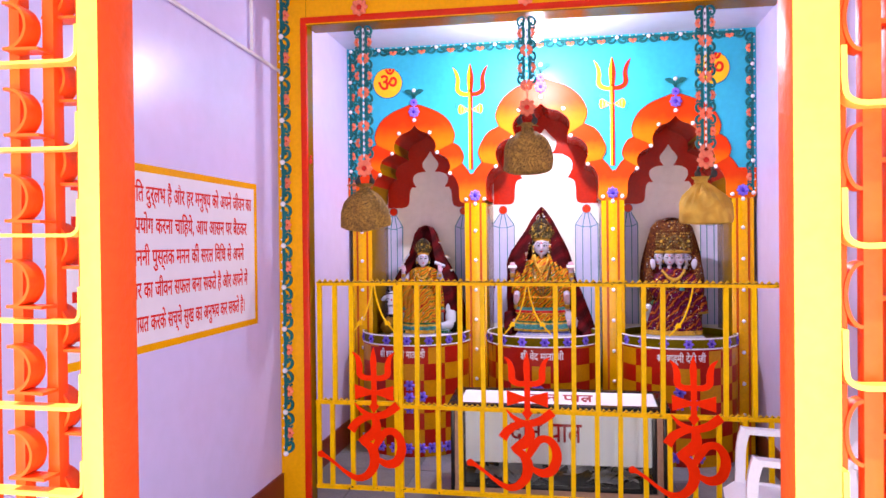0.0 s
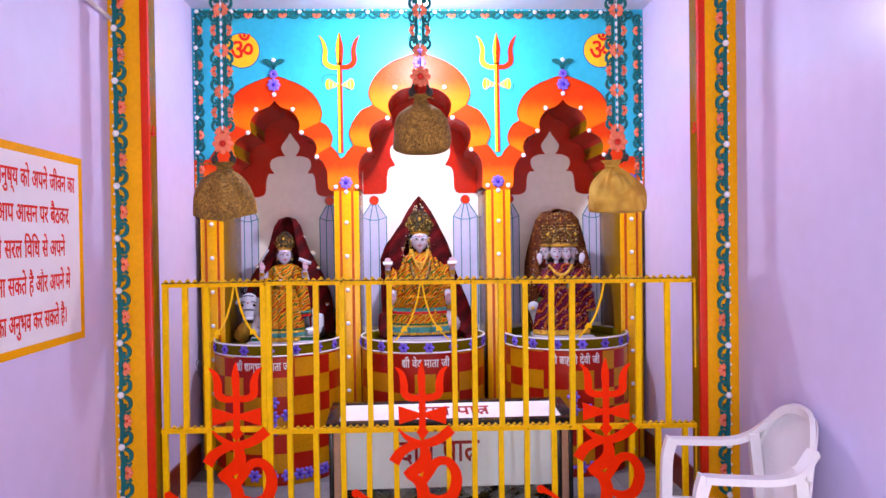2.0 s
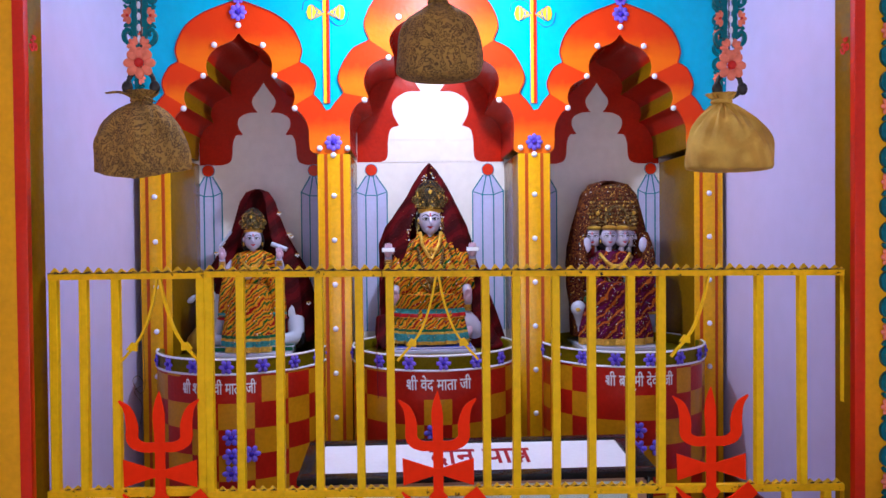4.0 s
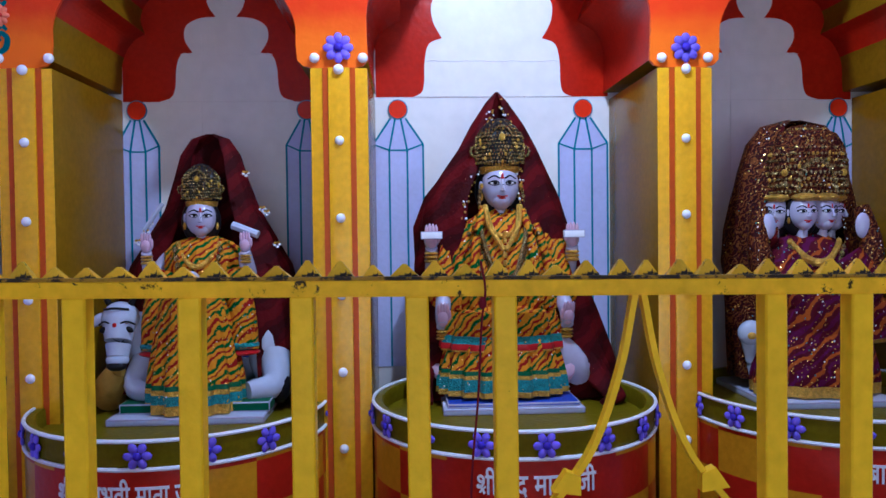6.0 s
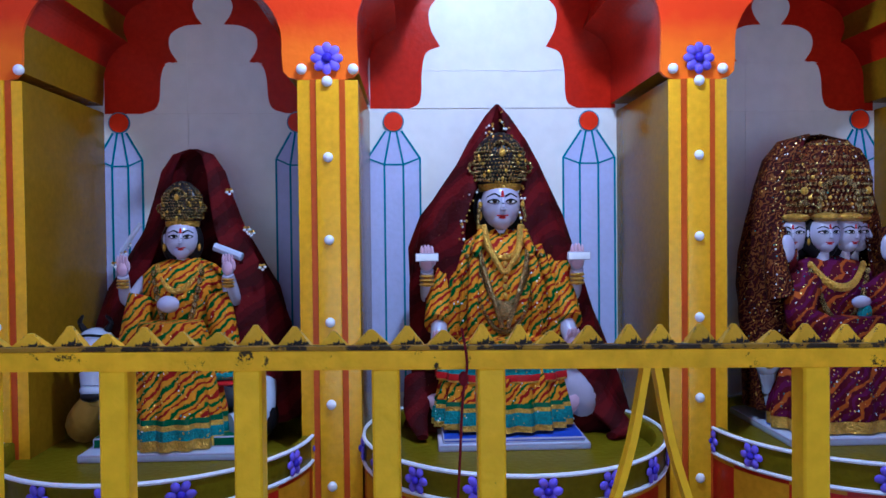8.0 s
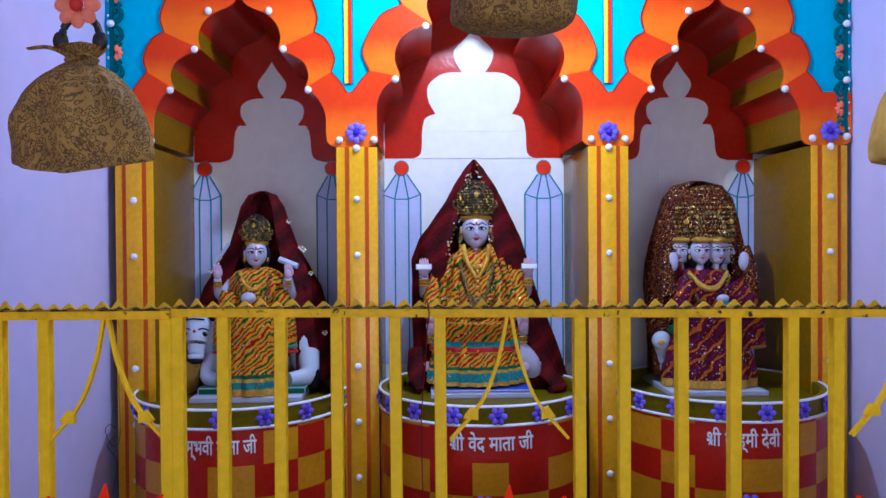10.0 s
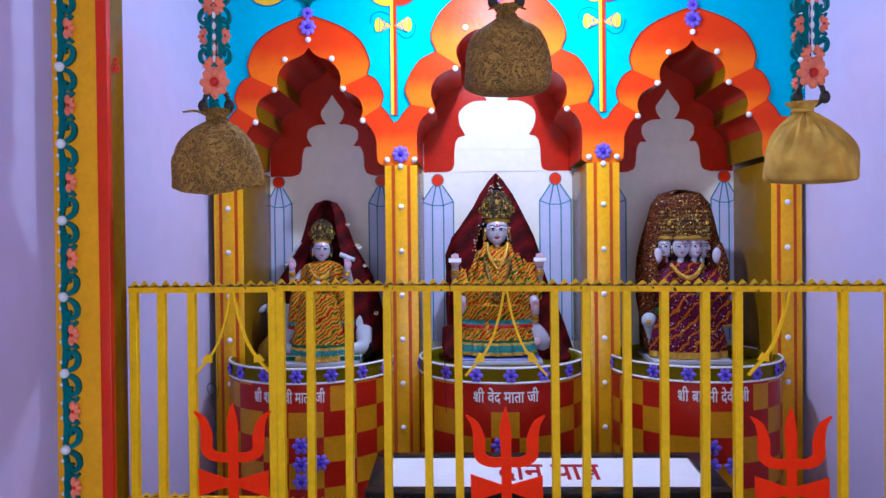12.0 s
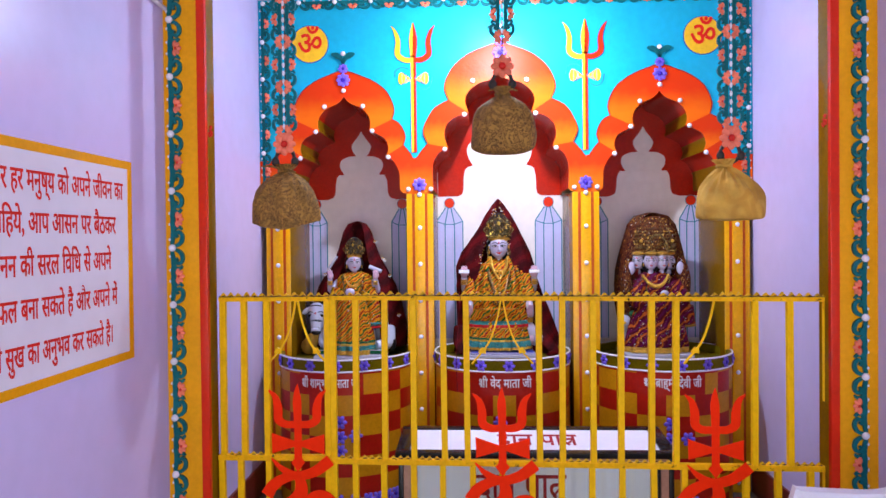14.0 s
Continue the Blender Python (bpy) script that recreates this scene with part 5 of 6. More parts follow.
def skirt(bm, x, y, prof, sy, main, pleat, n=13, bands=True):
    wv = lambda a, z: pleat * math.sin(n * a) * min(1.0, max(0.0, (prof[-1][1] - z) / (prof[-1][1] - prof[0][1])) + 0.15)
    full, mats = [], []
    line = spline([(r, z, 0) for r, z in prof], 6)
    for q in line:
        full.append((q[0], q[1]))
    z0 = full[0][1]
    for q in full[:-1]:
        d = q[1] - z0
        mats.append((mGOLD if d < 0.012 else mTRIM if d < 0.034 else mGOLD if d < 0.044 else mGREEN if d < 0.056 else main) if bands else (mGOLD if d < 0.020 else main))
    lathe(bm, full, x, y, 1, sy, 96, 0, wv, mats=mats)


def arm(bm, pts, r, s, sleeve):
    tube(bm, [tuple(p) for p in pts], [r, r * 0.75], 12, mSKIN)
    e = pts[-1]
    ball(bm, e[0], e[1], e[2] + 0.020 * s, 0.019 * s, 0.010 * s, 0.024 * s, 12, mSKIN)
    ball(bm, e[0], e[1] - 0.004 * s, e[2] + 0.020 * s, 0.016 * s, 0.009 * s, 0.021 * s, 12, mLEAF)
    ball(bm, e[0] + (0.018 if e[0] < -0.4 or e[0] < 0.0 else -0.018) * s, e[1] - 0.004 * s, e[2] + 0.028 * s, 0.0055 * s, 0.006 * s, 0.016 * s, 8, mLEAF)
    for k in range(4):
        ball(bm, e[0] + (k - 1.5) * 0.0082 * s, e[1] - 0.003, e[2] + (0.044 + (0.003 if k in (1, 2) else 0.0)) * s, 0.0050 * s, 0.0058 * s, 0.017 * s, 8, mLEAF)
    for k in range(3):
        ball(bm, e[0], e[1], e[2] - 0.014 * s - 0.009 * k * s, 0.019 * s, 0.019 * s, 0.005 * s, 12, mGOLD)
    if sleeve:
        tube(bm, [tuple(p) for p in pts[:2]], [r * 1.7, r * 1.4], 12, mSARI)


def necklace(bm, x, y, z, w, d, r, mi):
    n = 30
    for k in range(n + 1):
        t = -1 + 2 * k / n
        ball(bm, x + w * t, y + 0.025 * t * t, z - d * (1 - t * t * abs(t) ** 0.2), r, r, r * 1.2, 6, mi)


def sparkle(bm, seed, n, box6, r, ry, keep=None):
    """Small bright sequins standing on the cloth, found by casting at the figure from the front."""
    from mathutils.bvhtree import BVHTree
    tree = BVHTree.FromBMesh(bm)
    rn = random.Random(seed)
    spots = []
    for _ in range(n * 4):
        x0, x1, z0, z1 = box6
        hit = tree.ray_cast(Vector((rn.uniform(x0, x1), 4.5, rn.uniform(z0, z1))), Vector((0, 1, 0)))
        if hit[0] is not None and bm.faces[hit[2]].material_index in (keep or (mSARI, mWINE, mVEIL, mVEILG, mTRIM)):
            spots.append(hit[0].copy())
    for k, p in enumerate(spots[:n]):
        q = rn.uniform(0.6, 1.2)
        ball(bm, p.x, p.y, p.z, r * q, r * 0.5, r * q, 6, (mGOLD, mWHITE, mGOLD, mGOLD, mTRIM)[k % 5])


def settle(bm, y, depth):
    """Lets a figure down onto the sunken top of its pedestal and draws its lower half back over its plinth."""
    for v in bm.verts:
        z = v.co.z
        f = min(1.0, max(0.0, (z - 1.06) / 0.14))
        if v.co.y < y:
            v.co.y = y - (y - v.co.y) * (depth + (1 - depth) * f)
        if z < 1.25:
            v.co.z = z - (0.898 - SEAT) * (1.25 - z) / (1.25 - 0.898)


def trim_beads(bm, seed, x, y, prof, sy, gap, skew=lambda z: 0.0):
    """Sparkling edge of a veil, in uneven clusters."""
    rn = random.Random(seed)
    for s in (-1, 1):
        for q in spline([(r, z, 0) for r, z in prof], 7):
            for _ in range(rn.choice((0, 1, 1, 2, 4))):
                a = -math.pi / 2 + s * gap
                e = rn.uniform(0.0016, 0.0036)
                ball(bm, x + skew(q[1]) + q[0] * math.cos(a) + rn.uniform(-0.010, 0.010), y + q[0] * math.sin(a) * sy - 0.004, q[1] + rn.uniform(-0.009, 0.009), e, e, e, 6, mGOLD if rn.random() < 0.6 else mWHITE)


# middle statue: seated, orange cloth, red veil
bm = bmesh.new()
x, y = -0.015, 5.06
box(bm, x - 0.165, x + 0.185, 4.735, 5.24, 0.898, 0.912, 0.004, mMARB)
box(bm, x - 0.155, x + 0.175, 4.755, 5.2, 0.912, 0.922, 0.004, mBLUE)
for k in range(16):
    a = 2 * math.pi * k / 16
    ball(bm, x + 0.02 + 0.185 * math.cos(a), 5.03 + 0.15 * math.sin(a), 0.965, 0.045, 0.02, 0.022, 8, mLEAF, Matrix.Rotation(a, 4, "Z") @ Matrix.Rotation(-0.5, 4, "Y"))
skirt(bm, x - 0.005, y - 0.12, [(0.162, 0.930), (0.158, 0.97), (0.144, 1.03), (0.125, 1.09), (0.10, 1.12)], 1.06, mSARI, 0.013, 19)
lathe(bm, [(0.158, 1.030), (0.160, 1.034), (0.158, 1.048), (0.156, 1.056), (0.153, 1.066), (0.146, 1.09), (0.130, 1.12)], x - 0.005, y - 0.115, 1, 1.0, 80, 0, lambda a, z: 0.006 * math.sin(15 * a + 1), cap=False, mats=[mGOLD, mLIPS, mTRIM, mTRIM, mSARI, mSARI])
for sg in (-1, 1):
    ball(bm, x + sg * 0.075, y - 0.09, 1.075, 0.090, 0.09, 0.050, 18, mSARI, Matrix.Rotation(sg * 0.25, 4, "Y"))
tube(bm, [(x + 0.13, y - 0.12, 1.03), (x + 0.185, y - 0.12, 0.99), (x + 0.20, y - 0.10, 0.955)], [0.042, 0.028], 12, mSKIN)
fold = lambda a, z: 0.004 * math.sin(11 * a + 30 * z) + 0.002 * math.sin(23 * a)
lathe(bm, [(0.150, 1.07), (0.158, 1.12), (0.160, 1.19), (0.150, 1.25), (0.126, 1.295), (0.092, 1.330), (0.056, 1.354), (0.038, 1.372), (0.028, 1.378)], x, y, 1, 0.66, 56, mSARI, fold)
for sg in (-1, 1):
    ball(bm, x + sg * 0.110, y + 0.0, 1.270, 0.038, 0.05, 0.056, 14, mSARI)
    tube(bm, [(x + sg * 0.135, y, 1.27), (x + sg * 0.150, y - 0.03, 1.19), (x + sg * 0.160, y - 0.08, 1.145)], [0.044, 0.034], 12, mSARI)
    arm(bm, [(x + sg * 0.155, y - 0.07, 1.145), (x + sg * 0.160, y - 0.12, 1.115), (x + sg * 0.160, y - 0.15, 1.085)], 0.022, 0.9, False)
    arm(bm, [(x + sg * 0.140, y + 0.03, 1.25), (x + sg * 0.180, y + 0.0, 1.20), (x + sg * 0.185, y - 0.05, 1.265)], 0.022, 1.0, False)
    box(bm, x + sg * 0.185 - 0.028, x + sg * 0.185 + 0.028, y - 0.078, y - 0.068, 1.288, 1.308, 0.002, mWHITE)
head(bm, x, y - 0.024, 1.426, 0.92)
crown(bm, x, y - 0.010, 1.458, 0.90, 0.165)
for sg in (-1, 1):
    tube(bm, [(x + sg * 0.062, y - 0.062, 1.348), (x + sg * 0.050, y - 0.098, 1.27), (x + sg * 0.006, y - 0.118, 1.14)], 0.0065, 8, mBRONZE)
    tube(bm, [(x + sg * 0.085, y - 0.068, 1.325), (x + sg * 0.115, y - 0.085, 1.22), (x + sg * 0.125, y - 0.09, 1.12)], [0.010, 0.016], 10, mSARI)
    tube(bm, [(x + sg * 0.050, y - 0.060, 1.362), (x + sg * 0.070, y - 0.088, 1.29), (x + sg * 0.078, y - 0.108, 1.18), (x + sg * 0.072, y - 0.115, 1.10)], [0.010, 0.015], 10, mSARI)
    tube(bm, [(x + sg * 0.046, y - 0.056, 1.372), (x + sg * 0.034, y - 0.094, 1.315), (x + sg * 0.004, y - 0.108, 1.26)], [0.009, 0.006], 8, mGOLD)
    for k in range(12):
        ball(bm, x + sg * (0.052 + 0.006 * math.sin(k * 0.6)), y - 0.045, 1.425 - 0.014 * k, 0.0055, 0.005, 0.008, 6, mBRONZE if k % 4 else mGOLD)
necklace(bm, x, y - 0.100, 1.315, 0.075, 0.125, 0.0075, mBRONZE)
necklace(bm, x, y - 0.108, 1.300, 0.090, 0.170, 0.0060, mBRONZE)
necklace(bm, x, y - 0.088, 1.345, 0.055, 0.050, 0.0055, mGOLD)
ball(bm, x, y - 0.115, 1.178, 0.020, 0.008, 0.022, 10, mBRONZE)
for k in range(6):
    ball(bm, x, y - 0.108, 1.30 - 0.018 * k, 0.006, 0.004, 0.007, 6, mGOLD)
MID_VEIL = [(0.004, 1.684), (0.030, 1.655), (0.072, 1.59), (0.104, 1.53), (0.139, 1.47), (0.178, 1.40), (0.205, 1.32), (0.222, 1.22), (0.238, 1.12), (0.256, 1.04), (0.280, 0.96), (0.295, 0.905)]
mid_skew = lambda z: -0.020 * math.exp(-((z - 1.37) / 0.10) ** 2) + 0.052 * min(1.0, max(0.0, (1.22 - z) / 0.30))
drape(bm, x, y + 0.035, MID_VEIL, 0.50, mVEIL, 0.008, 0.40, skew=mid_skew)
# the veil's corner trails over the edge of the plinth
tube(bm, [(x + 0.20, y - 0.02, 1.02), (x + 0.25, y - 0.09, 0.955), (x + 0.285, y - 0.16, 0.915), (x + 0.25, y - 0.21, 0.908)], [0.055, 0.016], 14, mVEIL, 0.5)
tube(bm, [(x - 0.20, y - 0.04, 1.02), (x - 0.215, y - 0.12, 0.955), (x - 0.20, y - 0.20, 0.912)], [0.045, 0.014], 14, mVEIL, 0.5)
bm.faces.ensure_lookup_table()
sparkle(bm, 1, 260, (x - 0.20, x + 0.20, 0.93, 1.40), 0.0021, 0.002, (mSARI, mTRIM))
trim_beads(bm, 2, x, y + 0.035, MID_VEIL[1:], 0.50, 0.40, mid_skew)
settle(bm, y, 0.58)
solo("statue", bm, STM, "seated marble goddess statue in orange cloth and red veil", "statue", "statues in the niches")

# statue on a cow
bm = bmesh.new()
x, y, s = -0.782, 5.02, 0.80
box(bm, x - 0.195, x + 0.175, 4.80, 5.22, 0.898, 0.914, 0.004, mMARB)
box(bm, x - 0.18, x + 0.18, 4.86, 5.2, 0.914, 0.936, 0.003, mGREEN)
ball(bm, x + 0.02, y + 0.08, 1.03, 0.19, 0.085, 0.085, 20, mMARB)
ball(bm, x + 0.155, y + 0.03, 1.045, 0.058, 0.080, 0.112, 22, mMARB)
tube(bm, [(x + 0.175, y - 0.02, 1.02), (x + 0.178, y - 0.07, 0.962), (x + 0.12, y - 0.115, 0.952)], [0.040, 0.022], 14, mMARB)
tube(bm, [(x - 0.13, y + 0.05, 1.04), (x - 0.17, y - 0.01, 1.07), (x - 0.195, y - 0.04, 1.095)], [0.070, 0.048], 14, mMARB)
hx, hy = x - 0.200, y - 0.055
ball(bm, hx, hy, 1.112, 0.047, 0.050, 0.042, 20, mMARB)
tube(bm, [(hx, hy - 0.005, 1.115), (hx, hy - 0.026, 1.075), (hx, hy - 0.040, 1.032)], [0.044, 0.026], 18, mMARB)
ball(bm, hx, hy - 0.042, 1.026, 0.029, 0.026, 0.016, 14, mMARB)
ball(bm, hx, hy - 0.050, 1.014, 0.026, 0.022, 0.012, 12, mHAIR)
for sg in (-1, 1):
    ball(bm, hx + sg * 0.058, hy + 0.010, 1.112, 0.028, 0.010, 0.013, 12, mMARB, Matrix.Rotation(sg * 0.5, 4, "Y"))
    ball(bm, hx + sg * 0.029, hy - 0.040, 1.094, 0.013, 0.006, 0.007, 12, mHAIR, Matrix.Rotation(sg * 0.35, 4, "Y"))
    tube(bm, [(hx + sg * 0.012, hy - 0.048, 1.108), (hx + sg * 0.028, hy - 0.044, 1.112), (hx + sg * 0.044, hy - 0.032, 1.104)], 0.0022, 6, mHAIR)
    tube(bm, [(hx + sg * 0.022, hy, 1.142), (hx + sg * 0.036, hy, 1.164), (hx + sg * 0.026, hy - 0.005, 1.180)], [0.009, 0.003], 8, mHAIR)
tube(bm, [(hx - 0.030, hy - 0.030, 1.138), (hx, hy - 0.046, 1.142), (hx + 0.030, hy - 0.030, 1.138)], 0.003, 6, mHAIR)
ball(bm, hx, hy - 0.052, 1.104, 0.006, 0.004, 0.006, 8, mLIPS)
tube(bm, [(x - 0.15, y - 0.03, 1.02), (x - 0.165, y - 0.08, 0.965), (x - 0.12, y - 0.11, 0.952)], [0.034, 0.02], 12, mMARB)
tube(bm, [(x + 0.10, y - 0.01, 1.12), (x + 0.108, y - 0.03, 1.06), (x + 0.10, y - 0.035, 1.02)], 0.010, 8, mBLUE)
skirt(bm, x - 0.005, y - 0.115, [(0.115, 0.917), (0.112, 0.98), (0.100, 1.05), (0.085, 1.12), (0.07, 1.17)], 0.90, mSARI, 0.009, 15)
for sg in (-1, 1):
    tube(bm, [(x + sg * 0.088, y - 0.06, 1.22), (x + sg * 0.105, y - 0.08, 1.12), (x + sg * 0.105, y - 0.09, 1.045)], [0.030, 0.040], 12, mSARI)
    ball(bm, x + sg * 0.105, y - 0.09, 1.055, 0.042, 0.042, 0.014, 14, mTRIM)
    ball(bm, x + sg * 0.105, y - 0.09, 1.038, 0.044, 0.044, 0.008, 14, mLIPS)
lathe(bm, [(0.080, 1.13), (0.085, 1.18), (0.098, 1.23), (0.095, 1.265), (0.070, 1.288), (0.035, 1.302), (0.02, 1.306)], x, y - 0.02, 1, 0.68, 48, mSARI, fold)
head(bm, x, y - 0.040, 1.350, 0.70, 0.22)
crown(bm, x, y - 0.028, 1.378, 0.66, 0.165)
for sg in (-1, 1):
    arm(bm, [(x + sg * 0.090, y - 0.02, 1.25), (x + sg * 0.125, y - 0.05, 1.21), (x + sg * 0.120, y - 0.09, 1.265)], 0.017, 0.78, False)
tube(bm, [(x - 0.135, y - 0.06, 1.32), (x - 0.085, y - 0.07, 1.385)], 0.006, 8, mMARB, smooth_path=False)
tube(bm, [(x + 0.085, y - 0.07, 1.33), (x + 0.150, y - 0.08, 1.305)], 0.010, 8, mMARB, smooth_path=False)
ball(bm, x - 0.012, y - 0.11, 1.205, 0.026, 0.018, 0.018, 12, mSKIN)
necklace(bm, x, y - 0.088, 1.285, 0.050, 0.055, 0.0055, mGOLD)
necklace(bm, x, y - 0.100, 1.270, 0.055, 0.140, 0.0075, mBRONZE)
ball(bm, x + 0.012, y - 0.115, 1.110, 0.020, 0.008, 0.024, 10, mBRONZE)
drape(bm, x + 0.005, y + 0.05, [(0.010, 1.572), (0.050, 1.558), (0.078, 1.515), (0.095, 1.45), (0.120, 1.375), (0.165, 1.30), (0.208, 1.23), (0.235, 1.15), (0.252, 1.06), (0.262, 0.94)], 0.48, mVEIL, 0.006, 0.55)
for k in range(5):
    ball(bm, x + 0.19 - 0.0 * k, y + 0.02 - 0.02 * k, 0.955, 0.03, 0.03, 0.04, 12, mHAIR)
tube(bm, [(x - 0.26, y + 0.02, 0.935), (x - 0.23, y - 0.04, 0.975), (x - 0.21, y - 0.06, 1.0)], [0.045, 0.02], 12, mYEL)
bm.faces.ensure_lookup_table()
sparkle(bm, 3, 150, (x - 0.14, x + 0.14, 0.93, 1.30), 0.0021, 0.002, (mSARI, mTRIM))
for px, pz in ((-0.125, 1.335), (-0.135, 1.315), (0.115, 1.46), (0.155, 1.37), (0.165, 1.36), (0.19, 1.28), (0.235, 1.09), (-0.155, 1.29)):
    for k in range(5):
        ball(bm, x + px + 0.006 * math.cos(2.4 * k), y - 0.045, pz + 0.006 * math.sin(2.4 * k), 0.0042, 0.003, 0.0032, 6, (mWHITE, mGOLD)[k % 2])
settle(bm, y, 0.80)
solo("statue", bm, STM, "marble goddess statue in orange cloth standing by a white cow", "statue", "statues in the niches")

# statue with four heads
bm = bmesh.new()
x, y = 0.790, 5.02
box(bm, x - 0.165, x + 0.17, 4.75, 5.20, 0.898, 0.914, 0.004, mMARB)
lathe(bm, [(0.150, 0.914), (0.150, 0.930), (0.12, 0.948)], x + 0.0, y - 0.04, 1, 0.85, 36, mBLUE)
ball(bm, x - 0.155, y - 0.06, 1.055, 0.034, 0.038, 0.030, 14, mMARB)
tube(bm, [(x - 0.155, y - 0.05, 1.04), (x - 0.135, y - 0.03, 1.0), (x - 0.12, y - 0.03, 0.955)], [0.024, 0.03], 12, mMARB)
ball(bm, x - 0.160, y - 0.092, 1.050, 0.012, 0.016, 0.009, 8, mYEL)
skirt(bm, x + 0.005, y - 0.095, [(0.160, 0.918), (0.158, 0.97), (0.140, 1.04), (0.115, 1.11), (0.09, 1.16)], 0.92, mWINE, 0.010, 12, False)
lathe(bm, [(0.105, 1.105), (0.118, 1.10), (0.122, 1.085), (0.110, 1.075)], x - 0.01, y - 0.07, 1, 0.8, 40, mGREEN, lambda a, z: 0.006 * math.sin(22 * a), cap=False)
lathe(bm, [(0.105, 1.09), (0.108, 1.15), (0.115, 1.21), (0.108, 1.25), (0.075, 1.278), (0.035, 1.29)], x, y - 0.015, 1, 0.7, 48, mWINE, fold)
tube(bm, [(x + 0.085, y - 0.07, 1.235), (x + 0.135, y - 0.10, 1.14), (x + 0.150, y - 0.105, 1.04)], [0.040, 0.055], 14, mWINE)
ball(bm, x + 0.150, y - 0.105, 1.038, 0.058, 0.045, 0.010, 16, mGOLD)
tube(bm, [(x - 0.080, y - 0.07, 1.235), (x - 0.105, y - 0.11, 1.16), (x - 0.060, y - 0.14, 1.13)], [0.038, 0.034], 14, mWINE)
ball(bm, x + 0.045, y - 0.12, 1.165, 0.016, 0.016, 0.022, 12, mTRIM)
ball(bm, x + 0.035, y - 0.115, 1.19, 0.022, 0.018, 0.014, 12, mSKIN)
for dx, dy, tn in ((-0.075, 0.012, -0.5), (-0.020, -0.030, -0.1), (0.038, -0.020, 0.22), (0.082, 0.018, 0.7)):
    head(bm, x + dx, y - 0.02 + dy, 1.345, 0.66, tn)
    ball(bm, x + dx, y - 0.03 + dy, 1.385, 0.034, 0.036, 0.012, 14, mGOLD)
wv = lambda a, z: 0.004 * math.sin(15 * a) + 0.003 * math.sin(29 * a + 120 * z)
lathe(bm, [(0.095, 1.385), (0.106, 1.41), (0.108, 1.47), (0.098, 1.52), (0.075, 1.555), (0.035, 1.575), (0.004, 1.58)], x + 0.012, y - 0.005, 1, 0.55, 64, mVEILG, wv)
rn = random.Random(23)
for row in range(11):
    zz = 1.40 + 0.0165 * row
    q = 0.108 if zz < 1.48 else 0.108 - 0.072 * ((zz - 1.48) / 0.10) ** 1.6
    for k in range(29):
        a = math.pi * (1 + (k + 0.5 * (row % 2)) / 28)
        e = rn.uniform(0.0032, 0.0056)
        ball(bm, x + 0.012 + q * math.cos(a), y - 0.005 + 0.56 * q * math.sin(a), zz, e, 0.0045, e * rn.uniform(0.8, 1.3), 5, mGOLD if rn.random() < 0.14 else mBRONZE)
for k in range(13):
    a = math.pi * k / 12
    ball(bm, x + 0.012 + 0.082 * math.cos(a), y - 0.052 + 0.02 * math.sin(a), 1.42 + 0.115 * math.sin(a), 0.010, 0.008, 0.010, 6, mGOLD if k % 2 else mBRONZE)
    ball(bm, x + 0.012 + 0.05 * math.cos(a), y - 0.062, 1.41 + 0.07 * math.sin(a), 0.008, 0.006, 0.009, 6, mBRONZE)
necklace(bm, x, y - 0.095, 1.27, 0.065, 0.050, 0.008, mGOLD)
necklace(bm, x, y - 0.105, 1.255, 0.070, 0.110, 0.007, mBRONZE)
drape(bm, x + 0.005, y + 0.05, [(0.020, 1.600), (0.090, 1.582), (0.128, 1.535), (0.150, 1.46), (0.168, 1.38), (0.182, 1.30), (0.194, 1.22), (0.190, 1.14), (0.180, 1.06), (0.172, 0.94)], 0.55, mVEILG, 0.007, 0.50)
for sg in (-1, 1):
    tube(bm, [(x + sg * 0.135, y - 0.05, 1.36), (x + sg * 0.150, y - 0.07, 1.27), (x + sg * 0.140, y - 0.08, 1.20)], [0.020, 0.034], 12, mVEILG)
    ball(bm, x + sg * 0.125, y - 0.075, 1.31, 0.020, 0.012, 0.034, 12, mSKIN)
bm.faces.ensure_lookup_table()
sparkle(bm, 5, 420, (x - 0.2, x + 0.2, 0.93, 1.60), 0.0022, 0.002)
settle(bm, y, 0.62)
solo("statue", bm, STM, "four-headed marble goddess statue in wine-red cloth with gold hem", "statue", "statues in the niches")

# ---------------------------------------------------------------- donation box
BX0, BX1, BY0, BY1 = -0.446, 0.630, 3.965, 4.275
dbox = thing("donation_box", 0.092, BY0, FL, "black-framed donation box with glass front and white panels", "donation box")
db = Matrix.Translation((-0.092, -BY0, -FL))
for x0, x1 in ((BX0, BX0 + 0.018), (BX1 - 0.018, BX1)):
    part("side_panel", box(bmesh.new(), x0, x1, BY0, BY1, FL, 0.612, 0.003), BLACKW, dbox, at=db)
for x0, x1 in ((BX0 + 0.020, BX0 + 0.050), (BX1 - 0.050, BX1 - 0.020)):
    part("wood_strip", box(bmesh.new(), x0, x1, BY0 + 0.003, BY0 + 0.03, FL + 0.03, 0.600, 0.003), WOOD, dbox, "pale wooden strip", at=db)
for x0, x1 in ((BX0 + 0.052, BX0 + 0.072), (BX1 - 0.072, BX1 - 0.052)):
    part("frame_strip", box(bmesh.new(), x0, x1, BY0 + 0.001, BY0 + 0.03, FL + 0.04, 0.600, 0.002), BLACKW, dbox, at=db)
part("plinth", box(bmesh.new(), BX0 + 0.018, BX1 - 0.018, BY0, BY1, FL, FL + 0.035, 0.003), WOOD, dbox, at=db)
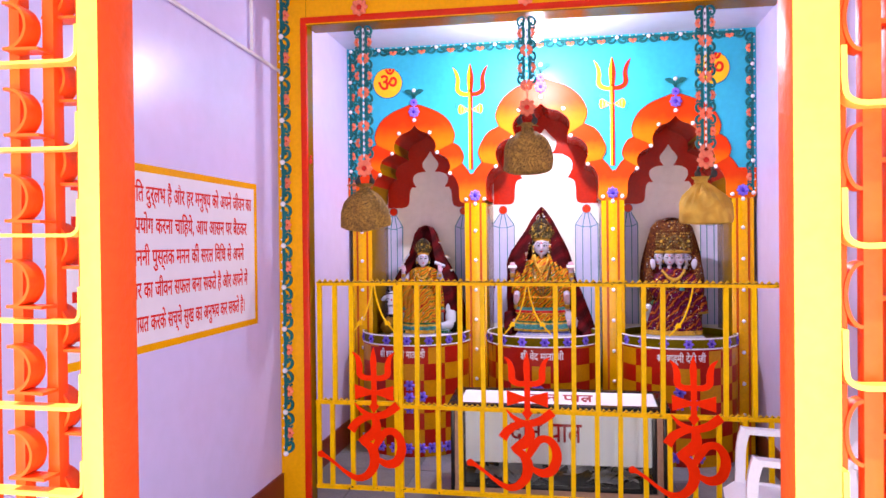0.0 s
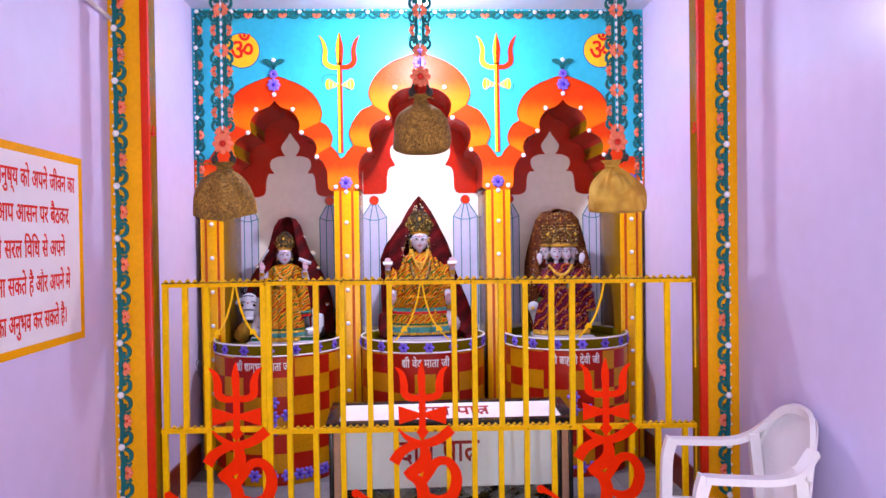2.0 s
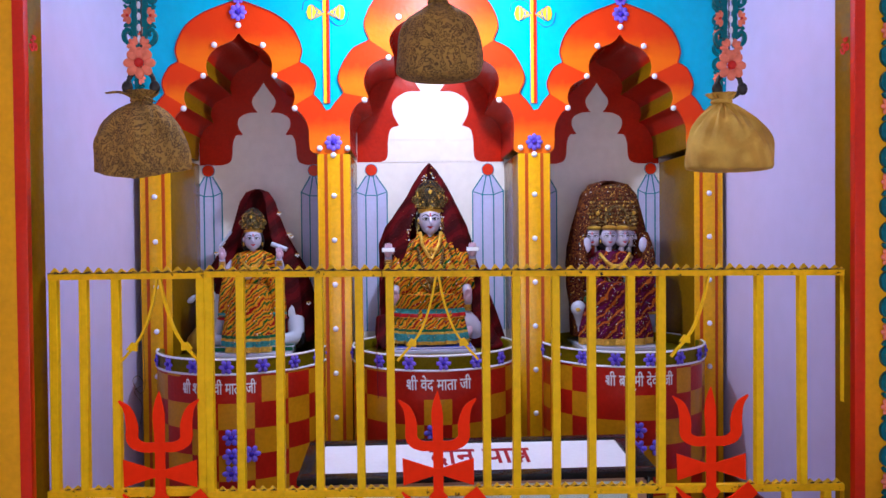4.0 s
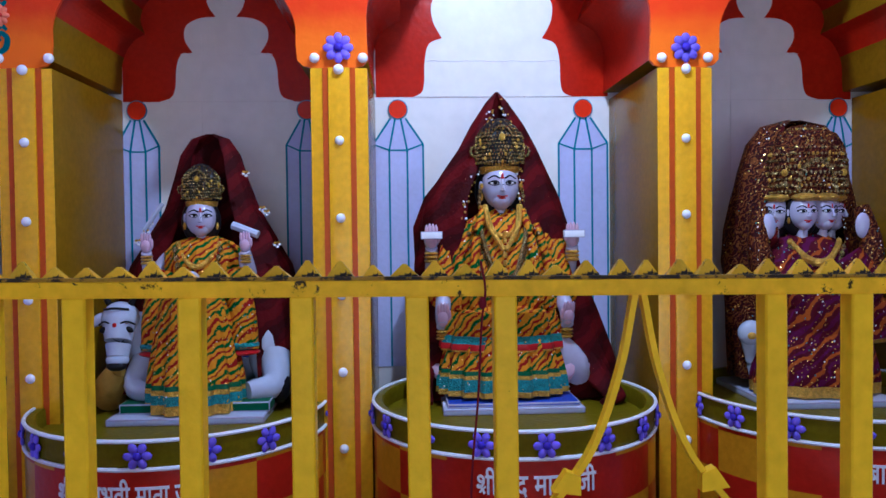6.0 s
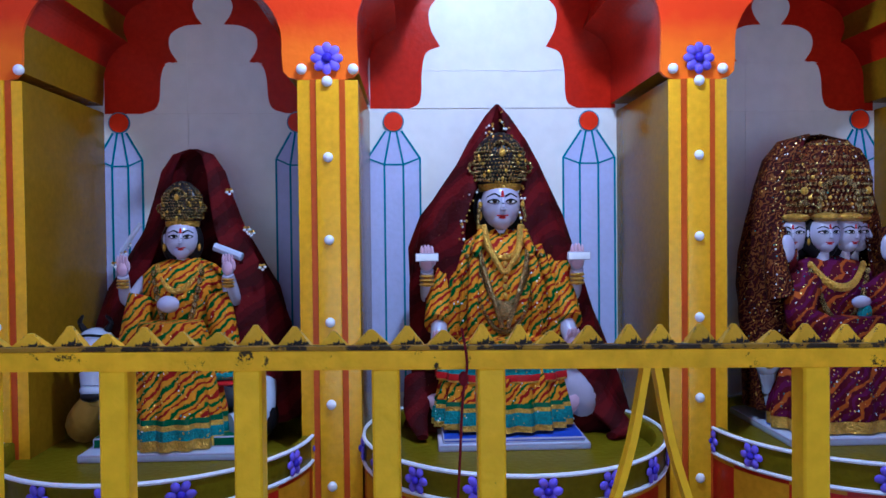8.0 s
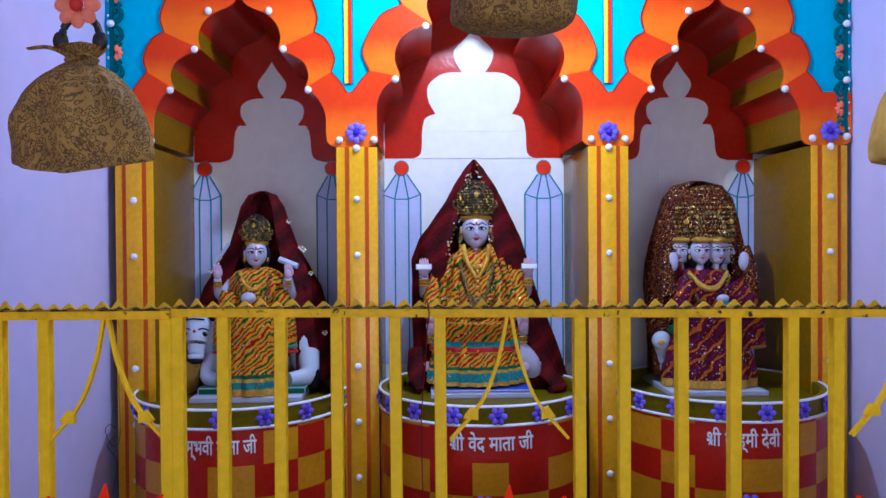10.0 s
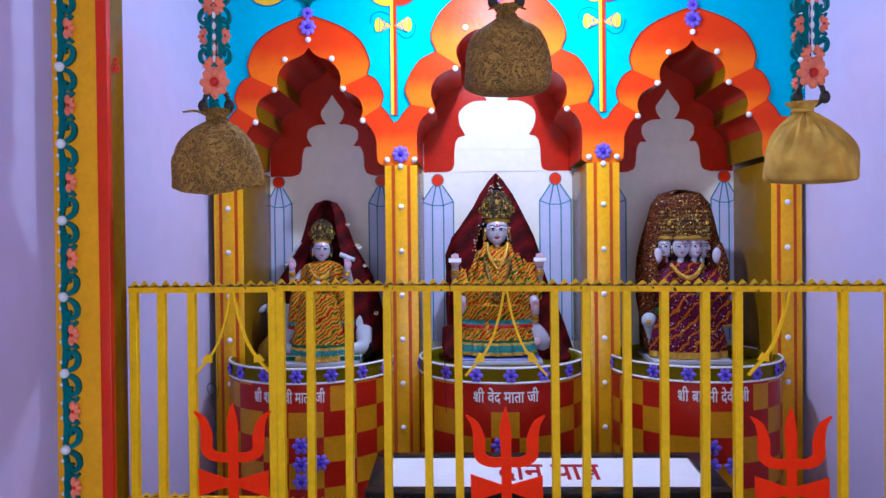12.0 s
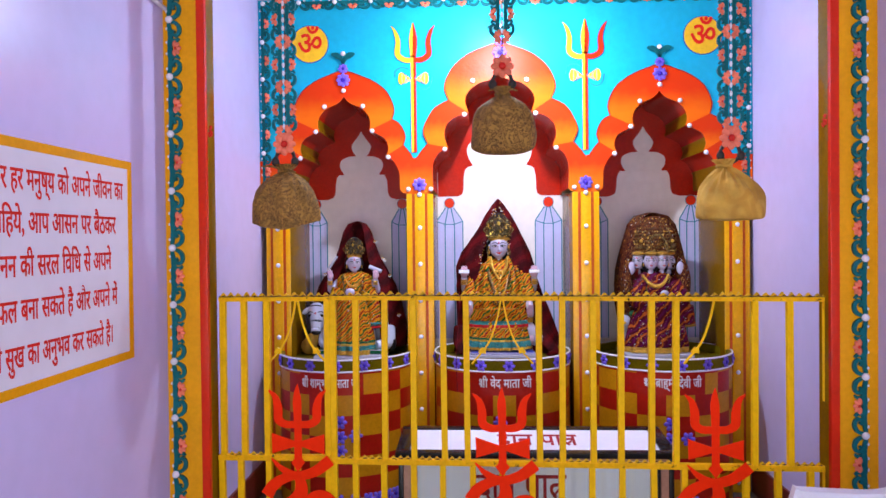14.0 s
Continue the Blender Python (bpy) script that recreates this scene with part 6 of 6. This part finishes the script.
part("frame_strip", box(bmesh.new(), BX0 + 0.072, BX1 - 0.072, BY0 + 0.001, BY0 + 0.03, FL + 0.036, FL + 0.056, 0.002), BLACKW, dbox, at=db)
part("back_panel", box(bmesh.new(), BX0 + 0.02, BX1 - 0.02, BY1 - 0.02, BY1 - 0.002, FL + 0.035, 0.655), BLACKW, dbox, at=db)
part("inner_floor", box(bmesh.new(), BX0 + 0.02, BX1 - 0.02, BY0 + 0.03, BY1 - 0.02, FL + 0.036, FL + 0.05), BLACKW, dbox, at=db)
part("white_panel", box(bmesh.new(), BX0 + 0.073, BX1 - 0.073, BY0 + 0.030, BY0 + 0.036, 0.330, 0.598), PAPER, dbox, "white panel with maroon writing", at=db)
g = part("glass_pane", box(bmesh.new(), BX0 + 0.0725, BX1 - 0.0725, BY0 + 0.010, BY0 + 0.014, FL + 0.057, 0.598), GLASS, dbox, "clear glass front", smooth=False, at=db)
g.visible_shadow = False
part("writing", writing("\u0926\u093e\u0928 \u092a\u093e\u0924\u094d\u0930", 0.088, 0.360, lambda a, b, c: (a - 0.055, 0.0275 - c, b + 0.445 - FL)), MAROON, dbox, "maroon painted writing", smooth=False)
sl = Matrix.Translation((0, 0, 0.612 - FL)) @ Matrix.Rotation(math.atan2(0.022, BY1 - BY0), 4, "X")
W = (BX1 - BX0) / 2 + 0.012
for nm, a in (("lid_frame", (-W, W, -0.012, 0.030)), ("lid_frame", (-W, W, 0.285, 0.325)), ("lid_frame", (-W, -W + 0.055, 0.0305, 0.2845)), ("lid_frame", (W - 0.055, W, 0.0305, 0.2845))):
    part(nm, box(bmesh.new(), *a, 0.0, 0.022, 0.003), BLACKW, dbox, "black lacquered lid frame", at=sl)
part("lid_panel", box(bmesh.new(), -W + 0.056, W - 0.056, 0.031, 0.284, 0.002, 0.016), PAPER, dbox, "white lid panel with maroon writing", smooth=False, at=sl)
part("writing", writing("\u0926\u093e\u0928 \u092a\u093e\u0924\u094d\u0930", 0.12, 0.33, lambda a, b, c: (a + 0.02, b + 0.10, 0.0165 + c)), MAROON, dbox, "maroon painted writing", smooth=False, at=sl)
part("wood_strip", box(bmesh.new(), BX0 + 0.03, BX1 - 0.03, BY0 + 0.002, BY0 + 0.03, 0.5985, 0.611), WOOD, dbox, smooth=False, at=db)
rnd = random.Random(11)
for k in range(70):
    bm = bmesh.new()
    w, d = rnd.uniform(0.035, 0.06), rnd.uniform(0.02, 0.035)
    vs = [[bm.verts.new(((i / 3 - 0.5) * 2 * w, (j / 2 - 0.5) * 2 * d, rnd.uniform(-0.012, 0.012))) for i in range(4)] for j in range(3)]
    for j in range(2):
        for i in range(3):
            bm.faces.new((vs[j][i], vs[j][i + 1], vs[j + 1][i + 1], vs[j + 1][i]))
    xx = rnd.uniform(BX0 + 0.14, BX1 - 0.14)
    hump = 0.10 * math.exp(-((xx - 0.12) / 0.25) ** 2) + 0.02
    o = solo("bank_note", bm, NOTE, "crumpled grey bank note lying in the donation box", "bank note", "notes in the box")
    o.matrix_world = Matrix.Translation((xx, rnd.uniform(BY0 + 0.075, BY1 - 0.09), FL + 0.058 + rnd.random() ** 0.7 * hump)) @ Euler((rnd.uniform(-0.6, 0.6), rnd.uniform(-0.5, 0.5), rnd.uniform(0, 6.28))).to_matrix().to_4x4()

# loose black wire by the pillar in the corner
bm = bmesh.new()
tube(bm, [(0, 0, -0.30), (0.03, -0.01, -0.12), (-0.02, -0.015, -0.02), (0.04, -0.01, 0.03), (0.01, -0.02, 0.09), (-0.03, -0.01, 0.05), (0.02, -0.02, -0.03), (0.05, -0.01, 0.02), (0.04, 0.0, 0.30), (0.045, 0.0, 0.40)], 0.0016, 6)
o = solo("loose_wire", bm, IRON, "tangled black wire hanging beside the yellow pillar", "wire")
o.location = (-1.235, 4.86, 0.74)
o.scale = (0.6, 1, 0.6)

# ---------------------------------------------------------------- plastic armchair
chair = thing("armchair", 1.018, 3.14, FO, "white moulded plastic armchair beside the wall", "chair")
chair.rotation_euler = (0, 0, radians(-7))
chair.scale = (0.78, 0.95, 1.0)


def sheet(bm, grid, t):
    """A moulded sheet from a grid of points, with thickness t."""
    rows, cols = len(grid), len(grid[0])
    A = [[bm.verts.new(p) for p in r] for r in grid]
    for j in range(rows - 1):
        for i in range(cols - 1):
            bm.faces.new((A[j][i], A[j][i + 1], A[j + 1][i + 1], A[j + 1][i]))
    bm.normal_update()
    bmesh.ops.solidify(bm, geom=bm.faces[:], thickness=t)
    return bm


grid = [[(-0.345 + 0.56 * i / 10, -0.225 + 0.45 * j / 10, 0.425 - 0.030 * (i / 10) - 0.022 * (1 - (2 * j / 10 - 1) ** 2) - (0.035 if i == 0 else 0)) for i in range(11)] for j in range(11)]
part("seat", sheet(bmesh.new(), grid, 0.006), CHAIRW, chair)
grid = []
for j in range(13):
    u = -1 + 2 * j / 12
    col = []
    for i in range(11):
        v = i / 10
        top = 0.775 - 0.16 * abs(u) ** 3.2
        zz = 0.40 + (top - 0.40) * v
        col.append((0.20 + 0.085 * v - 0.075 * abs(u) ** 2 * (0.5 + v), u * (0.215 + 0.015 * v), zz))
    grid.append(col)
part("backrest", sheet(bmesh.new(), grid, 0.006), CHAIRW, chair)
rim = [(0.262 - 0.10 * abs(u) ** 2, u * 0.236, 0.785 - 0.165 * abs(u) ** 3.2) for u in [-1 + 2 * k / 14 for k in range(15)]]
part("back_rim", bar(bmesh.new(), rim, 0.030, 0.020, (1, 0, 0.2), steps=2), CHAIRW, chair)
for s in (-1, 1):
    pts = [(-0.235, s * 0.235, 0.628), (-0.10, s * 0.240, 0.625), (0.04, s * 0.242, 0.626), (0.12, s * 0.238, 0.645), (0.20, s * 0.205, 0.705)]
    part("armrest", bar(bmesh.new(), pts, 0.050, 0.022), CHAIRW, chair)
    part("leg", bar(bmesh.new(), [(-0.232, s * 0.235, 0.638), (-0.255, s * 0.235, 0.56), (-0.262, s * 0.237, 0.40), (-0.285, s * 0.245, 0.0)], 0.040, 0.048, (1, 0, 0)), CHAIRW, chair)
    part("leg", bar(bmesh.new(), [(0.135, s * 0.215, 0.66), (0.17, s * 0.218, 0.40), (0.25, s * 0.235, 0.0)], 0.034, 0.046, (1, 0, 0)), CHAIRW, chair)
    part("side_rail", bar(bmesh.new(), [(-0.25, s * 0.225, 0.405), (0.18, s * 0.220, 0.385)], 0.014, 0.045), CHAIRW, chair)

# ---------------------------------------------------------------- notice painted on the side wall
notice = thing("wall_notice", XL, 2.70, 1.41, "red painted writing in a yellow frame on the wall", "wall writing")
nb = Matrix.Translation((0, -2.655, -1.402))
for nm, y0, y1, z0, z1 in (("frame_strip", 2.02, 3.392, 1.700, 1.726), ("frame_strip", 2.02, 3.392, 1.086, 1.112), ("frame_strip", 2.02, 2.042, 1.1125, 1.6995), ("frame_strip", 3.362, 3.392, 1.1125, 1.6995)):
    part(nm, box(bmesh.new(), 0.0, 0.0015, y0, y1, z0, z1), POSTY, notice, smooth=False, at=nb)
part("white_field", box(bmesh.new(), -0.001, 0.0008, 2.042, 3.362, 1.112, 1.700), paint("notice_white", (0.80, 0.79, 0.86), 0.2, vary=0.04, grain=2, fine=15, bump=0.02), notice, smooth=False, at=nb)
LINES = (("\u0905\u0924\u093f \u0926\u0941\u0930\u094d\u0932\u092d \u0939\u0948 \u0914\u0930 \u0939\u0930 \u092e\u0928\u0941\u0937\u094d\u092f \u0915\u094b \u0905\u092a\u0928\u0947 \u091c\u0940\u0935\u0928 \u0915\u093e", 1.600, 2.375, 3.330),
         ("\u0909\u092a\u092f\u094b\u0917 \u0915\u0930\u0928\u093e \u091a\u093e\u0939\u093f\u092f\u0947, \u0906\u092a \u0906\u0938\u0928 \u092a\u0930 \u092c\u0948\u0920\u0915\u0930", 1.492, 2.375, 3.280),
         ("\u091c\u0928\u0928\u0940 \u092a\u0941\u0938\u094d\u0924\u0915 \u092e\u0928\u0928 \u0915\u0940 \u0938\u0930\u0932 \u0935\u093f\u0927\u093f \u0938\u0947 \u0905\u092a\u0928\u0947", 1.383, 2.375, 3.248),
         ("\u092c\u093e\u0930 \u0915\u093e \u091c\u0940\u0935\u0928 \u0938\u092b\u0932 \u092c\u0928\u093e \u0938\u0915\u0924\u0947 \u0939\u0948 \u0914\u0930 \u0905\u092a\u0928\u0947 \u092e\u0947\u0902", 1.272, 2.375, 3.283),
         ("\u091c\u093e\u0917\u094d\u0930\u0924 \u0915\u0930\u0915\u0947 \u0938\u091a\u094d\u091a\u0947 \u0938\u0941\u0916 \u0915\u093e \u0905\u0928\u0941\u092d\u0935 \u0915\u0930 \u0938\u0915\u0924\u0947 \u0939\u0948\u0964", 1.158, 2.375, 3.248))


def visual(s):
    """Short-i signs stand before their letter."""
    out = []
    for ch in s:
        if ch == "\u093f":
            out.insert(len(out) - 1, ch)
        else:
            out.append(ch)
    return "".join(out)


for s, z, y0, y1 in LINES:
    for word, mid, span in words(visual(s), 0.050, y1 - y0):
        part("word", writing(word, 0.050, span, bend=lambda a, b, c: (0.0014 + c * 0.4, (y0 + y1) / 2 + mid + a, z + b)), TEXTRED, notice, "red painted writing", smooth=False, at=nb)

for s, z, y0, y1 in LINES:
    for k in range(2):
        part("writing_bar", box(bmesh.new(), 0.0008, 0.0016, 2.085 + 0.145 * k, 2.205 + 0.145 * k, z + 0.012, z + 0.044), TEXTRED, notice, "unreadable red writing", smooth=False, at=nb)

# ---------------------------------------------------------------- conduit and lamp on the side wall
cond = thing("conduit", XL, 3.0, 2.335, "thin white cable conduit along the wall", "conduit")
bm = tube(bmesh.new(), [(0.012, -1.2, 0.03), (0.012, 0, 0.0), (0.012, 0.70, -0.02)], 0.008, 8)
part("pipe", bm, PIPE, cond)
bm = tube(bmesh.new(), [(0.012, 0.38, 0.0), (0.012, 0.38, 0.66)], 0.008, 8, smooth_path=False)
part("pipe", bm, PIPE, cond)
wl = thing("wall_lamp", XL, 2.62, 2.40, "small white wall lamp holder", "lamp")
part("holder", lathe(bmesh.new(), [(0.02, 0), (0.026, 0.01), (0.026, 0.05), (0.018, 0.06)], seg=20), PIPE, wl, at=Matrix.Translation((0.03, 0, -0.03)) @ Matrix.Rotation(radians(60), 4, "X"))
part("socket", lathe(bmesh.new(), [(0.016, 0.06), (0.014, 0.085)], seg=16), IRON, wl, at=Matrix.Translation((0.03, 0, -0.03)) @ Matrix.Rotation(radians(60), 4, "X"))
part("bracket", box(bmesh.new(), 0, 0.03, -0.012, 0.012, -0.05, 0.05, 0.003), PIPE, wl)


# ---------------------------------------------------------------- front gate
def gate(x, y, s, width, depth, pitch, flats):
    """A grille leaf beside a square stile: s = -1 leaf goes towards -x; flats gives its uprights."""
    z0 = 0.03
    th = thing("gate_leaf", x, y, z0, "orange and yellow painted steel gate leaf with scrolls", "gate", "front gate leaves")
    a, b = sorted((0, s * width))
    bm = box(bmesh.new(), a, b, 0, depth, 0, 2.72, 0.003)
    for f in bm.faces:
        f.material_index = 1 if abs(f.normal.x) > 0.5 else 0
    part("stile", bm, [GATEY, GATEO], th, "square stile, yellow outside and orange at the edge")
    x0, k = s * width, pitch / 0.172
    for dx, w in flats:
        part("upright", box(bmesh.new(), x0 + s * dx - w, x0 + s * dx + w, depth * 0.45, depth * 0.45 + 0.018, 0.0, 2.72, 0.001), GATEO, th)
    for zr in (0.0, 2.69):
        p0, p1 = sorted((x0, x0 + s * 0.40))
        part("cross_bar", box(bmesh.new(), p0, p1, depth * 0.3, depth * 0.7, zr, zr + 0.03, 0.002), GATEO, th)
    bm = bmesh.new()
    pts = [(0.0, 0.070), (0.001, 0.022), (0.006, 0.007), (0.022, 0.0), (0.06, 0.0), (0.24, 0.002)]
    bar(bm, [(s * px * k, 0.0, pz * k) for px, pz in pts], 0.007 * k, 0.022, (0, 1, 0))
    hook = part("hook", bm, [GATEY], th, at=Matrix.Translation((x0 + s * 0.003, depth * 0.2, 0.0)))
    bm = bmesh.new()
    ring = [(s * (0.165 - 0.046 * math.cos(t)) * k, 0.0, (0.076 + 0.046 * math.sin(t)) * k) for t in [radians(-95 + 190 * i / 16) for i in range(17)]]
    bar(bm, ring, 0.006 * k, 0.026, (0, 1, 0))
    bar(bm, [(s * 0.165 * k, 0, 0.030 * k), (s * 0.09 * k, 0, 0.028 * k)], 0.006 * k, 0.026, (0, 1, 0))
    scr = part("scroll", bm, GATEO, th, at=Matrix.Translation((x0, depth * 0.25, 0.0)))
    bm = bmesh.new()
    bow = [(s * (0.034 - 0.020 * math.cos(t)) * k, 0.0, (0.050 + 0.040 * math.sin(t)) * k) for t in [radians(-90 + 180 * i / 12) for i in range(13)]]
    bar(bm, bow, 0.005 * k, 0.020, (0, 1, 0))
    bow = part("scroll", bm, GATEO, th, at=Matrix.Translation((x0, depth * 0.6, 0.0)))
    for i in range(int(2.60 / pitch)):
        z = 0.04 + pitch * i
        again(hook, Matrix.Translation((x0 + s * 0.003, depth * 0.2, z)))
        again(scr, Matrix.Translation((x0, depth * 0.25, z)))
        again(scr, Matrix.Translation((x0 - s * 0.04 * k, depth * 0.75, z + pitch * 0.45)))
        again(bow, Matrix.Translation((x0, depth * 0.6, z + pitch * 0.35)))
    for o in (hook, scr, bow):
        bpy.data.objects.remove(o)
    return th


gate(-0.354, 0.935, -1, 0.027, 0.072, 0.100, ((0.017, 0.0068), (0.060, 0.0075), (0.105, 0.007), (0.150, 0.007), (0.195, 0.007), (0.240, 0.007), (0.285, 0.007)))
gate(0.385, 0.945, 1, 0.044, 0.055, 0.138, ((0.007, 0.006), (0.037, 0.009), (0.062, 0.010), (0.110, 0.009), (0.160, 0.009), (0.210, 0.009), (0.260, 0.009)))

# ---------------------------------------------------------------- floor slabs, last
rnd = random.Random(2)
me = None
for i in range(9):
    for j in range(14):
        x0, y0 = XL + 0.28 * i, 1.0 + 0.302 * j
        if x0 > XR - 0.05 or y0 > 5.0 or y0 < 3.65:
            continue
        m = Matrix.Translation((x0 + 0.14, y0 + 0.15, FL - 0.004 + rnd.uniform(-0.0006, 0.0006)))
        if me is None:
            me = finish(box(bmesh.new(), -0.138, 0.138, -0.148, 0.148, -0.008, 0.004, 0.0015), "floor_tile", STONE, False)
        kid("floor_tile", me, floor, m)
